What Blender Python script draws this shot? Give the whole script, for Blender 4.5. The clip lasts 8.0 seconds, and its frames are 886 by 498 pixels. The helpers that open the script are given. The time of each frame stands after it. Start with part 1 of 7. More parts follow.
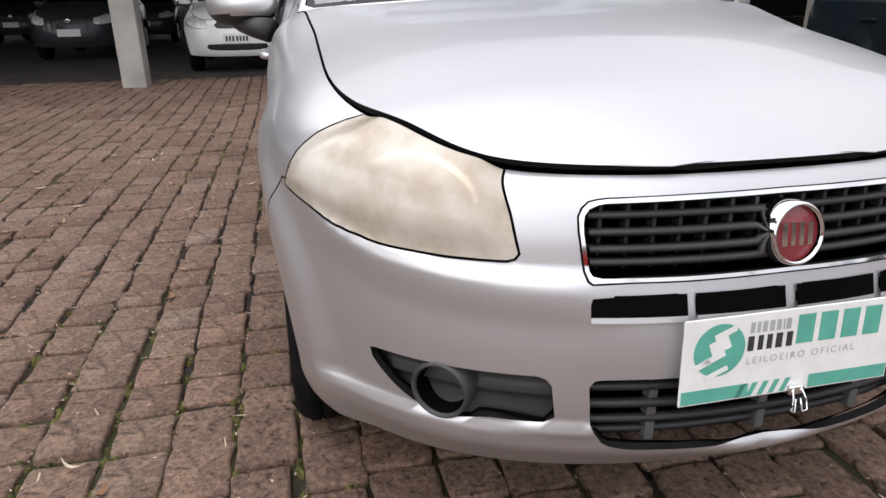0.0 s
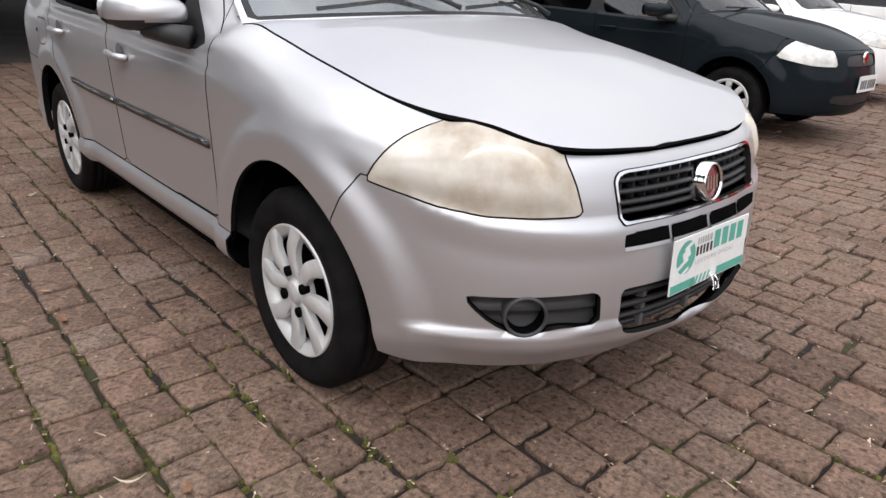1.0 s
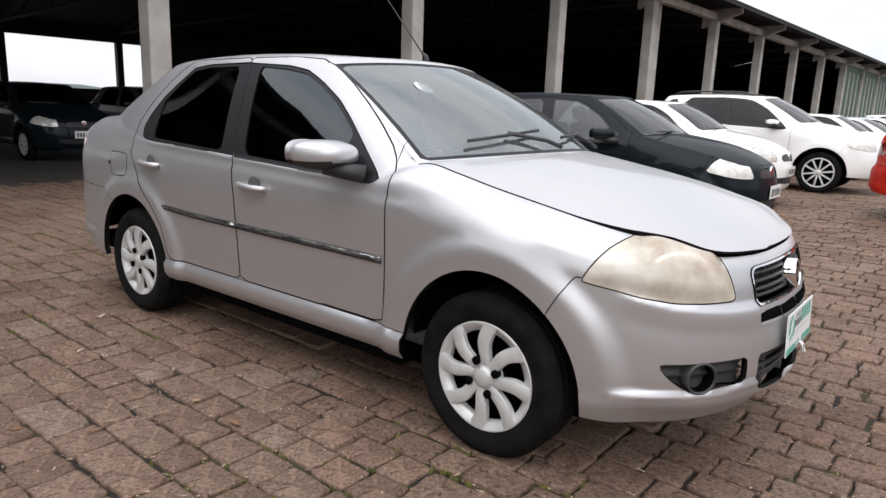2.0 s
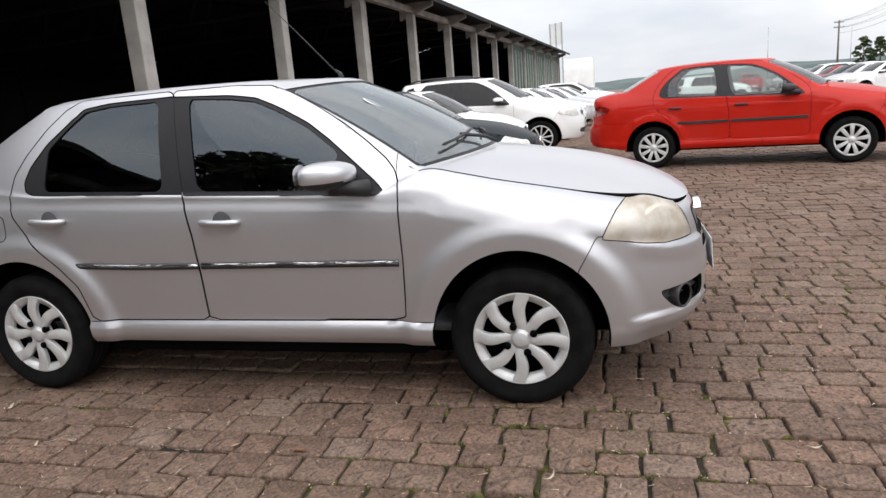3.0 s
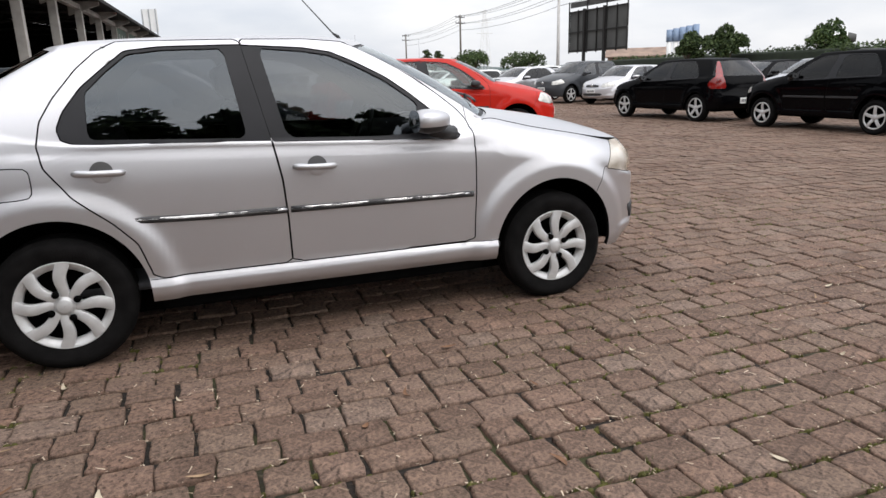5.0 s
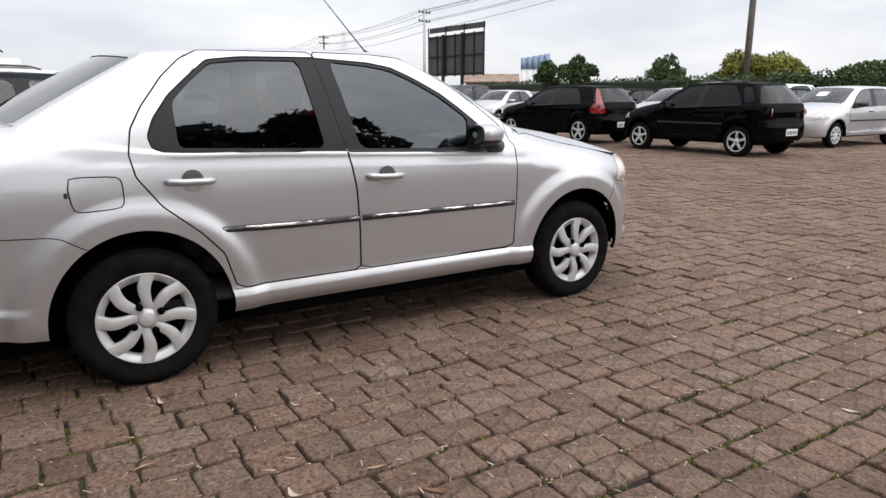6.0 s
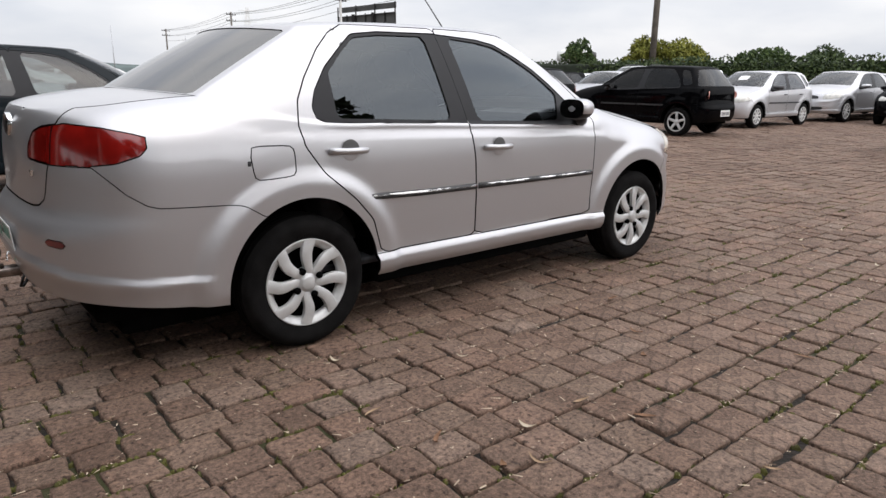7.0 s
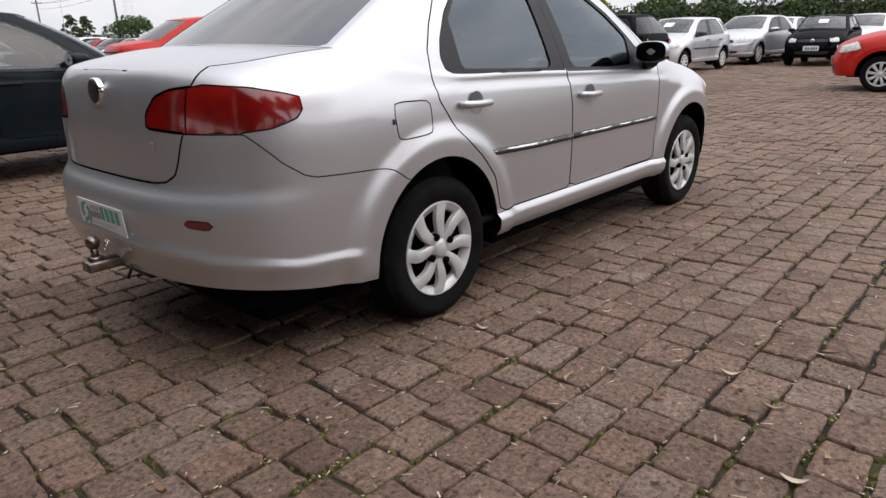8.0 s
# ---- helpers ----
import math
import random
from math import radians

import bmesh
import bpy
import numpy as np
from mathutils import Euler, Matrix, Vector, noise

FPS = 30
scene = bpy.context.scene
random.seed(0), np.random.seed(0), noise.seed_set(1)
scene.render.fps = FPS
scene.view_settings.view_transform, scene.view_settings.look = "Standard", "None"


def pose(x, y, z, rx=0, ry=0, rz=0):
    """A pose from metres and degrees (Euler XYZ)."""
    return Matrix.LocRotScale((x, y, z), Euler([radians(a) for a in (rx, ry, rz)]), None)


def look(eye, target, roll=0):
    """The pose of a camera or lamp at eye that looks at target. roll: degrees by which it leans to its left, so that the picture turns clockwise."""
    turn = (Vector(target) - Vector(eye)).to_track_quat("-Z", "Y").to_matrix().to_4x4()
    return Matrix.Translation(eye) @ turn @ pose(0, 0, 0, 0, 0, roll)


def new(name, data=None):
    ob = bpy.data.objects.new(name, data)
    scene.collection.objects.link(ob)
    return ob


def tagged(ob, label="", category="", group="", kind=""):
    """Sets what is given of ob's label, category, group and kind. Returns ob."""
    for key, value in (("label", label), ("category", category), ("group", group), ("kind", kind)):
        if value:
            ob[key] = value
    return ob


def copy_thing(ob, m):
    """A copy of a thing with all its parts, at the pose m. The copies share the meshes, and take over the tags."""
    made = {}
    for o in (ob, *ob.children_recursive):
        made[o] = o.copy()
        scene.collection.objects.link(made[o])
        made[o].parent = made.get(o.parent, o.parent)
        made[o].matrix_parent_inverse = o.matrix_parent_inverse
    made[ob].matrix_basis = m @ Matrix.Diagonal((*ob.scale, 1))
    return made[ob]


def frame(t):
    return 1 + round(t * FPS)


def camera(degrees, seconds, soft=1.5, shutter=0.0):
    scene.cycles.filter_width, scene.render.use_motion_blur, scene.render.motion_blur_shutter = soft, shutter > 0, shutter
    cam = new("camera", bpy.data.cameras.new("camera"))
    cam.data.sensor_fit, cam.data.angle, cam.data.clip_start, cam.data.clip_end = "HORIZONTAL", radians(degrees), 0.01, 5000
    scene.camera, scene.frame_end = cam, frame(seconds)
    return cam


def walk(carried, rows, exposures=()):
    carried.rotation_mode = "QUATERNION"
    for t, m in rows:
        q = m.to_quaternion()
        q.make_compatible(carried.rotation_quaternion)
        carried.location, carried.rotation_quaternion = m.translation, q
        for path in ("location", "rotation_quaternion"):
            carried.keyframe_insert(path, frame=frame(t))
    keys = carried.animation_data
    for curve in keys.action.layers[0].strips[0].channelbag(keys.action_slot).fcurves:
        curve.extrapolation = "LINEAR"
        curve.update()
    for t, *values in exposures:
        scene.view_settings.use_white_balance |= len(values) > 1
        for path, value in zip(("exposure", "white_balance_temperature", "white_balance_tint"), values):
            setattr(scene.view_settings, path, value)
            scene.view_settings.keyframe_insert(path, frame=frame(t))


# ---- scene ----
cam = camera(67.4, 8.0)
PATH = [
    (0, (2.764, -0.737, 1.008), (0.937, -0.322, 0.307), -0.7),
    (0.5, (2.822, -1.135, 1.073), (1.153, -0.327, 0.323), 1.4),
    (1, (2.722, -1.599, 1.1), (1.338, -0.353, 0.37), 2.3),
    (1.5, (2.651, -2.114, 1.188), (1.32, -0.724, 0.645), 1.2),
    (1.7, (2.557, -2.287, 1.151), (1.254, -0.838, 0.7), 1.6),
    (2.8, (1.782, -3.151, 1.295), (1.066, -1.334, 0.867), -1.5),
    (3, (1.549, -3.29, 1.248), (1.058, -1.401, 0.815), -4.6),
    (3.5, (1.062, -3.57, 1.224), (0.886, -1.63, 0.769), -2.0),
    (4, (0.574, -3.743, 1.187), (0.707, -1.797, 0.748), 0.4),
    (4.5, (0.001, -3.838, 1.224), (0.414, -1.926, 0.808), 0.8),
    (4.7, (-0.24, -3.88, 1.215), (0.276, -2.014, 0.715), 0.6),
    (5.8, (-1.343, -3.694, 1.19), (-0.368, -2.012, 0.721), -3.4),
    (6, (-1.537, -3.637, 1.19), (-0.503, -1.985, 0.74), -0.0),
    (6.5, (-2.038, -3.449, 1.174), (-0.889, -1.871, 0.737), 0.5),
    (7, (-2.504, -3.251, 1.154), (-1.26, -1.766, 0.655), 0.6),
    (7.5, (-2.823, -2.906, 1.112), (-1.493, -1.511, 0.579), 0.1),
    (8, (-3.072, -2.494, 1.106), (-1.661, -1.215, 0.496), -1.6),
]
walk(cam, [(t, look(eye, target, roll)) for t, eye, target, roll in PATH], exposures=[(0.0, 0.22, 6540, 14), (1.5, 0.20, 6520, 13), (3.0, 0.12, 6500, 12), (6.0, 0.06, 6500, 12), (8.0, 0.00, 6500, 13)])

# ---- world, sun, exposure ----
import collections

SUN_EL, SUN_AZ = 48.0, 292.0
world = bpy.data.worlds.new("overcast_sky")
scene.world = world
world.use_nodes = True
wn, wl = world.node_tree.nodes, world.node_tree.links
wn.clear()
w_out = wn.new("ShaderNodeOutputWorld")
w_bg = wn.new("ShaderNodeBackground")
w_sky = wn.new("ShaderNodeTexSky")
w_sky.sky_type = "NISHITA"
w_sky.sun_disc = False
w_sky.sun_elevation, w_sky.sun_rotation = radians(SUN_EL), radians(90 - SUN_AZ)
w_sky.air_density, w_sky.dust_density = 1.0, 3.0
w_co = wn.new("ShaderNodeTexCoord")
w_map = wn.new("ShaderNodeMapping")
w_map.inputs["Scale"].default_value = (1.0, 1.0, 3.2)
w_noise = wn.new("ShaderNodeTexNoise")
w_noise.inputs["Scale"].default_value = 2.3
w_noise.inputs["Detail"].default_value = 6.0
w_ramp = wn.new("ShaderNodeValToRGB")
w_ramp.color_ramp.elements[0].position, w_ramp.color_ramp.elements[0].color = 0.34, (6.9, 7.4, 8.1, 1)
w_ramp.color_ramp.elements[1].position, w_ramp.color_ramp.elements[1].color = 0.62, (10.3, 10.4, 10.4, 1)
w_mix = wn.new("ShaderNodeMix")
w_mix.data_type = "RGBA"
w_mix.inputs[0].default_value = 0.88
wl.new(w_co.outputs["Generated"], w_map.inputs["Vector"])
wl.new(w_map.outputs["Vector"], w_noise.inputs["Vector"])
wl.new(w_noise.outputs["Fac"], w_ramp.inputs["Fac"])
wl.new(w_sky.outputs["Color"], w_mix.inputs[6])
wl.new(w_ramp.outputs["Color"], w_mix.inputs[7])
# an overcast sky is brighter overhead than along the horizon
w_sep = wn.new("ShaderNodeSeparateXYZ")
wl.new(w_co.outputs["Generated"], w_sep.inputs[0])
w_lift = wn.new("ShaderNodeMapRange")
w_lift.inputs["From Min"].default_value, w_lift.inputs["From Max"].default_value = 0.0, 1.0
w_lift.inputs["To Min"].default_value, w_lift.inputs["To Max"].default_value = 1.0, 1.6
wl.new(w_sep.outputs["Z"], w_lift.inputs["Value"])
w_mul = wn.new("ShaderNodeVectorMath")
w_mul.operation = "SCALE"
wl.new(w_mix.outputs[2], w_mul.inputs[0])
wl.new(w_lift.outputs[0], w_mul.inputs["Scale"])
# and brighter round the veiled sun
w_dot = wn.new("ShaderNodeVectorMath")
w_dot.operation = "DOT_PRODUCT"
w_dot.inputs[1].default_value = (math.cos(radians(SUN_EL)) * math.cos(radians(SUN_AZ)), math.cos(radians(SUN_EL)) * math.sin(radians(SUN_AZ)), math.sin(radians(SUN_EL)))
wl.new(w_co.outputs["Generated"], w_dot.inputs[0])
w_glow = wn.new("ShaderNodeMapRange")
w_glow.interpolation_type = "SMOOTHERSTEP"
w_glow.inputs["From Min"].default_value, w_glow.inputs["From Max"].default_value = 0.1, 1.0
w_glow.inputs["To Min"].default_value, w_glow.inputs["To Max"].default_value = 1.0, 1.8
wl.new(w_dot.outputs["Value"], w_glow.inputs["Value"])
w_sun = wn.new("ShaderNodeVectorMath")
w_sun.operation = "SCALE"
wl.new(w_mul.outputs[0], w_sun.inputs[0])
wl.new(w_glow.outputs[0], w_sun.inputs["Scale"])
wl.new(w_sun.outputs[0], w_bg.inputs["Color"])
w_bg.inputs["Strength"].default_value = 0.10
wl.new(w_bg.outputs[0], w_out.inputs[0])

sun = new("sun", bpy.data.lights.new("sun", "SUN"))
sun.data.energy, sun.data.angle, sun.data.color = 0.7, radians(90), (1.0, 0.97, 0.93)
sun.matrix_world = look((0, 0, 30), (0 - 30 * math.cos(radians(SUN_AZ)) / math.tan(radians(SUN_EL)), 0 - 30 * math.sin(radians(SUN_AZ)) / math.tan(radians(SUN_EL)), 0))
scene.view_settings.exposure = 0.0


# ---- materials ----
def nodes_of(name):
    m = bpy.data.materials.new(name)
    m.use_nodes = True
    nt = m.node_tree
    return m, nt, nt.nodes["Principled BSDF"]


def add(nt, kind, **values):
    n = nt.nodes.new("ShaderNode" + kind)
    for key, value in values.items():
        n.inputs[key.replace("_", " ")].default_value = value
    return n


def ramp(nt, source, stops):
    r = nt.nodes.new("ShaderNodeValToRGB")
    el = r.color_ramp.elements
    while len(el) < len(stops):
        el.new(0.5)
    for e, (p, c) in zip(el, stops):
        e.position, e.color = p, (*c, 1)
    nt.links.new(source, r.inputs["Fac"])
    return r.outputs["Color"]


def obj_coord(nt):
    return nt.nodes.new("ShaderNodeTexCoord").outputs["Object"]


def simple(name, base, rough=0.5, metal=0.0, var=0.25, scale=6.0, bump=0.0, bump_scale=120.0, coat=0.0, spec=0.5):
    """A surface with soft stains, fine grain and optional relief."""
    m, nt, b = nodes_of(name)
    co = obj_coord(nt)
    big = add(nt, "TexNoise", Scale=scale, Detail=5.0)
    nt.links.new(co, big.inputs["Vector"])
    lo = tuple(c * (1 - var) for c in base)
    hi = tuple(min(1, c * (1 + var)) for c in base)
    nt.links.new(ramp(nt, big.outputs["Fac"], [(0.3, lo), (0.7, hi)]), b.inputs["Base Color"])
    b.inputs["Roughness"].default_value = rough
    b.inputs["Metallic"].default_value = metal
    b.inputs["Coat Weight"].default_value = coat
    b.inputs["Coat Roughness"].default_value = 0.05
    b.inputs["Specular IOR Level"].default_value = spec
    if bump:
        fine = add(nt, "TexNoise", Scale=bump_scale, Detail=4.0)
        nt.links.new(co, fine.inputs["Vector"])
        bp = add(nt, "Bump", Strength=bump, Distance=0.01)
        nt.links.new(fine.outputs["Fac"], bp.inputs["Height"])
        nt.links.new(bp.outputs["Normal"], b.inputs["Normal"])
    return m


def paint(name, base, metal=0.0, rough=0.35, dust_sheen=0.12, coat=1.0, spec=0.5):
    """Car paint: pigment with fine flake, thin dust film and clear coat."""
    m, nt, b = nodes_of(name)
    co = obj_coord(nt)
    film = add(nt, "TexNoise", Scale=2.2, Detail=7.0, Roughness=0.62)
    flake = add(nt, "TexNoise", Scale=900.0, Detail=1.0)
    nt.links.new(co, film.inputs["Vector"])
    nt.links.new(co, flake.inputs["Vector"])
    lo = tuple(c * (1 - 0.06) for c in base)
    colour = ramp(nt, flake.outputs["Fac"], [(0.35, lo), (0.65, base)])
    mixc = nt.nodes.new("ShaderNodeMix")
    mixc.data_type = "RGBA"
    mixc.inputs[7].default_value = (0.30, 0.27, 0.24, 1)
    fac = ramp(nt, film.outputs["Fac"], [(0.45, (0, 0, 0)), (0.8, (dust_sheen, dust_sheen, dust_sheen))])
    nt.links.new(fac, mixc.inputs[0])
    nt.links.new(colour, mixc.inputs[6])
    nt.links.new(mixc.outputs[2], b.inputs["Base Color"])
    b.inputs["Metallic"].default_value = metal
    b.inputs["Roughness"].default_value = rough
    b.inputs["Coat Weight"].default_value = coat
    b.inputs["Specular IOR Level"].default_value = spec
    rr = ramp(nt, film.outputs["Fac"], [(0.35, (0.04,) * 3), (0.8, (0.14,) * 3)])
    nt.links.new(rr, b.inputs["Coat Roughness"])
    return m


def glass(name, tint, gloss=0.02, boost=1.5, dust_sheen=0.0, shine=(1.0, 1.0, 1.0)):
    """A thin pane: tinted see-through sheet with Fresnel gloss and a pale film painted as sky sheen."""
    m = bpy.data.materials.new(name)
    m.use_nodes = True
    nt = m.node_tree
    nt.nodes.clear()
    out = nt.nodes.new("ShaderNodeOutputMaterial")
    tr = nt.nodes.new("ShaderNodeBsdfTransparent")
    tr.inputs["Color"].default_value = (*tint, 1)
    gl = nt.nodes.new("ShaderNodeBsdfGlossy")
    gl.inputs["Roughness"].default_value = gloss
    fr = nt.nodes.new("ShaderNodeFresnel")
    fr.inputs["IOR"].default_value = boost
    mx = nt.nodes.new("ShaderNodeMixShader")
    nt.links.new(fr.outputs[0], mx.inputs[0])
    nt.links.new(tr.outputs[0], mx.inputs[1])
    nt.links.new(gl.outputs[0], mx.inputs[2])
    gl.inputs["Color"].default_value = (*shine, 1)
    if not dust_sheen:
        nt.links.new(mx.outputs[0], out.inputs[0])
        return m
    # pale diffuse film that brightens the pane in place of reflected sky
    df = nt.nodes.new("ShaderNodeBsdfDiffuse")
    df.inputs["Color"].default_value = (0.70, 0.72, 0.72, 1)
    film = add(nt, "TexNoise", Scale=5.0, Detail=6.0, Roughness=0.6)
    nt.links.new(obj_coord(nt), film.inputs["Vector"])
    md = nt.nodes.new("ShaderNodeMixShader")
    nt.links.new(ramp(nt, film.outputs["Fac"], [(0.3, (dust_sheen * 0.55,) * 3), (0.7, (dust_sheen * 1.35,) * 3)]), md.inputs[0])
    nt.links.new(mx.outputs[0], md.inputs[1])
    nt.links.new(df.outputs[0], md.inputs[2])
    nt.links.new(md.outputs[0], out.inputs[0])
    return m


MAT = {
    "silver": paint("silver_paint", (0.56, 0.555, 0.567), 0.78, 0.40, 0.05, 0.45),
    "white": paint("white_paint", (0.80, 0.80, 0.78), 0.0, 0.4),
    "navy": paint("dark_blue_paint", (0.005, 0.009, 0.012), 0.0, 0.5, 0.01, 0.22, 0.05),
    "black_paint": paint("black_paint", (0.002, 0.002, 0.0025), 0.0, 0.4, 0.004, 0.16, 0.0),
    "red": paint("red_paint", (0.44, 0.012, 0.004), 0.0, 0.5, 0.03, 0.35, 0.1),
    "darkred": paint("crimson_paint", (0.36, 0.012, 0.015), 0.0, 0.5, 0.05, 0.4, 0.1),
    "grey_paint": paint("grey_paint", (0.035, 0.038, 0.043), 0.2, 0.45, 0.05, 0.4, 0.2),
    "rubber": simple("tyre_rubber", (0.007, 0.0066, 0.0065), 0.85, 0, 0.45, 14, 0.25, 160, spec=0.10),
    "plastic": simple("black_plastic", (0.020, 0.020, 0.021), 0.5, 0, 0.25, 9, 0.15, 400),
    "frame": simple("window_frame_film", (0.013, 0.013, 0.015), 0.5, 0, 0.15, 7, spec=0.3),
    "bezel": simple("dark_grey_bezel_plastic", (0.040, 0.039, 0.040), 0.5, 0, 0.25, 9, 0.1, 300),
    "greyplastic": simple("grey_plastic", (0.085, 0.083, 0.082), 0.55, 0, 0.2, 9, 0.1, 300),
    # near black: real liners, and shade painted into openings and the underside
    "liner": simple("liner_and_shade", (0.003, 0.003, 0.003), 0.95, 0, 0.3, 8, spec=0.02),
    "hubcap": simple("silver_hubcap_paint", (0.56, 0.56, 0.55), 0.38, 0.25, 0.10, 20, 0, 0, 0.3),
    "steel": simple("rusty_steel", (0.10, 0.06, 0.04), 0.6, 0.5, 0.5, 40, 0.2, 200),
    "chrome": simple("chrome", (0.82, 0.82, 0.82), 0.08, 1.0, 0.05, 9),
    "dull_steel": simple("dull_tow_steel", (0.24, 0.20, 0.18), 0.30, 1.0, 0.4, 30),
    "worn_chrome": simple("worn_chrome", (0.55, 0.53, 0.50), 0.28, 1.0, 0.35, 30),
    "glass": glass("tinted_glass", (0.36, 0.40, 0.40), 0.02, 1.65),
    "darkglass": glass("dark_tinted_glass", (0.06, 0.063, 0.063), 0.02, 1.36),
    "filmglass": glass("film_tinted_glass", (0.20, 0.21, 0.22), 0.004, 1.68, 0.0, (0.86, 0.94, 1.0)),
    "clearglass": glass("clear_glass", (0.70, 0.76, 0.74), 0.02, 1.6),
    "wsglass": glass("windshield_glass", (0.80, 0.86, 0.85), 0.02, 2.4, 0.07, (0.92, 0.98, 1.0)),
    # black for the folded panel edges: stands for shade inside the joints
    "joint_shade": simple("panel_joint_shade", (0.010, 0.010, 0.010), 0.8, 0, 0.2, 20, spec=0.1),
    "fabric": simple("grey_seat_fabric", (0.06, 0.06, 0.065), 0.9, 0, 0.2, 30, 0.3, 500),
    "lens_red": simple("red_lamp_lens", (0.19, 0.007, 0.005), 0.14, 0, 0.35, 9, 0, 0, 0.7),
    "lens_dark": simple("dark_red_lens", (0.12, 0.006, 0.008), 0.15, 0, 0.2, 12, 0, 0, 1.0),
    "lens_pink": simple("clear_lamp_lens", (0.50, 0.22, 0.18), 0.15, 0, 0.2, 12, 0, 0, 1.0),
    "hl_far": simple("lamp_lens", (0.55, 0.54, 0.50), 0.15, 0.1, 0.3, 16, 0, 0, 1.0),
    "plate": simple("plate_white", (0.72, 0.72, 0.70), 0.4, 0, 0.05, 30),
    "plate_grey": simple("plate_grey", (0.45, 0.46, 0.47), 0.4, 0, 0.1, 30),
    "ink": simple("plate_ink", (0.03, 0.03, 0.03), 0.5, 0, 0.1, 30),
    "green_ink": simple("green_print", (0.09, 0.36, 0.28), 0.45, 0, 0.08, 30),
    "grey_ink": simple("grey_print", (0.36, 0.37, 0.37), 0.5, 0, 0.08, 30),
    "concrete": simple("weathered_concrete", (0.36, 0.34, 0.31), 0.85, 0, 0.3, 1.6, 0.35, 60),
    # roof and timber near black: the shed's inner shade is in these colours
    "roofing": simple("fibre_cement_in_shade", (0.006, 0.0055, 0.005), 0.9, 0, 0.35, 0.8, 0.2, 30),
    "timber": simple("near_black_timber", (0.008, 0.0065, 0.0055), 0.8, 0, 0.35, 2.0, 0.3, 60),
    "greenwall": simple("green_metal_cladding", (0.035, 0.075, 0.045), 0.6, 0, 0.3, 0.9, 0.2, 20),
    "whitewall": simple("white_wall_paint", (0.72, 0.72, 0.70), 0.8, 0, 0.08, 0.7),
    "galv": simple("galvanised_steel", (0.40, 0.41, 0.42), 0.5, 0.6, 0.2, 5),
    "wood_pole": simple("weathered_wood_pole", (0.10, 0.085, 0.07), 0.85, 0, 0.35, 3.0, 0.4, 40),
    "pale_pole": simple("concrete_pole", (0.46, 0.45, 0.43), 0.85, 0, 0.15, 2.0, 0.2, 40),
    "cable": simple("cable_sheath", (0.05, 0.05, 0.05), 0.6, 0, 0.1, 1),
    "board": simple("billboard_back", (0.055, 0.055, 0.052), 0.75, 0, 0.35, 0.6, 0.2, 8),
    "paper": simple("white_paper", (0.80, 0.80, 0.78), 0.7, 0, 0.05, 8),
    "bark": simple("bark", (0.09, 0.065, 0.045), 0.9, 0, 0.35, 6, 0.5, 40),
}


# ---- mesh helpers ----
def curve(*pts):
    """A smooth monotone curve through (t, v) pairs; flat beyond its ends."""
    pts = sorted(pts)
    t = np.array([p[0] for p in pts], float)
    v = np.array([p[1] for p in pts], float)
    d = np.diff(v) / np.diff(t)
    m = np.r_[d[0], (d[:-1] + d[1:]) / 2, d[-1]]
    for i in range(len(d)):
        if d[i] == 0:
            m[i] = m[i + 1] = 0
        else:
            for k in (i, i + 1):
                if m[k] / d[i] < 0:
                    m[k] = 0
                elif m[k] / d[i] > 3:
                    m[k] = 3 * d[i]

    def f(x):
        x = np.clip(np.asarray(x, float), t[0], t[-1])
        i = np.clip(np.searchsorted(t, x) - 1, 0, len(d) - 1)
        h = t[i + 1] - t[i]
        s = (x - t[i]) / h
        return (2 * s**3 - 3 * s**2 + 1) * v[i] + (s**3 - 2 * s**2 + s) * h * m[i] + (-2 * s**3 + 3 * s**2) * v[i + 1] + (s**3 - s**2) * h * m[i + 1]

    return f


def lin(*pts):
    pts = sorted(pts)
    a, b = [p[0] for p in pts], [p[1] for p in pts]
    return lambda x: np.interp(x, a, b)


def smooth01(x):
    x = np.clip(x, 0, 1)
    return x * x * (3 - 2 * x)


def outline(pts, rounds=2):
    """A closed polygon with its corners cut round."""
    p = np.array(pts, float)
    for _ in range(rounds):
        q = np.roll(p, -1, 0)
        p = np.stack([0.8 * p + 0.2 * q, 0.2 * p + 0.8 * q], 1).reshape(-1, 2)
    return p


def inside(poly):
    """Signed distance to a closed polygon: below zero within."""
    a = np.asarray(poly, float)
    b = np.roll(a, -1, 0)

    def f(u, v):
        p = np.stack([u, v], -1)[:, None]
        ab = b - a
        s = np.clip(((p - a) * ab).sum(-1) / np.maximum((ab * ab).sum(-1), 1e-12), 0, 1)
        d = np.sqrt((((p - a) - s[..., None] * ab) ** 2).sum(-1)).min(1)
        x, y = p[..., 0], p[..., 1]
        crosses = ((a[:, 1] > y) != (b[:, 1] > y)) & (x < (b[:, 0] - a[:, 0]) * (y - a[:, 1]) / np.where(b[:, 1] == a[:, 1], 1e-9, b[:, 1] - a[:, 1]) + a[:, 0])
        return np.where(crosses.sum(1) % 2 == 1, -d, d)

    return f


def mesh_object(name, bm, material, parent=None, label="", smooth=True):
    me = bpy.data.meshes.new(name)
    bm.to_mesh(me)
    bm.free()
    if smooth:
        me.polygons.foreach_set("use_smooth", [True] * len(me.polygons))
    mats = material if isinstance(material, (list, tuple)) else [material]
    for one in mats:
        me.materials.append(MAT[one] if isinstance(one, str) else one)
    ob = new(name, me)
    if parent is not None:
        ob.parent = parent
    if label:
        tagged(ob, label)
    return ob


def part(name, bm, material, parent, label="", smooth=True):
    return mesh_object(name, bm, material, parent, label, smooth)


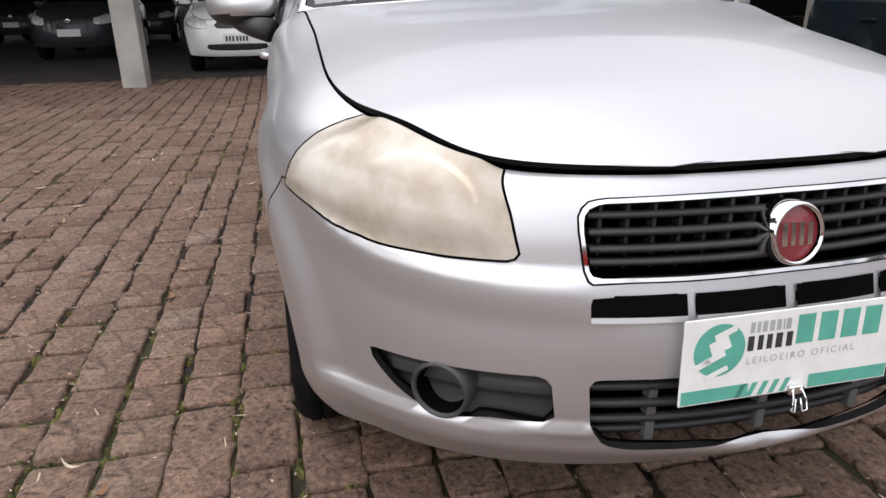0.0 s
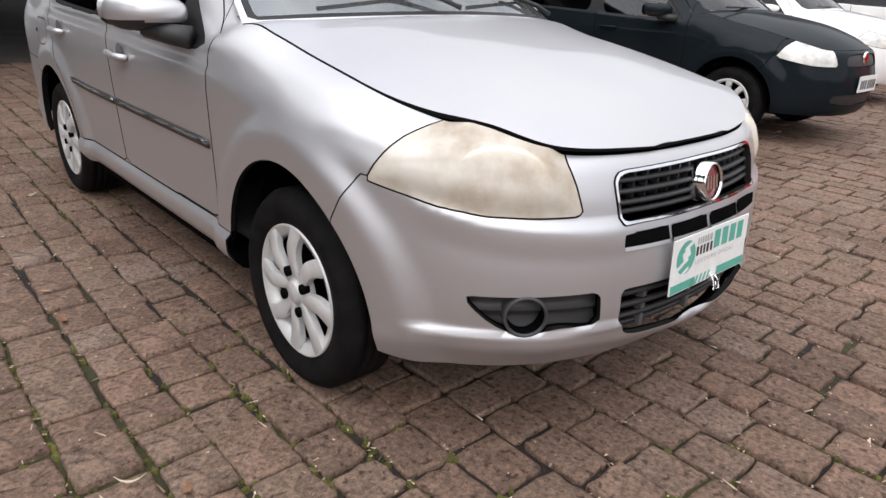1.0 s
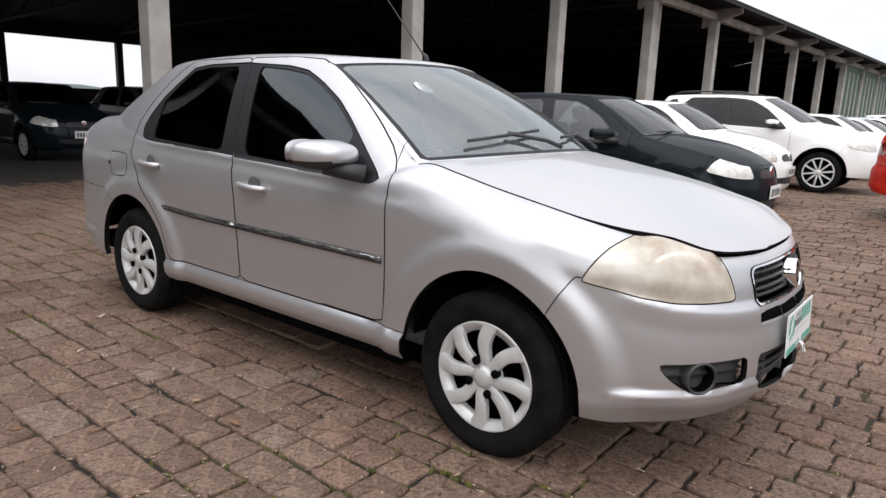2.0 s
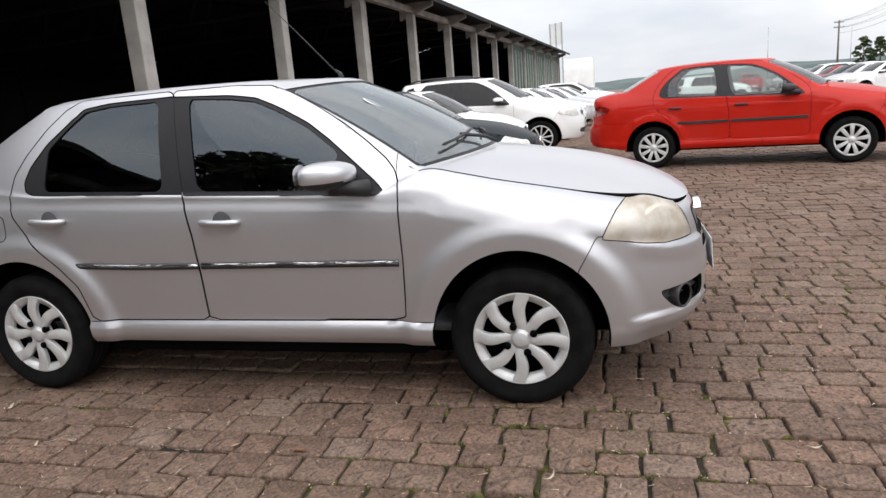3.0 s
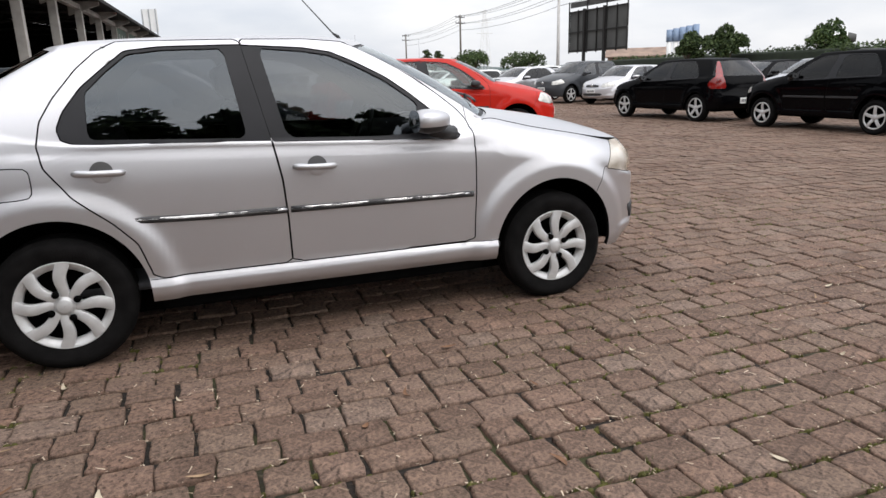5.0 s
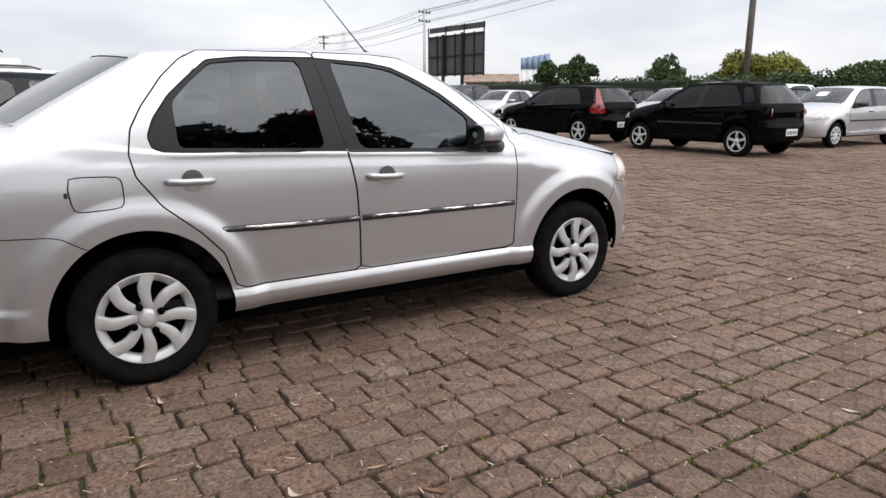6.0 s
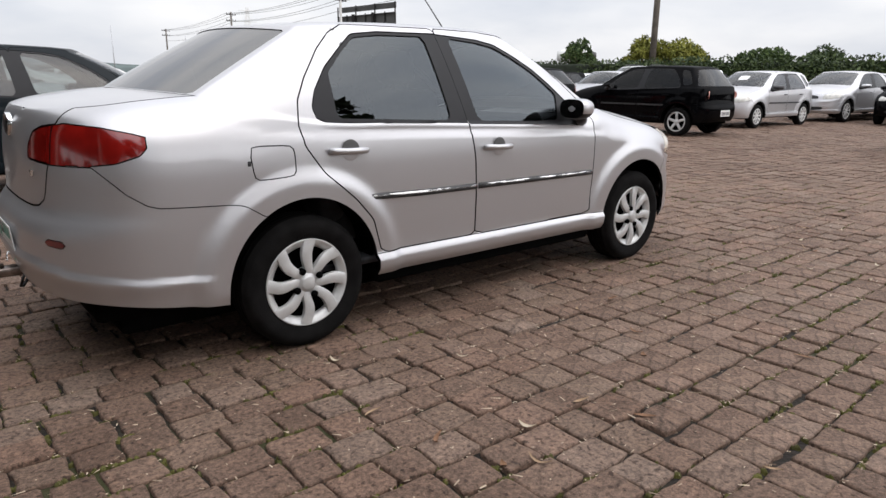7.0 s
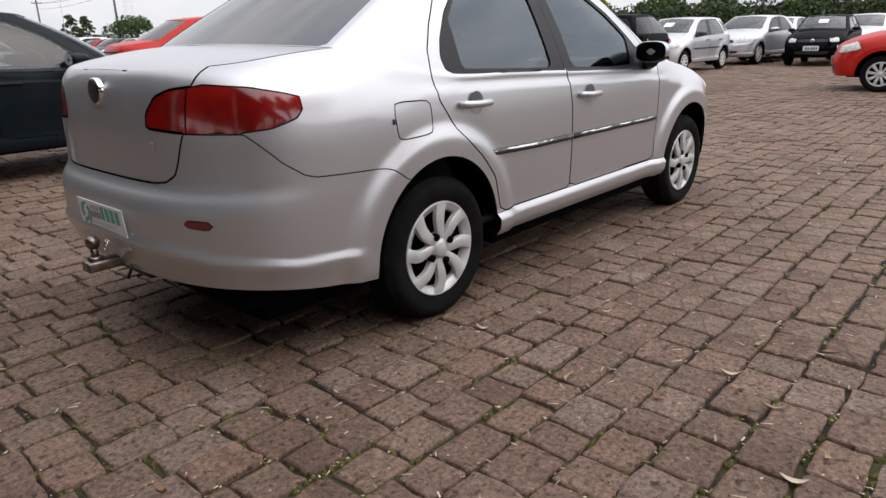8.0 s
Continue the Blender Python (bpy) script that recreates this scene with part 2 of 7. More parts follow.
def put_box(bm, x0, x1, y0, y1, z0, z1, bevel=0.0, m=None):
    r = bmesh.ops.create_cube(bm, size=1.0)
    vs = r["verts"]
    for v in vs:
        v.co = Vector(((x0 + x1) / 2 + v.co.x * (x1 - x0), (y0 + y1) / 2 + v.co.y * (y1 - y0), (z0 + z1) / 2 + v.co.z * (z1 - z0)))
    if bevel:
        es = list({e for v in vs for e in v.link_edges})
        r = bmesh.ops.bevel(bm, geom=es, offset=bevel, segments=2, affect="EDGES", profile=0.5)
        vs = list({v for f in r["faces"] for v in f.verts} | {v for v in vs if v.is_valid})
    if m is not None:
        bmesh.ops.transform(bm, matrix=m, verts=[v for v in vs if v.is_valid])
    return [v for v in vs if v.is_valid]


def box_bm(*a, **k):
    bm = bmesh.new()
    put_box(bm, *a, **k)
    return bm


def put_tube(bm, a, b, r0, r1=None, n=10, caps=True):
    a, b = Vector(a), Vector(b)
    r1 = r0 if r1 is None else r1
    q = (b - a).to_track_quat("Z", "Y").to_matrix()
    rings = []
    for c, r in ((a, r0), (b, r1)):
        rings.append([bm.verts.new(c + q @ Vector((r * math.cos(2 * math.pi * i / n), r * math.sin(2 * math.pi * i / n), 0))) for i in range(n)])
    for i in range(n):
        bm.faces.new((rings[0][i], rings[0][(i + 1) % n], rings[1][(i + 1) % n], rings[1][i]))
    if caps:
        bm.faces.new(rings[0][::-1])
        bm.faces.new(rings[1])
    return rings


def put_path(bm, pts, r, n=8):
    """A bent round bar through the points."""
    rings = []
    pts = [Vector(p) for p in pts]
    for k, p in enumerate(pts):
        d = (pts[min(k + 1, len(pts) - 1)] - pts[max(k - 1, 0)]).normalized()
        q = d.to_track_quat("Z", "Y").to_matrix()
        rr = r[k] if isinstance(r, (list, tuple)) else r
        rings.append([bm.verts.new(p + q @ Vector((rr * math.cos(2 * math.pi * i / n), rr * math.sin(2 * math.pi * i / n), 0))) for i in range(n)])
    for s, t in zip(rings, rings[1:]):
        for i in range(n):
            bm.faces.new((s[i], s[(i + 1) % n], t[(i + 1) % n], t[i]))
    bm.faces.new(rings[0][::-1])
    bm.faces.new(rings[-1])


def put_lathe(bm, profile, n=48, axis="y"):
    """Turn (radius, depth) pairs round the y axis."""
    rings = []
    for r, d in profile:
        rings.append([bm.verts.new((r * math.cos(2 * math.pi * i / n), d, r * math.sin(2 * math.pi * i / n))) for i in range(n)])
    for s, t in zip(rings, rings[1:]):
        for i in range(n):
            bm.faces.new((s[i], s[(i + 1) % n], t[(i + 1) % n], t[i]))
    return rings


# ---- car bodies ----
def area_vector(pts):
    """Twice the area of a closed polygon, as a vector along its normal."""
    x = y = z = 0.0
    a = pts[-1]
    for b in pts:
        x += a[1] * b[2] - a[2] * b[1]
        y += a[2] * b[0] - a[0] * b[2]
        z += a[0] * b[1] - a[1] * b[0]
        a = b
    return np.array((x, y, z))


class Shell:
    """Points P with ring coordinates A (ring place, rise, patch), faces F and their labels L."""

    def __init__(self):
        self.P, self.A, self.F, self.L, self.seen = [], [], [], [], {}

    def vertex(self, p, a):
        key = (round(p[0], 4), round(p[1], 4), round(p[2], 4), int(a[2]))
        if key not in self.seen:
            self.seen[key] = len(self.P)
            self.P.append(tuple(float(c) for c in p))
            self.A.append(tuple(float(c) for c in a))
        return self.seen[key]

    def grid(self, pos, att, label):
        """A patch of one half, and its mirror image."""
        rows, cols = pos.shape[:2]
        for side in (1, -1):
            ids = [[self.vertex(pos[i, j] * (1, side, 1), att[i, j]) for j in range(cols)] for i in range(rows)]
            for i in range(rows - 1):
                for j in range(cols - 1):
                    f = [ids[i][j], ids[i + 1][j], ids[i + 1][j + 1], ids[i][j + 1]]
                    f = [v for k, v in enumerate(f) if v != f[k - 1]]
                    if len(f) < 3 or len(set(f)) < len(f):
                        continue
                    p = [self.P[v] for v in f]
                    n = area_vector(p)
                    c = [sum(q[k] for q in p) / len(p) for k in range(3)]
                    if n[0] * (c[0] - min(1.5, max(-1.5, c[0] * 0.75))) + n[1] * c[1] + n[2] * (c[2] - 0.55) < 0:
                        f = f[::-1]
                    self.F.append(f)
                    self.L.append(label)

    def cut(self, fn, labels, name, where=None):
        """Faces of these labels are parted where fn changes sign; those below zero get the new name."""
        P, A = np.array(self.P), np.array(self.A)
        val = fn(P, A)
        chosen = []
        for k, f in enumerate(self.F):
            if self.L[k] in labels and val[f].min() < 0 and (where is None or where(P[f].mean(0))):
                chosen.append(k)
        if not chosen:
            return

        def crossings(keys):
            a, b = np.array(keys).T
            lo, hi = np.zeros(len(keys)), np.ones(len(keys))
            na = val[a] < 0
            for _ in range(14):
                mid = (lo + hi) / 2
                v = fn(P[a] + (P[b] - P[a]) * mid[:, None], A[a] + (A[b] - A[a]) * mid[:, None])
                same = (v < 0) == na
                lo, hi = np.where(same, mid, lo), np.where(same, hi, mid)
            return a, b, (lo + hi) / 2

        def split_edges():
            e = set()
            for k in chosen:
                f = self.F[k]
                for v, w in zip(f, f[1:] + f[:1]):
                    if val[v] * val[w] < 0:
                        e.add((min(v, w), max(v, w)))
            return sorted(e)

        # points close to the line slide onto it, so that no slivers arise
        keys = split_edges()
        if keys:
            rounded = list(map(tuple, np.round(P, 3).tolist()))
            seams = collections.Counter(rounded)
            a, b, mid = crossings(keys)
            moves = {}
            for i in range(len(keys)):
                for v, w, t in ((a[i], b[i], mid[i]), (b[i], a[i], 1 - mid[i])):
                    if t < 0.32 and t * np.linalg.norm(P[w] - P[v]) < 0.007 and seams[rounded[v]] == 1 and (v not in moves or t < moves[v][0]):
                        moves[v] = (t, P[v] + (P[w] - P[v]) * t, A[v] + (A[w] - A[v]) * t)
            for v, (t, p, at_) in moves.items():
                P[v], A[v], val[v] = p, at_, 0.0
                self.P[v], self.A[v] = tuple(p), tuple(at_)
        keys = split_edges()
        edges = {}
        if keys:
            a, b, mid = crossings(keys)
            fresh_p, fresh_a = P[a] + (P[b] - P[a]) * mid[:, None], A[a] + (A[b] - A[a]) * mid[:, None]
            for i, e in enumerate(keys):
                edges[e] = len(self.P)
                self.P.append(tuple(fresh_p[i]))
                self.A.append(tuple(fresh_a[i]))
        sign = np.concatenate([np.sign(val), np.zeros(len(self.P) - len(val))])
        picked = set(chosen)
        out_f, out_l = [], []
        for k, f in enumerate(self.F):
            full = []
            for v, w in zip(f, f[1:] + f[:1]):
                full.append(v)
                e = edges.get((min(v, w), max(v, w)))
                if e is not None:
                    full.append(e)
            if k not in picked:
                out_f.append(full)
                out_l.append(self.L[k])
                continue
            sg = sign[full]
            if not (sg > 0).any() or not (sg < 0).any():
                out_f.append(full)
                out_l.append(name if (sg < 0).any() else self.L[k])
                continue
            marks = [i for i in range(len(full)) if sg[i] == 0]
            if len(marks) == 2:
                i, j = marks
                for poly in (full[i : j + 1], full[j:] + full[: i + 1]):
                    ss = sign[poly]
                    if len(poly) > 2:
                        out_f.append(poly)
                        out_l.append(name if (ss < 0).any() else self.L[k])
            else:
                out_f.append(full)
                out_l.append(name if (sg < 0).sum() > (sg > 0).sum() else self.L[k])
        self.F, self.L = out_f, out_l

    def panel(self, name, labels, material, parent, where=None, gap=0.004, depth=0.016, lift=0.0, label="", seam=None):
        """One pressed panel: its faces drawn in from the joint, with a folded edge coloured as shade."""
        if isinstance(labels, str):
            labels = (labels,)
        P = np.array(self.P)
        picked = [f for f, l in zip(self.F, self.L) if l in labels and (where is None or where(P[f].mean(0)))]
        if not picked:
            return None
        weld, same = {}, {}
        rounded = list(map(tuple, np.round(P, 4).tolist()))
        for f in picked:
            for v in f:
                if v not in same:
                    same[v] = weld.setdefault(rounded[v], v)
        joined = []
        for f in picked:
            f = [same[v] for v in f]
            f = [v for k, v in enumerate(f) if v != f[k - 1]]
            if len(set(f)) > 2 and len(set(f)) == len(f):
                joined.append(f)
        picked = joined
        used = {}
        normal, drawn, border = {}, {}, {}
        count = {}
        for f in picked:
            n = area_vector([self.P[v] for v in f])
            for v in f:
                normal[v] = normal.get(v, 0) + n
            for v, w in zip(f, f[1:] + f[:1]):
                count[(min(v, w), max(v, w))] = count.get((min(v, w), max(v, w)), 0) + 1
        for f in picked:
            n = area_vector([self.P[v] for v in f])
            n /= max(np.linalg.norm(n), 1e-12)
            for v, w in zip(f, f[1:] + f[:1]):
                if seam is not None and max(abs(P[v][1]), abs(P[w][1])) < 0.17 and max(abs(P[v][0] - seam), abs(P[w][0] - seam)) < 0.012:
                    continue
                if count[(min(v, w), max(v, w))] == 1:
                    e = P[w] - P[v]
                    e = e / max(np.linalg.norm(e), 0.004)
                    d = np.array((n[1] * e[2] - n[2] * e[1], n[2] * e[0] - n[0] * e[2], n[0] * e[1] - n[1] * e[0]))
                    for q in (v, w):
                        drawn[q] = drawn.get(q, 0) + d
                    border[(v, w)] = True
        bm = bmesh.new()
        low = {}
        for v in normal:
            n = normal[v] / max(np.linalg.norm(normal[v]), 1e-12)
            q = P[v] + n * (lift(P[v]) if callable(lift) else lift)
            if v in drawn:
                d = drawn[v] / max(np.linalg.norm(drawn[v]), 1e-9)
                used[v] = bm.verts.new(q + d * gap / 2 if gap else q)
                if gap:
                    low[v] = bm.verts.new(q + d * gap / 2 - n * depth)
            else:
                used[v] = bm.verts.new(q)
        for f in picked:
            try:
                bm.faces.new([used[v] for v in f])
            except ValueError:
                pass
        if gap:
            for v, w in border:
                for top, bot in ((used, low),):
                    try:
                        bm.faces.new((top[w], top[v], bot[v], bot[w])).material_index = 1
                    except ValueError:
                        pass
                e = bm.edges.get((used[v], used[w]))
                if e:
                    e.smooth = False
        return part(name, bm, [material, "joint_shade"], parent, label)


def superq(th, a, w, p):
    return a * np.abs(np.cos(th)) ** (2 / p), w * np.abs(np.sin(th)) ** (2 / p)


def car_shell(sp, step):
    """The skin of a car from its profiles: lower ring, hood, greenhouse, roof and trunk."""
    sh = Shell()
    th = np.linspace(0, math.pi / 2, max(10, int(sp.get("dense", 1.15) / step)))
    # ring places: front quarter, side, rear quarter
    side_x = np.linspace(sp["xcF"], sp["xcR"], max(12, int((sp["xcF"] - sp["xcR"]) / step)))[1:-1]
    keys = [sp["cowl"][1], sp["green"]["xC"]]
    side_x = np.array(sorted([x for x in side_x if min(abs(x - k) for k in keys) > step * 0.3] + [k for k in keys if sp["xcR"] < k < sp["xcF"]], reverse=True))
    zones = [(0, t) for t in th] + [(1, x) for x in side_x] + [(2, t) for t in th[::-1]]
    nv = max(10, int(sp.get("rise", 0.62) / step))
    nb = max(4, int(0.16 / step))

    def ring(kind, t, z):
        w = sp["W"](z)
        if kind == 0:
            dx, y = superq(t, sp["xf"](z) - sp["xcF"], w, sp["pF"])
            x = sp["xcF"] + dx
        elif kind == 2:
            dx, y = superq(t, sp["xcR"] - sp["xr"](z), w, sp["pR"])
            x = sp["xcR"] - dx
        else:
            x, y = t + 0 * z, w
        return np.stack([x + 0 * z, -y, z], -1)

    def top(kind, t):
        if kind == 0:
            dx, y = superq(t, sp["xTF"] - sp["xcF"], sp["yT"](sp["xcF"]), sp["pTF"])
            x = sp["xcF"] + dx
        elif kind == 2:
            dx, y = superq(t, sp["xcR"] - sp["xTR"], sp["yT"](sp["xcR"]), sp["pTR"])
            x = sp["xcR"] - dx
        else:
            x, y = t, sp["yT"](t)
        return np.array([float(x), -float(y), float(sp["zT"](x))])

    T = np.array([top(k, t) for k, t in zones])
    rows = []
    for (k, t), tp in zip(zones, T):
        x0 = ring(k, t, np.array([0.5]))[0][0]
        zb, h = float(sp["zb"](x0)), float(sp["h"](x0))
        zl = np.linspace(zb, tp[2] - h, nv)
        low = ring(k, t, zl)
        c = ring(k, t, np.array([tp[2] - h * 0.28]))[0]
        s = np.linspace(0, 1, nb + 1)[1:, None]
        up = (1 - s) ** 2 * low[-1] + 2 * s * (1 - s) * c + s**2 * tp
        q = np.vstack([low, up])
        # swelling round the wheels, sill and shoulder crease
        for ax in sp["axles"]:
            r = np.hypot(q[:, 0] - ax, q[:, 2] - sp["zw"])
            e = sp["flare"] * (1 - smooth01((r - sp["ra"] - sp.get("swell", (0.070, 0.135))[0]) / sp.get("swell", (0.070, 0.135))[1])) * (np.abs(q[:, 1]) > 0.45)
            q[:, 1] -= e
        zc = sp["crease"](q[:, 0])
        mid = smooth01((q[:, 0] - sp["xcR"]) / 0.25) * smooth01((sp.get("crease_end", 0.95) - q[:, 0]) / 0.30)
        q[:, 1] += 0.007 * mid * smooth01((q[:, 2] - zc) / 0.014) * (1 - smooth01((q[:, 2] - zc - 0.02) / 0.10)) * smooth01((tp[2] - q[:, 2]) / 0.03)
        between = smooth01((q[:, 0] - sp["axles"][1] - sp["ra"] + 0.06) / 0.03) * (1 - smooth01((q[:, 0] - sp["axles"][0] + sp["ra"] - 0.03) / 0.03))
        q[:, 1] -= 0.019 * between * (smooth01((sp["zs"] - q[:, 2]) / 0.022)) * (1 - 0.9 * smooth01((sp["zs"] - 0.065 - q[:, 2]) / 0.05))
        for x0, zr, out in sp.get("ridges", ()):
            # a bumper ledge: swells up to the line and steps back above it
            way = np.stack([q[:, 0] - x0, q[:, 1]], -1)
            way /= np.maximum(np.linalg.norm(way, axis=1), 1e-6)[:, None]
            on = smooth01((np.abs(q[:, 0]) - (1.585 if x0 > 0 else 1.57)) / 0.10) * (q[:, 0] * x0 > 0)
            dz = q[:, 2] - zr(np.abs(q[:, 1]))
            e = (out(np.abs(q[:, 1])) if callable(out) else out) * on * smooth01((dz + 0.085) / 0.085) * (1 - smooth01(dz / 0.014))
            q[:, :2] += way * e[:, None]
        rows.append(q)
    pos = np.array(rows)
    att = np.zeros(pos.shape)
    att[..., 0] = np.linspace(0, 3, len(zones))[:, None]
    att[..., 1] = np.linspace(0, 1, pos.shape[1])[None]
    sh.grid(pos, att, "low")

    # hood: sections across from the shoulder to the middle, or to the cowl
    nw = max(6, int(0.5 / step))
    w = np.linspace(0, 1, nw)
    cow = sp["cowl"]
    rows = []
    nose = np.array([sp["xTF"], -0.15, float(sp["zT"](sp["xTF"]))])
    for tp in [nose] + [t for t in T if abs(t[1]) > 0.16]:
        if tp[0] < cow[1] - 1e-9:
            break
        inner = cow[2] * np.clip((cow[0] - tp[0]) / (cow[0] - cow[1]), 0, 1) ** (1 / 2.2)
        y = tp[1] + (-inner - tp[1]) * w
        yt = max(abs(tp[1]), 1e-4)
        z = tp[2] + (sp["hood"](tp[0]) - tp[2]) * (1 - (np.abs(y) / yt) ** 2.4)
        rows.append(np.stack([np.full(nw, tp[0]), y, z], -1))
    pos = np.array(rows)
    att = np.zeros(pos.shape)
    att[..., 2] = 1
    sh.grid(pos, att, "hood")

    # greenhouse rings
    g = sp["green"]
    nq = max(7, int(0.75 / step))
    xs = np.array([x for x in side_x if g["xC"] - 1e-9 <= x <= cow[1] + 1e-9] + ([sp["xcR"]] if sp["hatch"] else []))
    ns = len(xs)
    nr = max(7, int(0.55 / step))
    qf = np.linspace(0, 1, nq)
    qs = (xs - xs[0]) / (xs[-1] - xs[0])
    yc = cow[2] * qf
    zcorner = float(sp["zT"](cow[1]))
    base_f = np.stack([cow[0] - (cow[0] - cow[1]) * qf**2.2, -yc, g["zcowl"] + (zcorner - g["zcowl"]) * qf**2], -1)
    xC = g["xC"]
    base_s = np.stack([xs, -sp["yT"](xs), sp["zT"](xs)], -1)
    if sp["hatch"]:
        base_r = np.array([top(2, t) for t in np.linspace(math.pi / 2, 0, nq)])
    else:
        yr = float(sp["yT"](xC)) * (1 - qf)
        base_r = np.stack([xC + (g["xRb"] - xC) * (1 - (1 - qf) ** 2.0), -yr, sp["zT"](xC) + (g["zRb"] - sp["zT"](xC)) * (1 - (1 - qf) ** 2)], -1)
    A, B, C, D = g["top"]  # front middle, front corner, rear corner, rear middle: x, y, z
    top_f = np.stack([A[0] + (B[0] - A[0]) * qf**2.2, -B[1] * qf, A[2] + (B[2] - A[2]) * qf**2], -1)
    bow = 4 * qs * (1 - qs)
    top_s = np.stack([B[0] + (C[0] - B[0]) * qs, -(B[1] + (C[1] - B[1]) * qs + g["bowy"] * bow), B[2] + (C[2] - B[2]) * qs + g["bowz"] * bow], -1)
    top_r = np.stack([C[0] + (D[0] - C[0]) * (1 - (1 - qf) ** 2), -C[1] * (1 - qf), C[2] + (D[2] - C[2]) * (1 - (1 - qf) ** 2)], -1)
    base = np.vstack([base_f, base_s[1:], base_r[1:]])
    crown = np.vstack([top_f, top_s[1:], top_r[1:]])
    Q = np.r_[qf, 1 + qs[1:], 2 + qf[1:]]
    s = np.linspace(0, 1, nr)[None, :, None]
    pos = base[:, None] * (1 - s) + crown[:, None] * s
    swell = 4 * s * (1 - s)
    fr = (1 - smooth01((Q - 0.75) / 0.5))[:, None, None]
    sd = (smooth01((Q - 0.9) / 0.3) * (1 - smooth01((Q - 1.9) / 0.3)))[:, None, None]
    rr = smooth01((Q - 1.75) / 0.5)[:, None, None]
    pos = pos + swell * (fr * np.array([0.012, 0, 0.026]) + sd * np.array([0, -0.012, 0.0]) + rr * np.array([-g["bowr"], 0, g["bowr"]]))
    att = np.zeros(pos.shape)
    att[..., 0], att[..., 1], att[..., 2] = Q[:, None], s[..., 0], 2
    sh.grid(pos, att, "green")
    # roof edge, rolled over in three steps
    inward = np.zeros_like(crown)
    inward[:, 1] = 1.0 * (np.abs(crown[:, 1]) > 0)
    inward[:, 0] = np.where(Q < 1, -1, np.where(Q > 2, 1, 0)) * 1.0
    wy = np.where((Q >= 1) & (Q <= 2), 1, np.where(Q < 1, Q**3, (3 - Q) ** 3))
    wx = np.where((Q >= 1) & (Q <= 2), np.where(Q < 1.5, np.clip(1 - (Q - 1) * 12, 0, 1), np.clip(1 - (2 - Q) * 12, 0, 1)), 1)
    wx = wx * np.where(Q < 1.5, -1, 1)
    rows = [crown]
    for dy, dz in ((0.012, 0.016), (0.030, 0.028), (0.058, 0.037)):
        k = crown.copy()
        k[:, 1] += dy * wy
        k[:, 0] += dy * wx
        k[:, 2] += dz * np.where((Q >= 1) & (Q <= 2), 1, np.where(Q < 1, 0.35 + 0.65 * Q**3, 0.35 + 0.65 * (3 - Q) ** 3)) * 0.9
        rows.append(k)
    pos = np.stack(rows, 1)
    att = np.zeros(pos.shape)
    att[..., 0], att[..., 2] = Q[:, None], 3
    sh.grid(pos, att, "roof")
    edge = rows[-1]
    ef, es, er = edge[:nq], edge[nq - 1 : nq - 1 + ns], edge[nq - 2 + ns :]
    mx = ef[0][0] + (er[-1][0] - ef[0][0]) * qs
    mid = np.stack([mx, np.zeros(ns), g["roof"](mx)], -1)
    mid[0], mid[-1] = ef[0], er[-1]
    v = np.linspace(0, 1, nq)[None, :, None]
    u = qs[:, None, None]
    ff, rrw = ef[::-1][None], er[None]
    # crown across: quick rise at the edge, flat in the middle
    vz = 1 - (1 - v) ** 2.0
    lineA = es[:, None] * (1 - v) + mid[:, None] * v
    lineA[..., 2] = es[:, None, 2] * (1 - vz[..., 0]) + mid[:, None, 2] * vz[..., 0]
    lineB = ff * (1 - u) + rrw * u
    corner = (ff[:, :1] * (1 - v) + ff[:, -1:] * v) * (1 - u) + (rrw[:, :1] * (1 - v) + rrw[:, -1:] * v) * u
    cvz = (ff[:, :1, 2] * (1 - vz[..., 0]) + ff[:, -1:, 2] * vz[..., 0]) * (1 - u[..., 0]) + (rrw[:, :1, 2] * (1 - vz[..., 0]) + rrw[:, -1:, 2] * vz[..., 0]) * u[..., 0]
    corner[..., 2] = cvz
    pos = lineA + lineB - corner
    att = np.zeros(pos.shape)
    att[..., 2] = 4
    sh.grid(pos, att, "roof")

    if not sp["hatch"]:
        rows = []
        tail = np.array([sp["xTR"], -0.15, float(sp["zT"](sp["xTR"]))])
        for tp in [tail] + [t for t in T[::-1] if abs(t[1]) > 0.16]:
            if tp[0] > xC:
                break
            span = xC - g["xRb"]
            inner = float(sp["yT"](xC)) * math.sqrt(max(0.0, min(1.0, (tp[0] - g["xRb"]) / span))) if tp[0] > g["xRb"] else 0.0
            y = tp[1] + (-inner - tp[1]) * w
            yt = max(abs(tp[1]), 1e-4)
            z = tp[2] + (sp["deck"](tp[0]) - tp[2]) * (1 - (np.abs(y) / yt) ** 2.4)
            rows.append(np.stack([np.full(nw, tp[0]), y, z], -1))
        pos = np.array(rows)
        att = np.zeros(pos.shape)
        att[..., 2] = 5
        sh.grid(pos, att, "deck")
    return sh


def side_poly(pts, rounds=2):
    f = inside(outline(pts, rounds) if rounds else pts)
    return lambda P, A: f(P[:, 0], P[:, 2])


def front_poly(pts, rounds=2, x0=1.2):
    """Outline in degrees round the nose (from the middle) and height."""
    pts = [(a / 60, z) for a, z in pts]
    f = inside(outline(pts, rounds) if rounds else pts)
    return lambda P, A: f(np.degrees(np.arctan2(np.abs(P[:, 1]), P[:, 0] - x0)) / 60, P[:, 2])


def rear_poly(pts, rounds=2, x0=-1.5):
    pts = [(a / 60, z) for a, z in pts]
    f = inside(outline(pts, rounds) if rounds else pts)
    return lambda P, A: f(np.degrees(np.arctan2(np.abs(P[:, 1]), x0 - P[:, 0])) / 60, P[:, 2])


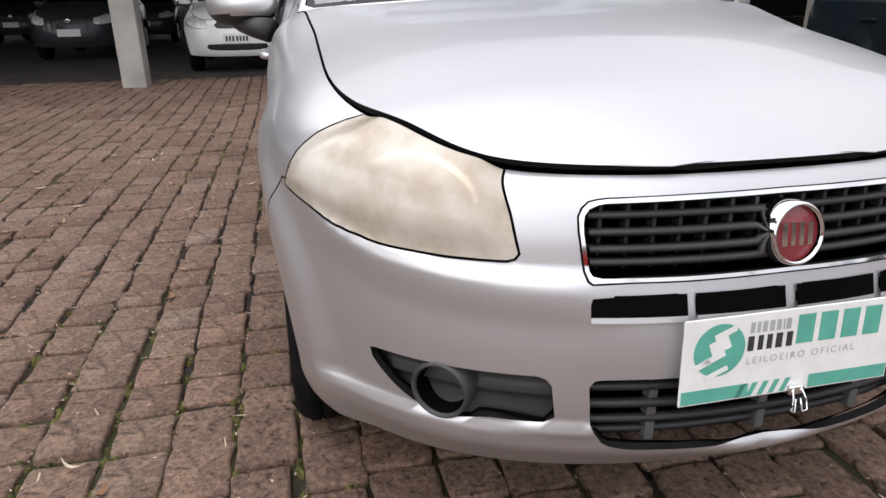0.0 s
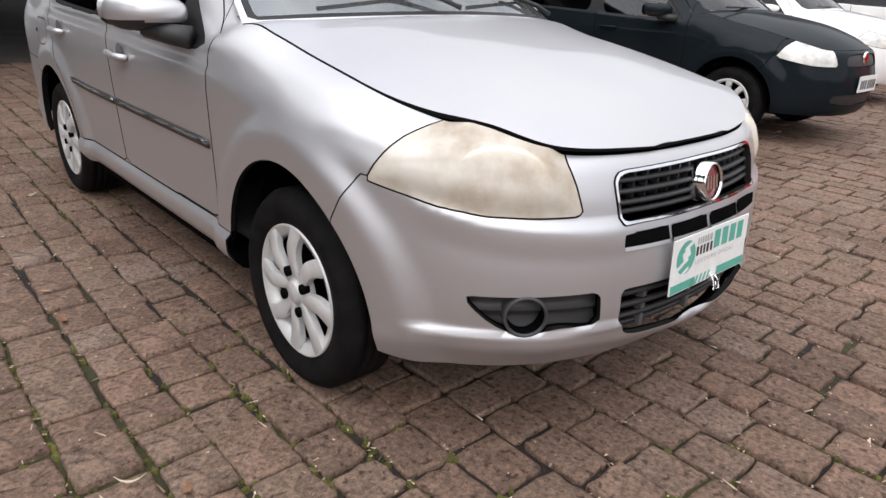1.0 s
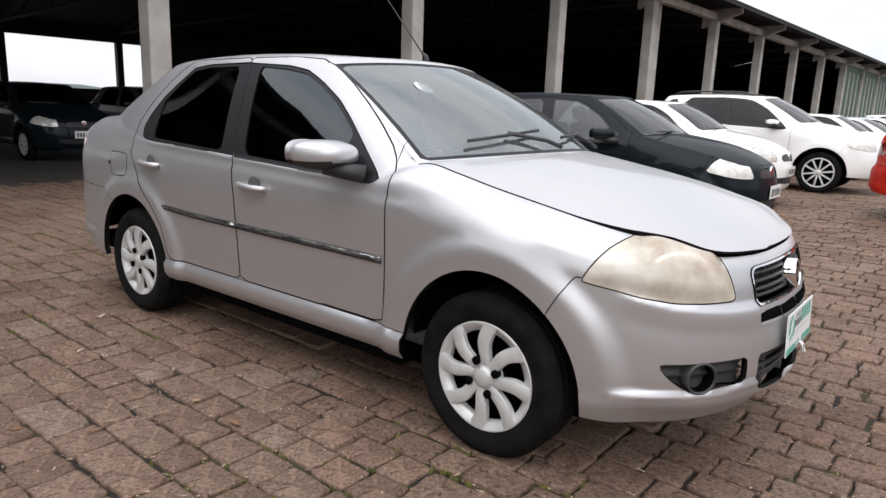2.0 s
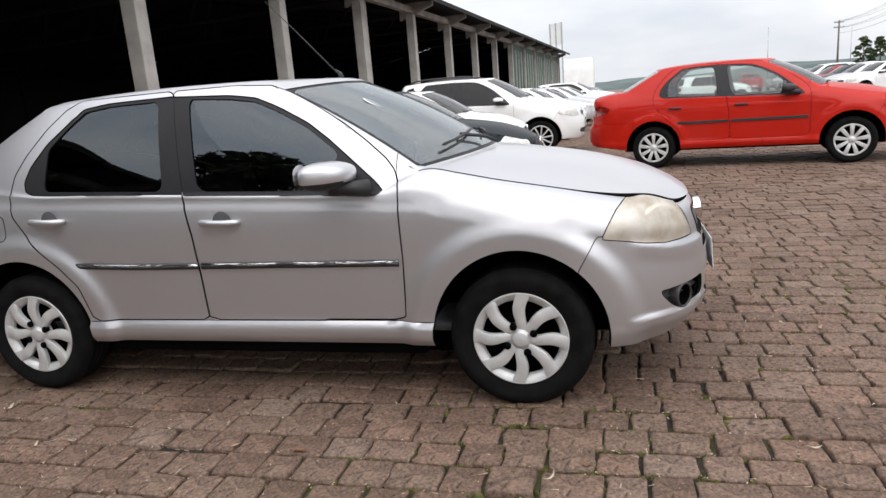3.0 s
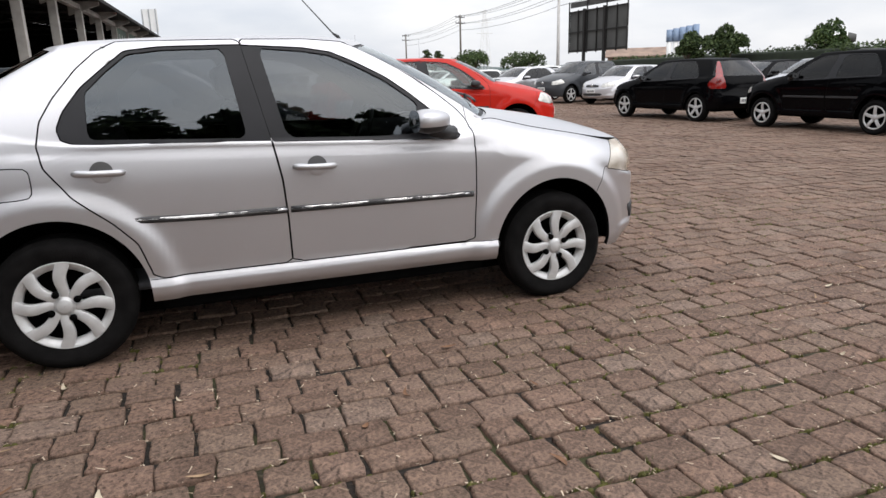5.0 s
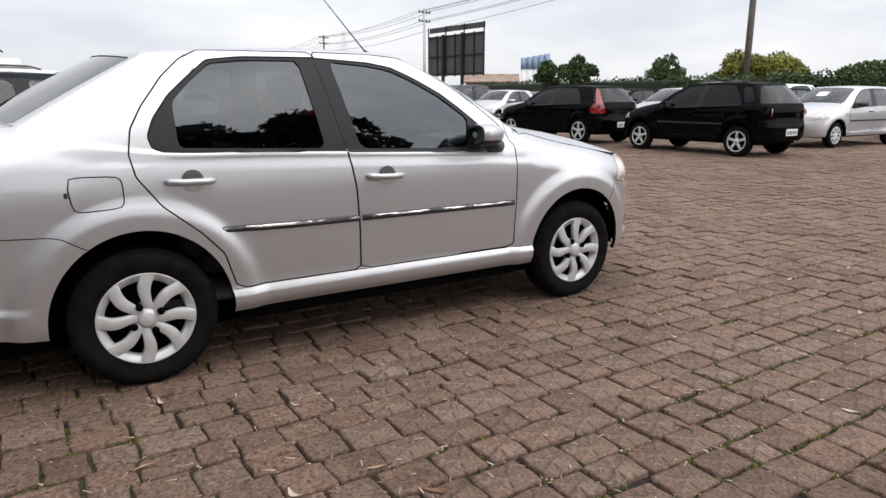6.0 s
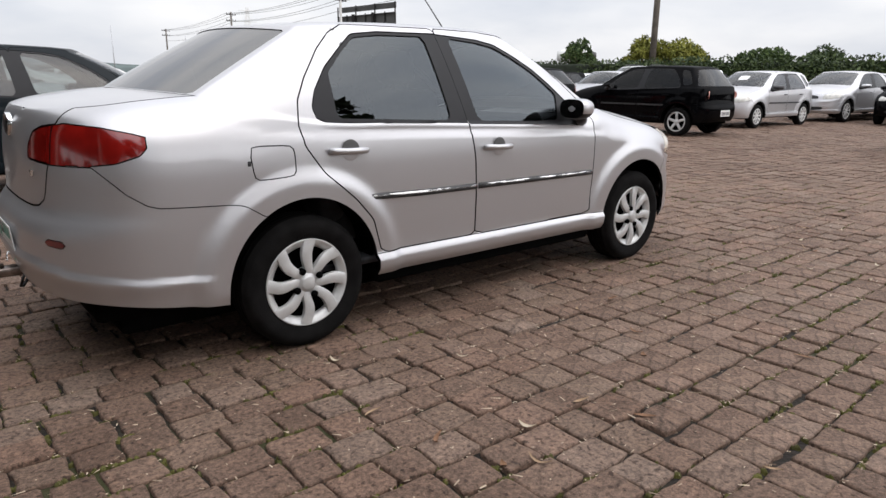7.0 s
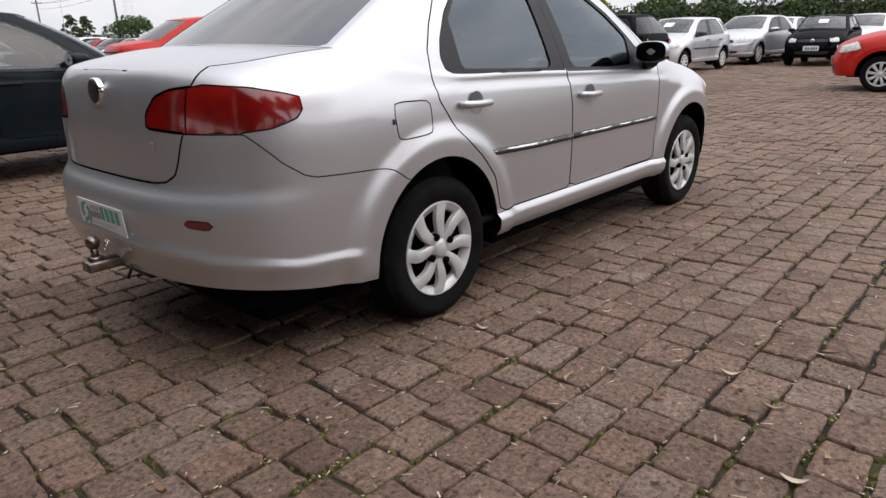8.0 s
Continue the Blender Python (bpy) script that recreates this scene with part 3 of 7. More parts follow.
def end_poly(pts, rounds=2):
    """Outline in |y| and height, seen from an end."""
    f = inside(outline(pts, rounds) if rounds else pts)
    return lambda P, A: f(np.abs(P[:, 1]), P[:, 2])


def right(c):
    return c[1] < 0


def left(c):
    return c[1] >= 0


# ---- the silver sedan ----
SEDAN = dict(
    hatch=False, dense=1.9, rise=0.92,
    ridges=((1.55, curve((0.0, 0.600), (0.34, 0.606), (0.45, 0.610), (0.60, 0.626), (0.70, 0.655), (0.80, 0.68)), curve((0.25, 0.0), (0.36, 0.014), (0.62, 0.012), (0.76, 0.006))), (1.55, curve((0.0, 0.30), (0.34, 0.352), (0.50, 0.342), (0.62, 0.348), (0.75, 0.350)), 0.020), (-1.65, curve((0.0, 0.475), (0.42, 0.466), (0.62, 0.432), (0.73, 0.409), (0.79, 0.388)), 0.013)),
    axles=(1.1865, -1.1865), zw=0.29, ra=0.335, flare=0.023, swell=(0.100, 0.075),
    xcF=1.30, pF=2.3, xcR=-1.60, pR=2.9,
    xf=curve((0.22, 1.89), (0.27, 1.935), (0.315, 1.958), (0.335, 1.956), (0.36, 1.97), (0.42, 1.978), (0.5, 1.975), (0.56, 1.965), (0.62, 1.947), (0.68, 1.932), (0.74, 1.905), (0.80, 1.86)),
    xr=curve((0.25, -2.08), (0.33, -2.135), (0.40, -2.16), (0.44, -2.168), (0.55, -2.168), (0.615, -2.155), (0.655, -2.125), (0.70, -2.118), (0.85, -2.112), (1.0, -2.085), (1.05, -2.06)),
    W=curve((0.22, 0.745), (0.30, 0.768), (0.37, 0.772), (0.62, 0.784), (0.78, 0.787), (0.86, 0.782), (0.93, 0.772), (1.1, 0.74)),
    xTF=1.885, pTF=2.6, xTR=-2.065, pTR=3.2,
    yT=curve((1.30, 0.66), (1.09, 0.66), (0.95, 0.667), (0.84, 0.676), (0.76, 0.70), (0.68, 0.742), (0.60, 0.755), (0.2, 0.760), (-0.6, 0.760), (-1.1, 0.752), (-1.25, 0.742), (-1.42, 0.705), (-1.56, 0.645), (-1.62, 0.63), (-1.8, 0.62)),
    zT=curve((1.885, 0.756), (1.80, 0.766), (1.70, 0.808), (1.584, 0.831), (1.36, 0.878), (1.088, 0.930), (0.955, 0.961), (0.84, 0.984), (0.76, 0.972), (0.66, 0.918), (0.60, 0.912), (0.2, 0.921), (-0.19, 0.936), (-0.66, 0.954), (-1.04, 0.966), (-1.2, 0.985), (-1.4, 1.035), (-1.55, 1.078), (-1.62, 1.075), (-1.77, 1.061), (-1.91, 1.042), (-2.065, 1.026)),
    zb=curve((2.0, 0.238), (1.6, 0.245), (1.45, 0.262), (-1.5, 0.265), (-1.7, 0.285), (-2.0, 0.325), (-2.2, 0.34)),
    h=curve((2.0, 0.03), (1.8, 0.045), (1.6, 0.12), (1.3, 0.15), (0.9, 0.17), (0.72, 0.08), (0.6, 0.03), (-1.0, 0.03), (-1.25, 0.10), (-1.5, 0.22), (-1.8, 0.20), (-2.0, 0.10), (-2.2, 0.06)),
    crease_end=1.55, crease=curve((1.6, 0.786), (1.33, 0.802), (0.714, 0.842), (-0.17, 0.880), (-1.12, 0.910), (-1.6, 0.925)), zs=0.366,
    cowl=(1.00, 0.80, 0.688), hood=curve((0.8, 1.03), (1.0, 1.017), (1.16, 0.995), (1.47, 0.938), (1.63, 0.886), (1.75, 0.838), (1.82, 0.803), (1.86, 0.777), (1.885, 0.7575)),
    green=dict(zcowl=1.012, xC=-1.56, xRb=-1.705, zRb=1.098, top=((0.30, 0, 1.392), (0.15, 0.552, 1.362), (-1.10, 0.560, 1.345), (-1.21, 0, 1.372)), bowy=0.030, bowz=0.018, bowr=0.004,
               roof=curve((0.30, 1.397), (0.05, 1.413), (-0.3, 1.425), (-0.6, 1.424), (-0.95, 1.405), (-1.2, 1.376))),
    deck=curve((-1.56, 1.10), (-1.7, 1.098), (-1.9, 1.075), (-2.02, 1.050), (-2.065, 1.0275)),
)

WIN_F = [(-0.40, 1.362), (-0.068, 1.345), (0.058, 1.325), (0.172, 1.277), (0.312, 1.203), (0.413, 1.129), (0.514, 1.044), (0.614, 0.958), (0.655, 0.918), (0.632, 0.900), (0.215, 0.918), (-0.30, 0.938)]
WIN_R = [(-0.30, 1.362), (-0.687, 1.356), (-0.831, 1.340), (-0.921, 1.268), (-1.01, 1.192), (-1.084, 1.096), (-1.112, 1.03), (-1.10, 0.985), (-1.05, 0.966), (-0.658, 0.953), (-0.22, 0.939)]
PANE_F = [(-0.268, 1.346), (-0.068, 1.331), (0.052, 1.312), (0.165, 1.264), (0.303, 1.190), (0.400, 1.118), (0.455, 1.074), (0.420, 0.936), (0.215, 0.934), (-0.189, 0.950)]
PANE_R = [(-0.425, 1.347), (-0.687, 1.343), (-0.822, 1.327), (-0.912, 1.255), (-0.998, 1.170), (-1.000, 0.983), (-0.658, 0.969), (-0.365, 0.957)]
DOOR_F = [(-0.214, 0.372), (-0.218, 0.584), (-0.230, 0.761), (-0.262, 0.944), (-0.309, 1.172), (-0.352, 1.388), (-0.05, 1.388), (0.12, 1.376), (0.215, 1.338), (0.345, 1.268), (0.47, 1.192), (0.57, 1.118), (0.66, 1.042), (0.705, 0.988), (0.724, 0.920), (0.727, 0.629), (0.716, 0.372)]
DOOR_R = [(-0.214, 0.372), (-0.218, 0.584), (-0.230, 0.761), (-0.262, 0.944), (-0.309, 1.172), (-0.352, 1.388), (-0.86, 1.383), (-0.94, 1.345), (-1.024, 1.27), (-1.121, 1.15), (-1.174, 1.061), (-1.193, 0.963), (-1.177, 0.875), (-1.092, 0.754), (-0.95, 0.632), (-0.863, 0.534), (-0.815, 0.372)]
LAMP = [(67.6, 0.688), (66.2, 0.725), (64.1, 0.765), (61.7, 0.794), (58.9, 0.814), (55.5, 0.830), (52.0, 0.87), (35.2, 0.87), (34.6, 0.752), (33.0, 0.703), (31.6, 0.640), (33, 0.633), (39.6, 0.633), (47.2, 0.637), (55.5, 0.655), (60.4, 0.670)]


def refine(pts, n=4):
    """More points along an outline's edges, so that rounding keeps its shape."""
    p = np.array(pts, float)
    q = np.roll(p, -1, 0)
    return np.concatenate([p + (q - p) * k / n for k in range(n)], 1).reshape(-1, 2)


def wheel(parent, x, y, z, side, style="swirl", r=0.292, steer=0.0, width=0.175):
    """A wheel with tyre, dark steel disc and a rim or cap; its face looks along -y for side -1."""
    hub = new("wheel", None)
    hub.parent = parent
    hub.matrix_local = pose(x, y, z, 0, 0, (180 if side > 0 else 0) + steer)
    bm = bmesh.new()
    w2 = width / 2
    rr = r - 0.096
    prof = [(rr - 0.014, -w2 + 0.025), (rr - 0.004, -w2 + 0.010), (rr + 0.018, -w2 + 0.002), (r - 0.050, -w2 - 0.006), (r - 0.028, -w2 - 0.004), (r - 0.012, -w2 + 0.010), (r - 0.004, -w2 + 0.026)]
    tread = []
    for k in range(4):
        c = -w2 + 0.040 + k * (width - 0.08) / 3
        tread += [(r, c - 0.012), (r, c + 0.010), (r - 0.006, c + 0.013), (r - 0.006, c + 0.016)]
    prof += tread[:-2] + [(rd, -d) for rd, d in prof[::-1]]
    put_lathe(bm, prof, 56)
    part("tyre", bm, "rubber", hub, "worn black rubber tyre")
    # disc takes the near-black tone of the shade between the spokes
    bm = bmesh.new()
    put_lathe(bm, [(rr, -w2 + 0.028), (rr - 0.012, -w2 + 0.045), (rr - 0.02, -0.01), (0.06, 0.0), (0.055, -0.02), (0.001, -0.02)], 40)
    part("wheel_disc", bm, "liner", hub, "steel wheel disc coloured as the shade behind the spokes")
    bm = bmesh.new()
    rc = rr - 0.004 if style == "swirl" else rr + 0.002
    face = -w2 + 0.004
    if style == "swirl":
        put_lathe(bm, [(rc + 0.003, face + 0.022), (rc + 0.002, face + 0.001), (rc - 0.001, face - 0.001), (rc - 0.005, face + 0.0015)], 64)
        put_lathe(bm, [(0.068, face + 0.030), (0.066, face + 0.006), (0.062, face + 0.0025), (0.034, face + 0.002), (0.032, face - 0.004), (0.027, face - 0.0065), (0.0005, face - 0.007)], 40)
        part("hubcap", bm, "hubcap", hub, "silver plastic hubcap with eight curved spokes")
        # recessed outer band between the spokes
        bm = bmesh.new()
        put_lathe(bm, [(rc - 0.005, face + 0.0015), (rc - 0.030, face + 0.013), (rc - 0.034, face + 0.034)], 64)
        part("hubcap_band", bm, "hubcap", hub)
    else:
        put_lathe(bm, [(rc + 0.003, face + 0.022), (rc + 0.002, face + 0.002), (rc - 0.006, face - 0.003), (rc - 0.020, face + 0.001), (rc - 0.024, face + 0.012)], 64)
        put_lathe(bm, [(0.058, face + 0.030), (0.056, face + 0.012), (0.048, face + 0.006), (0.031, face + 0.008), (0.029, face + 0.003), (0.024, face + 0.001), (0.0005, face + 0.001)], 40)
    n = {"swirl": 8, "star": 5, "double": 10, "flat": 9}[style]
    for k in range(n):
        if style == "swirl":
            bm = bmesh.new()
        a0 = 2 * math.pi * k / n - 0.09 if style == "swirl" else 2 * math.pi * (k + 0.25) / n
        secs = []
        steps = 11 if style == "swirl" else 7
        for i in range(steps):
            t = i / (steps - 1)
            if style == "swirl":
                rad = 0.036 + (rc - 0.003 - 0.036) * t
                a = a0 + 0.13 * math.sin(math.pi * min(1, t * 1.05)) ** 1.3 + (0.10 if k % 2 else -0.10) * (1 - t) ** 2
                hw = 0.0180 + 0.0115 * t
                dome = 0.003 - 0.007 * math.sin(math.pi * t) - 0.002 * t
            else:
                rad = 0.045 + (rc - 0.014 - 0.045) * t
                a = a0
                hw = {"star": 0.030 - 0.006 * t, "double": 0.012, "flat": 0.018 + 0.010 * t}[style] * rc / 0.206
                dome = -0.012 * math.sin(math.pi * t) + 0.010 * (1 - t)
            e1, e2 = (0.965, 0.82) if style == "swirl" else (0.9, 0.45)
            c = Vector((rad * math.cos(a), face + dome, rad * math.sin(a)))
            tang = Vector((-math.sin(a), 0, math.cos(a)))
            secs.append([bm.verts.new(c + tang * hw * w + Vector((0, d, 0))) for w, d in ((-1, 0.020), (-e1, 0.0025), (-e2, 0), (e2, 0), (e1, 0.0025), (1, 0.020))])
        for s, t in zip(secs, secs[1:]):
            for i in range(5):
                bm.faces.new((s[i], s[i + 1], t[i + 1], t[i]))
            for i in (1, 4):
                bm.edges.get((s[i], t[i])).smooth = False
        if style == "swirl":
            part("spoke", bm, "hubcap", hub)
    if style != "swirl":
        part("rim", bm, "hubcap", hub, "silver wheel rim")
    if style == "swirl":
        for k in range(4):
            # proud near-black plugs stand for the shade in the bolt holes
            bm = bmesh.new()
            put_tube(bm, (0, face + 0.012, 0), (0, face - 0.0085, 0), 0.0150, n=16)
            bo = part("bolt_hole_shade", bm, "liner", hub)
            bo.location = (0.060 * math.cos(math.pi / 2 * k + 0.46), 0, 0.060 * math.sin(math.pi / 2 * k + 0.46))
    return hub


def seat(parent, x, y, z, wide=0.48):
    bm = bmesh.new()
    put_box(bm, x - 0.25, x + 0.27, y - wide / 2, y + wide / 2, z, z + 0.16, 0.05)
    part("seat_cushion", bm, "fabric", parent)
    bm = bmesh.new()
    put_box(bm, -0.07, 0.07, -wide / 2, wide / 2, 0, 0.60, 0.05, pose(x - 0.24, y, z + 0.10, 0, -18, 0))
    part("seat_backrest", bm, "fabric", parent)
    for dy in ((0,) if wide < 0.7 else (-wide * 0.3, wide * 0.3)):
        bm = bmesh.new()
        put_box(bm, -0.05, 0.05, -0.13, 0.13, 0.0, 0.17, 0.045, pose(x - 0.44, y + dy, z + 0.70, 0, -14, 0))
        put_tube(bm, (x - 0.41, y + dy - 0.06, z + 0.62), (x - 0.435, y + dy - 0.06, z + 0.74), 0.007, n=6)
        put_tube(bm, (x - 0.41, y + dy + 0.06, z + 0.62), (x - 0.435, y + dy + 0.06, z + 0.74), 0.007, n=6)
        part("headrest", bm, "fabric", parent)


def mirror(parent, x, y, z, side, shell_mat, k=1.0):
    """A door mirror: painted cap over a black housing, foot and glass."""
    def blob(cut):
        bm = bmesh.new()
        bmesh.ops.create_uvsphere(bm, u_segments=32, v_segments=20, radius=1.0)
        for v in bm.verts:
            f = Vector([math.copysign(abs(c) ** 0.72, c) for c in v.co])
            v.co = Vector((f.x * 0.112 if f.x > 0 else f.x * 0.080, f.y * 0.098, f.z * (0.052 if f.z > 0 else 0.060)))
            v.co.y += side * -0.35 * v.co.x
            if v.co.x > 0.03:
                v.co.z *= 1 - 2.2 * (v.co.x - 0.03)
        gone = [q for q in bm.faces if (q.calc_center_median().z < -0.026) == cut]
        bmesh.ops.delete(bm, geom=gone, context="FACES")
        if not cut:
            bmesh.ops.scale(bm, vec=(0.97, 0.97, 1.0), verts=bm.verts)
        bmesh.ops.transform(bm, matrix=pose(x, y, z) @ Matrix.Scale(k, 4), verts=bm.verts)
        return bm

    ob = part("mirror_cap", blob(True), shell_mat, parent, "painted door mirror cap")
    part("mirror_housing", blob(False), "plastic", ob, "black plastic mirror housing")
    bm = bmesh.new()
    put_path(bm, [(x + 0.02, y, z - 0.045), (x + 0.09, y - side * 0.04, z - 0.062), (x + 0.15, y - side * 0.085, z - 0.070)], [0.034, 0.032, 0.036], 10)
    part("mirror_foot", bm, "plastic", ob, "black plastic mirror foot")
    bm = bmesh.new()
    ring = [bm.verts.new((x - 0.079 * k, y + side * 0.028 + 0.082 * math.copysign(abs(math.cos(a)) ** 0.7, math.cos(a)), z + 0.050 * math.copysign(abs(math.sin(a)) ** 0.7, math.sin(a)))) for a in np.linspace(0, 2 * math.pi, 32, endpoint=False)]
    bm.faces.new(ring)
    part("mirror_glass", bm, "chrome", ob, smooth=False)
    return ob


def wheel_well(parent, x, side, ra, zw, depth=0.34, y=0.76):
    bm = bmesh.new()
    n = 20
    rings = []
    for d in (0.0, depth):
        rings.append([bm.verts.new((x + (ra + 0.03) * math.cos(a), side * (y - d), zw + (ra + 0.03) * math.sin(a))) for a in np.linspace(-0.06, math.pi + 0.06, n)])
    for i in range(n - 1):
        bm.faces.new((rings[0][i], rings[0][i + 1], rings[1][i + 1], rings[1][i]))
    bm.faces.new(rings[1])
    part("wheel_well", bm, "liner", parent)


def hero_car():
    sp = SEDAN
    car = new("sedan_car", None)
    tagged(car, "silver metallic four-door sedan with yellowed headlamps parked on cobbles", "car")
    sh = car_shell(sp, 0.021)
    # glass and frames
    sh.cut(lambda P, A: np.maximum(np.maximum(A[:, 0] - 0.975, 0.02 - A[:, 1]), A[:, 1] - 0.965), ("green",), "ws_frame")
    sh.cut(lambda P, A: np.maximum(np.maximum(A[:, 0] - 0.950, 0.045 - A[:, 1]), A[:, 1] - 0.945), ("ws_frame",), "windshield")
    sh.cut(lambda P, A: np.maximum(np.maximum(2.055 - A[:, 0], 0.015 - A[:, 1]), A[:, 1] - 0.985), ("green",), "backlight")
    # wheel arches
    for ax in sp["axles"]:
        sh.cut(lambda P, A, ax=ax: np.hypot((P[:, 0] - ax) * 1.045, P[:, 2] - 0.295) - 0.369, ("low",), "hole", lambda c: abs(c[1]) > 0.4)
    # side panels
    for poly, name in ((DOOR_F, "door_f"), (DOOR_R, "door_r")):
        sh.cut(side_poly(refine(poly), 1), ("low", "green", "roof"), name, lambda c: abs(c[1]) > 0.45)
    for poly, name, src in ((WIN_F, "trimw_f", "door_f"), (WIN_R, "trimw_r", "door_r")):
        sh.cut(side_poly(refine(poly, 3), 2), (src,), name, lambda c: abs(c[1]) > 0.45)
    for poly, name, src in ((PANE_F, "pane_f", "trimw_f"), (PANE_R, "pane_r", "trimw_r")):
        sh.cut(side_poly(refine(poly, 3), 1), (src,), name)
    sh.cut(lambda P, A: np.maximum(P[:, 2] - 0.368, np.abs(P[:, 0] + 0.02) - 0.90), ("low",), "sill", lambda c: abs(c[0]) < 0.95)
    sh.cut(side_poly([(-1.405, 0.888), (-1.250, 0.884), (-1.228, 0.868), (-1.226, 0.778), (-1.245, 0.760), (-1.388, 0.752), (-1.408, 0.768), (-1.420, 0.868)], 1), ("low",), "flap", right)
    # nose
    sh.cut(front_poly(refine(LAMP, 3), 2), ("low",), "lamp", lambda c: c[0] > 1.3)
    sh.cut(lambda P, A: np.interp(P[:, 2], [0.2, 0.575, 0.690, 0.70, 1.0], [1.42, 1.425, 1.490, 1.50, 1.55]) - P[:, 0], ("low",), "bumper_f", lambda c: c[0] > 1.2 and (c[2] < 0.700 or abs(c[1]) < 0.46))
    sh.cut(end_poly([(-0.4, 0.733), (0.285, 0.728), (0.318, 0.722), (0.332, 0.700), (0.324, 0.612), (0.316, 0.604), (-0.4, 0.610)], 1), ("bumper_f",), "grille_frame", lambda c: c[0] > 1.7)
    sh.cut(end_poly([(-0.4, 0.725), (0.283, 0.720), (0.311, 0.715), (0.324, 0.697), (0.317, 0.619), (0.311, 0.612), (-0.4, 0.617)], 1), ("grille_frame",), "hole", lambda c: c[0] > 1.7)
    for a, b in ((0.012, 0.158), (0.176, 0.318)):
        sh.cut(end_poly([(a, 0.586), (b, 0.583), (b, 0.552), (a, 0.556)], 0), ("bumper_f",), "hole", lambda c: c[0] > 1.7)
    sh.cut(end_poly(refine([(-0.4, 0.450), (0.305, 0.449), (0.316, 0.442), (0.308, 0.360), (0.285, 0.326), (0.24, 0.316), (-0.4, 0.316)], 2), 1), ("bumper_f",), "hole", lambda c: c[0] > 1.7)
    sh.cut(front_poly(refine([(50.3, 0.447), (38.6, 0.449), (27.6, 0.451), (26.9, 0.368), (34.4, 0.365), (37, 0.357), (40, 0.352), (42.5, 0.358), (44.5, 0.372), (46.4, 0.390), (48.5, 0.416)], 2), 1), ("bumper_f",), "hole", lambda c: c[0] > 1.6)
    # tail
    sh.cut(rear_poly(refine([(69.5, 0.936), (69.0, 0.90), (67.4, 0.874), (61.7, 0.848), (54.5, 0.838), (42, 0.838), (28.7, 0.848), (29.0, 0.893), (33, 0.947), (38, 0.968), (45.8, 0.980), (47.7, 0.985), (58, 0.974), (65.2, 0.953)], 2), 1), ("low",), "tail", lambda c: c[0] < -1.6)
    sh.cut(lambda P, A: np.maximum(np.interp(P[:, 2], [0.66, 0.675, 0.70, 0.74, 0.84, 1.1], [0.28, 0.40, 0.445, 0.463, 0.498, 0.54]) * -1 + np.abs(P[:, 1]), 0.668 - P[:, 2]), ("low",), "deck", lambda c: c[0] < -1.9)
    sh.cut(lambda P, A: np.abs(P[:, 1]) - 0.507, ("tail",), "tail_in")
    sh.cut(lambda P, A: P[:, 2] - np.interp(P[:, 0], [-2.3, -1.96, -1.872, -1.811, -1.77, -1.50, -1.46, -1.38], [0.835, 0.835, 0.739, 0.695, 0.683, 0.668, 0.662, 0.610]), ("low",), "bumper_r", lambda c: c[0] < -1.3)
    sh.cut(rear_poly([(47.2, 0.565), (40.0, 0.569), (39.6, 0.546), (46.6, 0.537)], 1), ("bumper_r",), "reflector", lambda c: c[0] < -1.8)

    body = "silver"
    sh.panel("hood", "hood", body, car, gap=0.008, depth=0.012, lift=lambda p: 0.002 + 0.014 * float(smooth01((p[0] - 1.35) / 0.45)) + 0.005 * float(smooth01((abs(p[1]) - 0.20) / 0.4) * smooth01((p[0] - 1.45) / 0.3)), label="slightly raised silver hood")
    sh.panel("trunk_lid", "deck", body, car, gap=0.011, depth=0.02, seam=-2.065)
    sh.panel("front_bumper", "bumper_f", body, car, gap=0.004, depth=0.014, label="silver front bumper with scuffs")
    sh.panel("grille_surround", "grille_frame", "chrome", car, gap=0.002, depth=0.02, lift=0.004)
    sh.panel("rear_bumper", "bumper_r", body, car, gap=0.004, depth=0.03)
    sh.cut(lambda P, A: 0.706 - P[:, 0], ("green",), "apron")
    sh.cut(lambda P, A: P[:, 0] - 0.2, ("low",), "body")
    sh.panel("body_frame", ("roof", "green", "body"), body, car, gap=0.004, depth=0.014, label="silver roof and rear quarters pressed in one")
    for who, s in ((right, -1), (left, 1)):
        sh.panel("fender", ("low", "apron"), body, car, who)
        sh.panel("sill", "sill", body, car, who, depth=0.006)
        for d, pane, trim in (("door_f", "pane_f", "trimw_f"), ("door_r", "pane_r", "trimw_r")):
            door = sh.panel("front_door" if d == "door_f" else "rear_door", d, body, car, who, gap=0.009)
            sh.panel("window_frame", trim, "frame", door, who, gap=0.002, depth=0.02, lift=-0.002, label="black window frame film")
            sh.panel("window_pane", pane, "filmglass", door, who, gap=0.0, lift=-0.008, label="dark tinted pane")
            # chrome edged rub strip
            x0, x1 = (-0.205, 0.708) if d == "door_f" else (-0.927, -0.222)
            bm = bmesh.new()
            secs = []
            for x in np.linspace(x0, x1, 14):
                z = 0.6215 - 0.006 * (x - 0.2) * 0.6 + (0.011 if x < -0.5 else 0) * smooth01((-0.5 - x) / 0.5)
                y = s * (float(sp["W"](z)) + 0.0005)
                secs.append([bm.verts.new((x, y - s * 0.002, z + 0.016)), bm.verts.new((x, y + s * 0.008, z + 0.011)), bm.verts.new((x, y + s * 0.010, z)), bm.verts.new((x, y + s * 0.008, z - 0.012)), bm.verts.new((x, y - s * 0.002, z - 0.016))])
            for p, q in zip(secs, secs[1:]):
                for i in range(4):
                    f = bm.faces.new((p[i], p[i + 1], q[i + 1], q[i]))
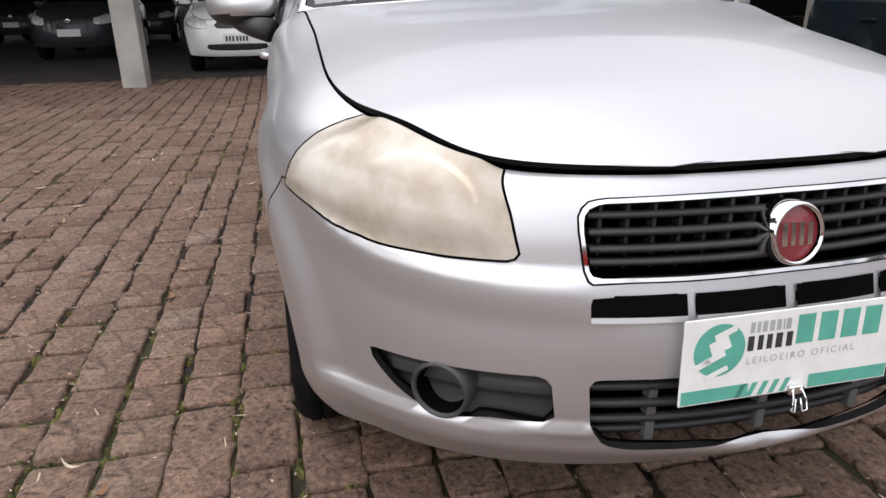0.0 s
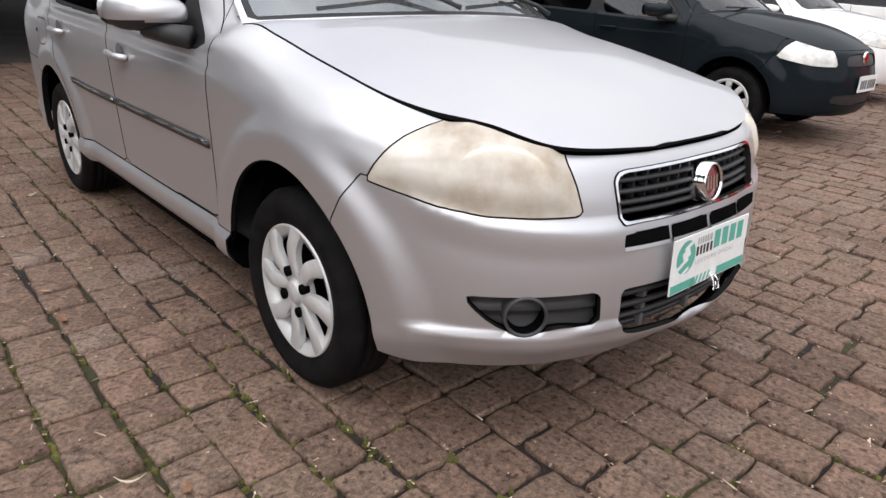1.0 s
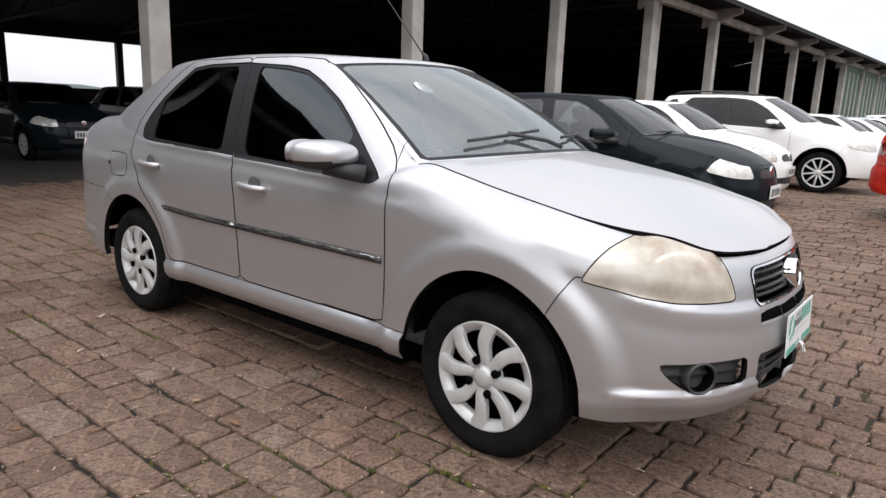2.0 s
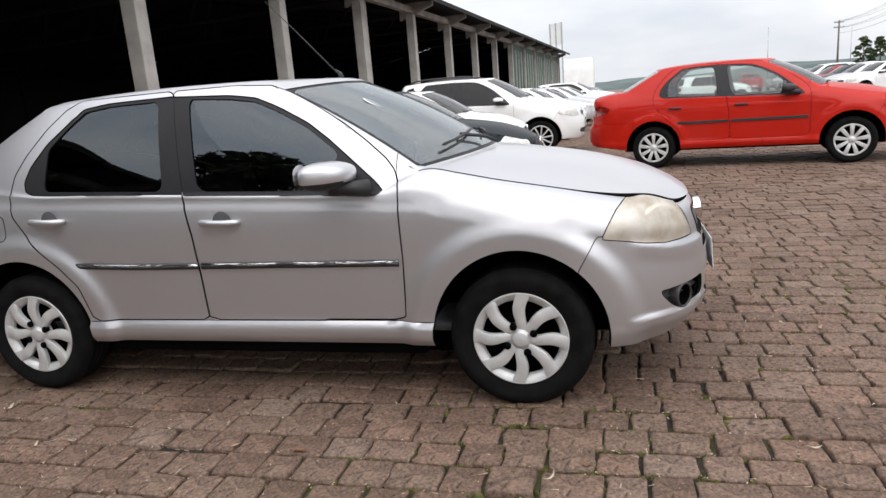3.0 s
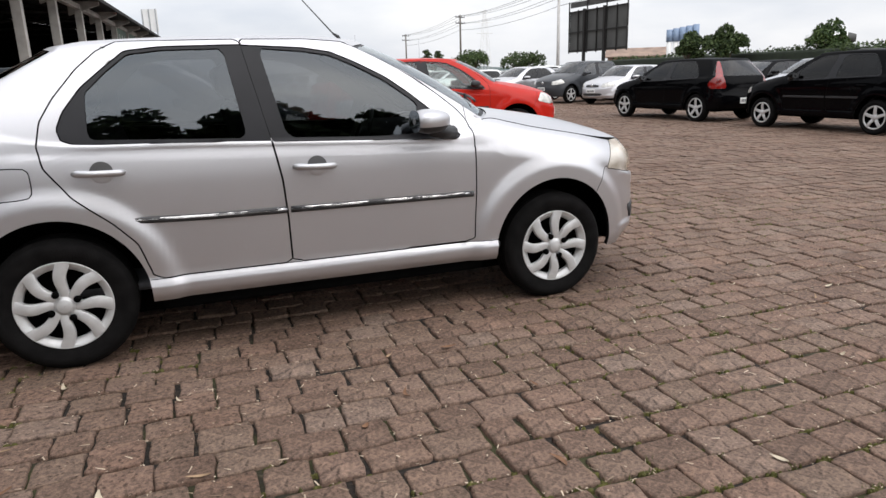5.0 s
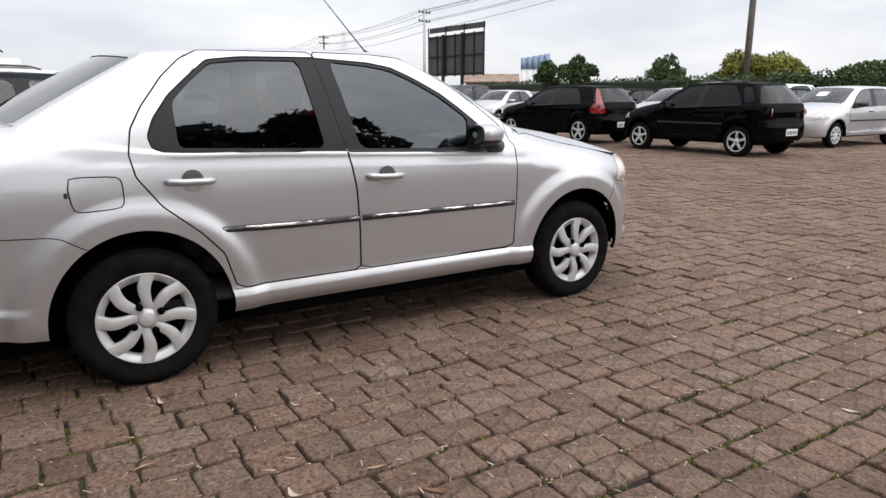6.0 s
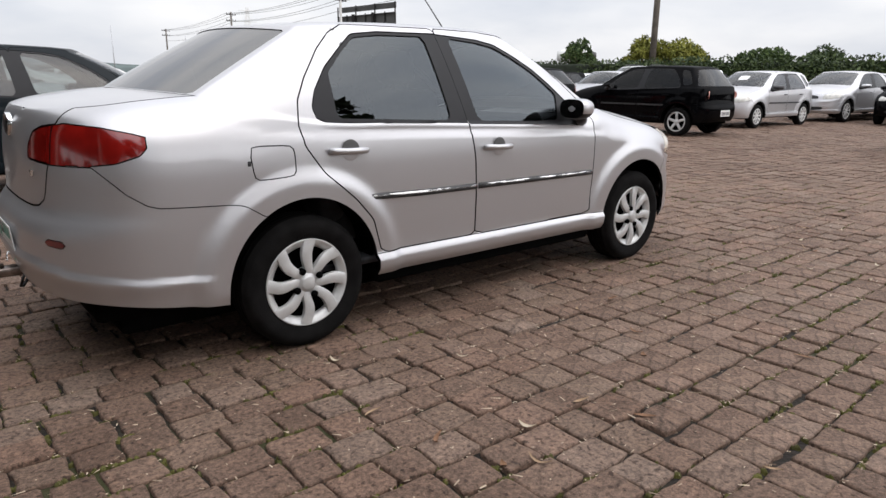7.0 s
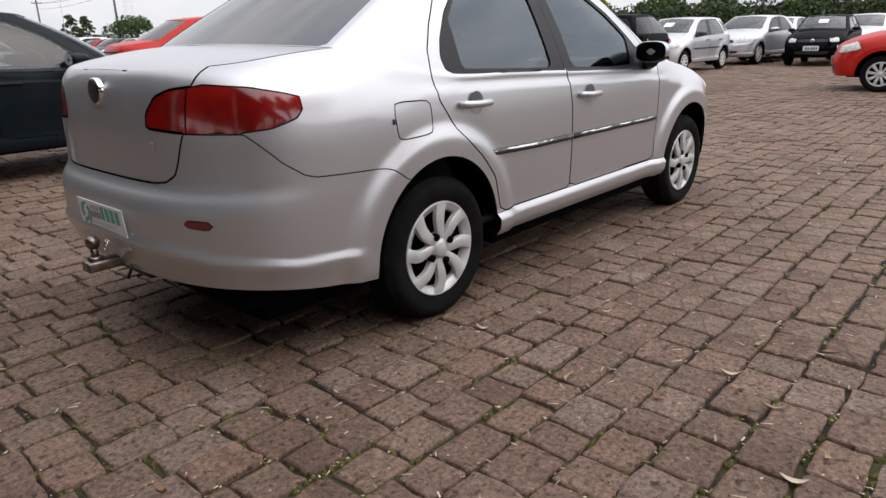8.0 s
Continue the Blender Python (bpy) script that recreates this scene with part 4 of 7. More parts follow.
                    f.material_index = 0 if i != 1 else 1
            bm.faces.new(secs[0][::-1])
            bm.faces.new(secs[-1])
            bmesh.ops.recalc_face_normals(bm, faces=bm.faces)
            part("rub_strip", bm, ["worn_rubber", "peeling"], door, "black rub strip with peeling chrome film")
            # handle over a dished recess
            hx, hz = (-0.078, 0.816) if d == "door_f" else (-0.972, 0.848)
            y = s * (float(sp["W"](hz)) - 0.004)
            bm = bmesh.new()
            pts = [(hx - 0.098, y + s * 0.008, hz + 0.002), (hx - 0.080, y + s * 0.026, hz + 0.002), (hx - 0.03, y + s * 0.036, hz), (hx + 0.03, y + s * 0.036, hz - 0.001), (hx + 0.078, y + s * 0.024, hz - 0.002), (hx + 0.094, y + s * 0.008, hz - 0.002)]
            put_path(bm, pts, [0.011, 0.0150, 0.0140, 0.0140, 0.0140, 0.010], 10)
            part("door_handle", bm, body, door)
            bm = bmesh.new()
            rad = 0.046
            prev = None
            for k, (f, dp) in enumerate(((1.0, 0.0035), (0.86, 0.0045), (0.6, 0.0040), (0.0, 0.0037))):
                cur = [bm.verts.new((hx + 0.008 + rad * f * math.cos(a), y + s * (0.0035 + dp), hz + rad * f * 1.02 * math.sin(a))) for a in np.linspace(0, 2 * math.pi, 28, endpoint=False)] if f else [bm.verts.new((hx + 0.008, y + s * (0.0035 + dp), hz))]
                if prev:
                    for i in range(28):
                        if f:
                            bm.faces.new((prev[i], prev[(i + 1) % 28], cur[(i + 1) % 28], cur[i]))
                        else:
                            bm.faces.new((prev[i], prev[(i + 1) % 28], cur[0]))
                prev = cur
            if s < 0:
                bmesh.ops.reverse_faces(bm, faces=bm.faces)
            # upper half of the cup in grey: the recess's shade as colour
            for f in bm.faces:
                f.material_index = 1 if f.calc_center_median().z > hz else 0
            part("handle_cup", bm, [body, "greyplastic"], door)
        if s < 0:
            flap = sh.panel("fuel_flap", "flap", body, car, gap=0.006)
            part("flap_catch", box_bm(-1.432, -1.418, -0.790, -0.780, 0.812, 0.832, bevel=0.003), "plastic", flap)
        lens_at = front_poly(refine(LAMP, 3), 2)
        lampo = sh.panel("headlamp", "lamp", "lens_yellow", car, who, gap=0.005, depth=0.02, lift=lambda p: 0.016 * float(smooth01(-lens_at(p[None], None)[0] / 0.06)), label="yellowed hazy headlamp lens")
        bm = bmesh.new()
        put_lathe(bm, [(0.108, -0.004), (0.105, -0.012), (0.098, -0.010), (0.092, 0.012), (0.066, 0.034), (0.026, 0.045), (0.0005, 0.046)], 40)
        for v in bm.verts:
            v.co.z *= 0.80
        bmesh.ops.transform(bm, matrix=pose(1.716, s * 0.530, 0.698, 0, 0, 90 + s * 42) @ pose(0, 0, 0, 12, 0, 0), verts=bm.verts)
        part("lamp_reflector", bm, "reflector", lampo)
        bm = bmesh.new()
        put_lathe(bm, [(0.116, -0.002), (0.115, -0.020), (0.108, -0.024), (0.100, -0.020), (0.098, -0.002)], 40)
        for v in bm.verts:
            v.co.z *= 0.80
        bmesh.ops.transform(bm, matrix=pose(1.716, s * 0.530, 0.698, 0, 0, 90 + s * 42) @ pose(0, 0, 0, 12, 0, 0), verts=bm.verts)
        part("reflector_rim", bm, "reflector", lampo, "pale rim round the lamp bowl")
        bm = bmesh.new()
        put_lathe(bm, [(0.045, -0.004), (0.042, -0.004), (0.038, 0.01), (0.0005, 0.025)], 30)
        bmesh.ops.transform(bm, matrix=pose(1.612, s * 0.668, 0.728, 0, 0, 90 + s * 55) @ pose(0, 0, 0, 12, 0, 0), verts=bm.verts)
        part("turn_reflector", bm, "amber", lampo, "amber turn signal bowl")
        sh.panel("lamp_housing", "lamp", "lamp_grey", lampo, who, gap=0.0, lift=-0.085)
        sh.panel("tail_lamp", "tail", "lens_red", car, who, gap=0.006, depth=0.02, label="red tail lamp")
        sh.panel("tail_lamp_inner", "tail_in", "lens_red", car, who, gap=0.008, depth=0.02, label="red inner tail lamp with a clear foot")
        sh.panel("rear_reflector", "reflector", "lens_dark", car, who, gap=0.003, lift=0.002)
        mirror(car, 0.455, s * 0.855, 1.0, s, body)
        for ax in sp["axles"]:
            wheel_well(car, ax, s, 0.36, 0.30, 0.28, 0.69)
            wheel(car, ax, s * 0.690, 0.290, s, steer=0)
    sh.panel("windshield", "windshield", "wsglass", car, gap=0.0, lift=-0.004)
    sh.panel("windshield_frit", "ws_frame", "frame", car, gap=0.002, depth=0.012, lift=-0.003)
    sh.panel("rear_window", "backlight", "backglass", car, gap=0.003, depth=0.012, lift=-0.003, label="dark rear window")
    # near-black copy of the skin, added behind the joints as their shade
    P = np.array(sh.P)
    bm = bmesh.new()
    norm = np.zeros_like(P)
    openings = ("hole", "windshield", "backlight", "pane_f", "pane_r")
    for f in sh.F:
        norm[f] += area_vector(P[f].tolist())
    norm /= np.maximum(np.linalg.norm(norm, axis=1), 1e-9)[:, None]
    vs = {}
    for f, l in zip(sh.F, sh.L):
        if l in openings:
            continue
        for v in f:
            if v not in vs:
                vs[v] = bm.verts.new(P[v] - norm[v] * 0.020)
        try:
            bm.faces.new([vs[v] for v in f])
        except ValueError:
            pass
    part("inner_shade_skin", bm, "liner", car)
    # plain underbody boxes, added low to block light beneath the car
    part("floor_pan", box_bm(-1.90, 1.48, -0.58, 0.58, 0.150, 0.27, bevel=0.03), "liner", car, "near-black underbody box, hung low to keep light out")
    part("rear_underbody_block", box_bm(-1.99, -1.45, -0.60, 0.60, 0.225, 0.34, bevel=0.03), "liner", car)
    part("front_underbody_block", box_bm(1.40, 1.74, -0.48, 0.48, 0.222, 0.262, bevel=0.012), "liner", car)
    part("sill_underbody_block", box_bm(-0.80, 0.78, -0.735, 0.735, 0.20, 0.275, bevel=0.02), "liner", car)
    hero_details(car)
    return car


def hero_details(car):
    # grille slats, mesh and badge
    def front_x(y, z, back=0.0):
        a = float(SEDAN["xf"](z)) - 1.30
        return 1.30 + a * (1 - (abs(y) / float(SEDAN["W"](z))) ** 2.3) ** (1 / 2.3) - back

    for z in (0.700, 0.675, 0.650, 0.630):
        bm = bmesh.new()
        secs = []
        for y in np.linspace(-0.312, 0.312, 22):
            x = front_x(y, z, 0.012)
            secs.append([bm.verts.new((x, y, z + 0.006)), bm.verts.new((x + 0.004, y, z)), bm.verts.new((x, y, z - 0.005)), bm.verts.new((x - 0.03, y, z + 0.003))])
        for p, q in zip(secs, secs[1:]):
            for i in range(4):
                bm.faces.new((p[i], p[(i + 1) % 4], q[(i + 1) % 4], q[i]))
        bmesh.ops.recalc_face_normals(bm, faces=bm.faces)
        part("grille_slat", bm, "plastic", car)
    for y in np.linspace(-0.29, 0.29, 15):
        x = front_x(y, 0.66, 0.030)
        part("grille_rib", box_bm(x - 0.02, x, y - 0.003, y + 0.003, 0.612, 0.718), "plastic", car, smooth=False)
    # near-black plate that gives the front openings their shade
    part("grille_back", box_bm(1.74, 1.76, -0.34, 0.34, 0.30, 0.74), "liner", car, smooth=False)
    badge = new("badge", None)
    badge.parent = car
    badge.matrix_local = pose(1.938, 0.0, 0.667, 0, -9, 0)
    for nm, r0, r1, x, m in (("badge_ring", 0.047, 0.041, 0.020, "chrome"), ("badge_disc", 0.042, 0.0, 0.012, "badge_red")):
        bm = bmesh.new()
        prof = [(0.050, -0.02), (r0, x), (r1 + 0.002, x + 0.004), (r1, x - 0.002)] if r1 else [(r0, x), (0.02, x + 0.003), (0.0005, x + 0.0035)]
        put_lathe(bm, [(r, -d) for r, d in prof], 40)
        bmesh.ops.transform(bm, matrix=pose(0, 0, 0, 0, 0, 90), verts=bm.verts)
        for v in bm.verts:
            v.co.z *= 1.05
            v.co.y *= 0.96
        part(nm, bm, m, badge)
    bm = bmesh.new()
    for y0, y1, z0, z1 in ((-0.027, -0.018, -0.018, 0.018), (-0.011, -0.004, -0.018, 0.018), (0.003, 0.011, -0.018, 0.018), (0.018, 0.026, -0.018, 0.018)):
        put_box(bm, 0.0135, 0.0185, y0, y1, z0, z1)
    part("badge_relief", bm, "chrome", badge, smooth=False)
    # square slots under the grille: near-black strips stand for shade, with a sloping silver ledge
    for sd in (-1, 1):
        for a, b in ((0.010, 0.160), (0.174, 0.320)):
            for nm, z0, z1, out0, out1, mat in (("slot_shade", 0.5555, 0.588, 0.005, 0.004, "liner"), ("slot_ledge", 0.547, 0.5555, 0.006, 0.005, "silver")):
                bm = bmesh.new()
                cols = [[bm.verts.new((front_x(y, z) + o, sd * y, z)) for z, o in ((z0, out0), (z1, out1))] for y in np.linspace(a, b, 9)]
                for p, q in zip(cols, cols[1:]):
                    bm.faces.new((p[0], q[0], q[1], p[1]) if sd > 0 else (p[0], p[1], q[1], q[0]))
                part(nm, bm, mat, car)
    # lower intake bars and slot backs
    for z in (0.425, 0.392, 0.358, 0.330):
        bm = bmesh.new()
        secs = []
        for y in np.linspace(-0.31, 0.31, 16):
            x = front_x(y, z, 0.022)
            secs.append([bm.verts.new((x, y, z + 0.007)), bm.verts.new((x + 0.004, y, z)), bm.verts.new((x, y, z - 0.007)), bm.verts.new((x - 0.03, y, z))])
        for p, q in zip(secs, secs[1:]):
            for i in range(4):
                bm.faces.new((p[i], p[(i + 1) % 4], q[(i + 1) % 4], q[i]))
        bmesh.ops.recalc_face_normals(bm, faces=bm.faces)
        part("intake_bar", bm, "plastic", car)
    for y in (-0.20, 0.0, 0.20):
        x = front_x(y, 0.39, 0.03)
        part("intake_post", box_bm(x - 0.02, x, y - 0.008, y + 0.008, 0.315, 0.452), "greyplastic", car, smooth=False)
    # fog lamp bays: grey bezel with a round empty socket
    for s in (-1, 1):
        bay = new("fog_bay", None)
        bay.parent = car
        bm = bmesh.new()
        rows = []
        for a in np.linspace(26.0, 51.5, 16):
            col = []
            for z, back in ((0.455, 0.014), (0.430, 0.040), (0.412, 0.046), (0.404, 0.028), (0.397, 0.046), (0.38, 0.046), (0.345, 0.020)):
                t = math.radians(a)
                r = 0.5
                for _ in range(30):
                    x, y = 1.2 + r * math.cos(t), r * math.sin(t)
                    r += 0.5 * (front_x(min(y, 0.75), z) - x)
                col.append(bm.verts.new((x - back * 0.9, s * (y - back * 0.25), z)))
            rows.append(col)
        for p, q in zip(rows, rows[1:]):
            for i in range(len(p) - 1):
                bm.faces.new((p[i], p[i + 1], q[i + 1], q[i]))
        bmesh.ops.recalc_face_normals(bm, faces=bm.faces)
        part("fog_bezel", bm, "bezel", bay, "dark grey fog lamp bezel")
        bm = bmesh.new()
        prof = [(0.053, 0.02), (0.052, -0.026), (0.047, -0.030), (0.044, -0.022), (0.042, 0.05), (0.0005, 0.055)]
        put_lathe(bm, prof, 36)
        # inner faces coloured near black as the socket's shade
        for f in bm.faces:
            f.material_index = 1 if f.calc_center_median().y > -0.02 and Vector((f.calc_center_median().x, f.calc_center_median().z)).length < 0.0445 else 0
        bmesh.ops.transform(bm, matrix=pose(1.815, s * 0.520, 0.401, 0, 0, 90 - s * 38 * -1 if s > 0 else 90 - 38), verts=bm.verts)
        part("fog_socket", bm, ["bezel", "liner"], bay, "empty round fog lamp socket")
    # front sign board with a clip
    board = new("name_board", None)
    tagged(board, "white plastic dealer board with green print clipped to the front bumper", "sign")
    board_at(board, pose(1.990, -0.004, 0.487, 0, -3, 0), True)
    back = new("name_board", None)
    tagged(back, "white plastic dealer board with green print under the trunk lid", "sign")
    board_at(back, pose(-2.176, -0.03, 0.500, 0, 4, 180), False)
    # tow ball
    hitch = new("tow_hitch", None)
    hitch.parent = car
    hitch.location = (0.05, -0.04, 0)
    bm = bmesh.new()
    bmesh.ops.create_uvsphere(bm, u_segments=20, v_segments=12, radius=0.025, matrix=pose(-2.275, 0.0, 0.437))
    put_tube(bm, (-2.275, 0, 0.37), (-2.275, 0, 0.42), 0.014, n=14)
    put_tube(bm, (-2.275, 0, 0.372), (-2.275, 0, 0.386), 0.026, n=18)
    part("tow_ball", bm, "dull_steel", hitch)
    part("tow_plate", box_bm(-2.315, -2.10, -0.032, 0.032, 0.335, 0.372, bevel=0.006), "dull_steel", hitch)
    bm = bmesh.new()
    put_path(bm, [(-2.18, -0.09, 0.37), (-2.20, -0.10, 0.34), (-2.21, -0.09, 0.305), (-2.20, -0.065, 0.296), (-2.185, -0.05, 0.31), (-2.17, -0.05, 0.34)], 0.006, 8)
    put_box(bm, -2.16, -2.05, -0.16, 0.16, 0.30, 0.335, 0.008)
    part("tow_loop", bm, "plastic", hitch)
    # rear badge, keyhole
    bm = bmesh.new()
    put_lathe(bm, [(0.046, 0.01), (0.046, -0.008), (0.040, -0.011), (0.037, -0.006), (0.02, -0.008), (0.0005, -0.008)], 36)
    bmesh.ops.transform(bm, matrix=pose(-2.103, 0.0, 0.955, 0, 8, -90), verts=bm.verts)
    part("rear_badge", bm, "chrome", car)
    bm = bmesh.new()
    put_lathe(bm, [(0.038, 0.0), (0.02, -0.0025), (0.0005, -0.003)], 30)
    bmesh.ops.transform(bm, matrix=pose(-2.1165, 0.0, 0.955, 0, 8, -90), verts=bm.verts)
    part("rear_badge_disc", bm, "plastic", car)
    bm = bmesh.new()
    put_box(bm, -2.103, -2.093, -0.377, -0.352, 0.798, 0.806)
    put_box(bm, -2.103, -2.093, -0.368, -0.360, 0.782, 0.800)
    part("trunk_mark", bm, "chrome", car, smooth=False)
    # aerial
    bm = bmesh.new()
    put_path(bm, [(0.235, 0.0, 1.395), (0.225, 0.0, 1.43), (0.20, 0, 1.445)], [0.016, 0.010, 0.006], 10)
    put_path(bm, [(0.20, 0, 1.445), (-0.0, 0.0, 1.665), (-0.14, 0, 1.815)], [0.004, 0.0025, 0.0015], 6)
    part("aerial", bm, "plastic", car, "thin black roof aerial")
    # wipers
    for y0, y1 in ((0.10, 0.60), (-0.48, -0.02)):
        bm = bmesh.new()

        def ws(y, s):
            q = abs(y) / 0.688
            b = Vector((1.0 - 0.2 * q**2.2, y, 1.012 - 0.03 * q * q))
            t = Vector((0.30 - 0.15 * q**2.2, y * 0.8, 1.392 - 0.03 * q * q))
            return b.lerp(t, s) + Vector((0.012, 0, 0.030))

        put_path(bm, [ws(y0, 0.10 + 0.02 * k) + Vector((0, 0, 0)) if k == 0 else ws(y0 + (y1 - y0) * k / 6, 0.10 + 0.012 * k) for k in range(7)], 0.007, 6)
        put_path(bm, [ws(y1, 0.0), ws(y1 * 0.9 + y0 * 0.1, 0.07), ws((y0 + y1) / 2, 0.15)], 0.009, 6)
        part("wiper", bm, "plastic", car, "black wiper arm and blade")
    bm = bmesh.new()
    secs = []
    for q in np.linspace(-1, 1, 24):
        b = Vector((1.0 - 0.2 * abs(q) ** 2.2, 0.688 * q, 1.012 - 0.03 * q * q))
        secs.append([bm.verts.new(b + Vector((0.02, 0, -0.012))), bm.verts.new(b + Vector((-0.045, 0, 0.02)))])
    for p, q in zip(secs, secs[1:]):
        bm.faces.new((p[0], q[0], q[1], p[1]))
    part("cowl_grille", bm, "plastic", car)
    # sticker on the windshield
    bm = bmesh.new()
    put_tube(bm, (0, 0, 0), (0, 0, 0.001), 0.045, n=24)
    bmesh.ops.transform(bm, matrix=pose(0.50, -0.33, 1.268, 0, 30, 0), verts=bm.verts)
    part("windshield_sticker", bm, "paper", car)
    # interior
    cabin = new("cabin", None)
    cabin.parent = car
    for y in (-0.34, 0.34):
        seat(cabin, 0.05, y, 0.42)
    seat(cabin, -0.66, 0.0, 0.38, 1.15)
    bm = bmesh.new()
    put_box(bm, 0.45, 0.98, -0.66, 0.66, 0.62, 0.94, 0.08)
    part("dashboard", bm, "plastic", cabin)
    bm = bmesh.new()
    n = 28
    put_path(bm, [(0.40 + 0.07 * math.sin(a), 0.34 + 0.185 * math.cos(a), 0.86 + 0.17 * math.sin(a)) for a in np.linspace(0, 2 * math.pi, n)], 0.014, 8)
    put_tube(bm, (0.40, 0.34, 0.86), (0.55, 0.34, 0.80), 0.05, n=12)
    part("steering_wheel", bm, "plastic", cabin)
    for x, y, a in ((0.74, -0.02, 12), (0.80, -0.20, -25)):
        bm = bmesh.new()
        put_box(bm, -0.105, 0.105, -0.148, 0.148, 0.0, 0.003)
        bmesh.ops.transform(bm, matrix=pose(x, y, 0.945, 0, -4, a), verts=bm.verts)
        part("paper_sheet", bm, "paper", cabin, "white sheet lying on the dashboard", smooth=False)
    part("parcel_shelf", box_bm(-1.60, -1.15, -0.60, 0.60, 0.98, 1.01, bevel=0.01), "fabric", cabin)
    part("cabin_floor", box_bm(-1.2, 0.9, -0.70, 0.70, 0.30, 0.33), "fabric", cabin)


def board_at(board, m, front):
    """A thin white board with a green foot band, a round mark, printed bars for names, and its clip."""
    board.matrix_local = m
    W2, H2 = 0.19, 0.072
    part("board_panel", box_bm(-0.004, 0.0, -W2, W2, -H2, H2, bevel=0.0015), "plate", board, smooth=False)

    def flat(name, y0, y1, z0, z1, mat, lean=0.0):
        bm = bmesh.new()
        vs = [bm.verts.new((0.0006, y, z)) for y, z in ((y0 + lean * z0, z0), (y1 + lean * z0, z0), (y1 + lean * z1, z1), (y0 + lean * z1, z1))]
        bm.faces.new(vs)
        return part(name, bm, mat, board, smooth=False)

    flat("foot_band", -W2 + 0.003, -0.07, -H2 + 0.003, -0.046, "green_ink")
    flat("foot_band", 0.04, W2 - 0.003, -H2 + 0.003, -0.046, "green_ink")
    for k in range(5):
        flat("slanted_mark", -0.062 + k * 0.020, -0.052 + k * 0.020, -H2 + 0.003, -0.046, "green_ink", 0.45)
    bm = bmesh.new()
    ring = [bm.verts.new((0.0006, -0.128 + 0.044 * math.cos(a), 0.018 + 0.044 * math.sin(a))) for a in np.linspace(0, 2 * math.pi, 36, endpoint=False)]
    bm.faces.new(ring)
    part("round_mark", bm, "green_ink", board, smooth=False)
    for c, hw, hh in (((-0.128, 0.026), 0.017, 0.011), ((-0.120, 0.046), 0.019, 0.005), ((-0.136, 0.006), 0.019, 0.005), ((-0.158, -0.004), 0.016, 0.005), ((-0.130, -0.020), 0.020, 0.004)):
        bm = bmesh.new()
        put_box(bm, 0.0008, 0.0012, -hw, hw, -hh, hh, m=Matrix.Translation((0, c[0], c[1])) @ pose(0, 0, 0, 22, 0, 0))
        part("gavel_mark", bm, "plate", board, smooth=False)
    # names as plain bars of their size and colour
    y = -0.078
    for wd in (0.010, 0.008, 0.011, 0.011, 0.010, 0.004, 0.011):
        flat("name_bar", y, y + wd * 0.78, 0.040, 0.058, "grey_ink")
        y += wd + 0.0015
    y = -0.080
    for wd in (0.015, 0.013, 0.013, 0.016, 0.015):
        flat("name_bar", y, y + wd * 0.74, 0.010, 0.035, "ink")
        y += wd + 0.0028
    y = 0.006
    for wd in (0.036, 0.036, 0.036, 0.036):
        flat("name_bar", y, y + 0.031, 0.012, 0.061, "green_ink")
        y += 0.041
    cu = bpy.data.curves.new("printed_words", "FONT")
    cu.body, cu.size, cu.space_character = "LEILOEIRO OFICIAL", 0.0165, 1.42
    ob = new("printed_words", cu)
    cu.materials.append(MAT["grey_ink"])
    ob.parent = board
    ob.matrix_local = Matrix.Translation((0.0010, -0.080, -0.012)) @ pose(0, 0, 0, 90, 0, 90)
    bm = bmesh.new()
    put_box(bm, -0.008, 0.008, 0.002, 0.030, -H2 - 0.004, -H2 + 0.012, 0.003)
    for d in (-0.007, 0.007):
        put_path(bm, [(0.006, 0.016 + d, -H2 + 0.010), (0.016, 0.016 + d * 1.6, -H2 - 0.008), (0.018, 0.016 + d * 2.2, -H2 - 0.026), (0.016, 0.016 + d * 0.9, -H2 - 0.030), (0.012, 0.016 + d * 0.7, -H2 - 0.008)], 0.0016, 6)
    part("binder_clip", bm, "chrome", board)


MAT["worn_rubber"] = simple("worn_rub_strip", (0.025, 0.025, 0.026), 0.5, 0, 0.5, 24, 0.2, 200)


def peeling_film():
    """Chrome film that has come off a black strip in long flakes."""
    m, nt, b = nodes_of("peeling_chrome_film")
    mp = nt.nodes.new("ShaderNodeMapping")
    mp.inputs["Scale"].default_value = (6.0, 6.0, 70.0)
    nt.links.new(obj_coord(nt), mp.inputs["Vector"])
    n = add(nt, "TexNoise", Scale=1.6, Detail=7.0, Roughness=0.7)
    nt.links.new(mp.outputs[0], n.inputs["Vector"])
    on = ramp(nt, n.outputs["Fac"], [(0.49, (0, 0, 0)), (0.53, (1, 1, 1))])
    mc = nt.nodes.new("ShaderNodeMix")
    mc.data_type = "RGBA"
    mc.inputs[6].default_value, mc.inputs[7].default_value = (0.02, 0.02, 0.021, 1), (0.62, 0.61, 0.60, 1)
    nt.links.new(on, mc.inputs[0])
    nt.links.new(mc.outputs[2], b.inputs["Base Color"])
    nt.links.new(on, b.inputs["Metallic"])
    b.inputs["Roughness"].default_value = 0.25
    return m


MAT["peeling"] = peeling_film()
MAT["reflector"] = simple("dull_reflector", (0.86, 0.82, 0.76), 0.16, 0.85, 0.1, 12)
MAT["amber"] = simple("amber_bowl", (0.62, 0.34, 0.12), 0.3, 0.2, 0.1, 12)
MAT["lamp_grey"] = simple("lamp_housing_grey", (0.90, 0.80, 0.66), 0.35, 0.2, 0.15, 9)


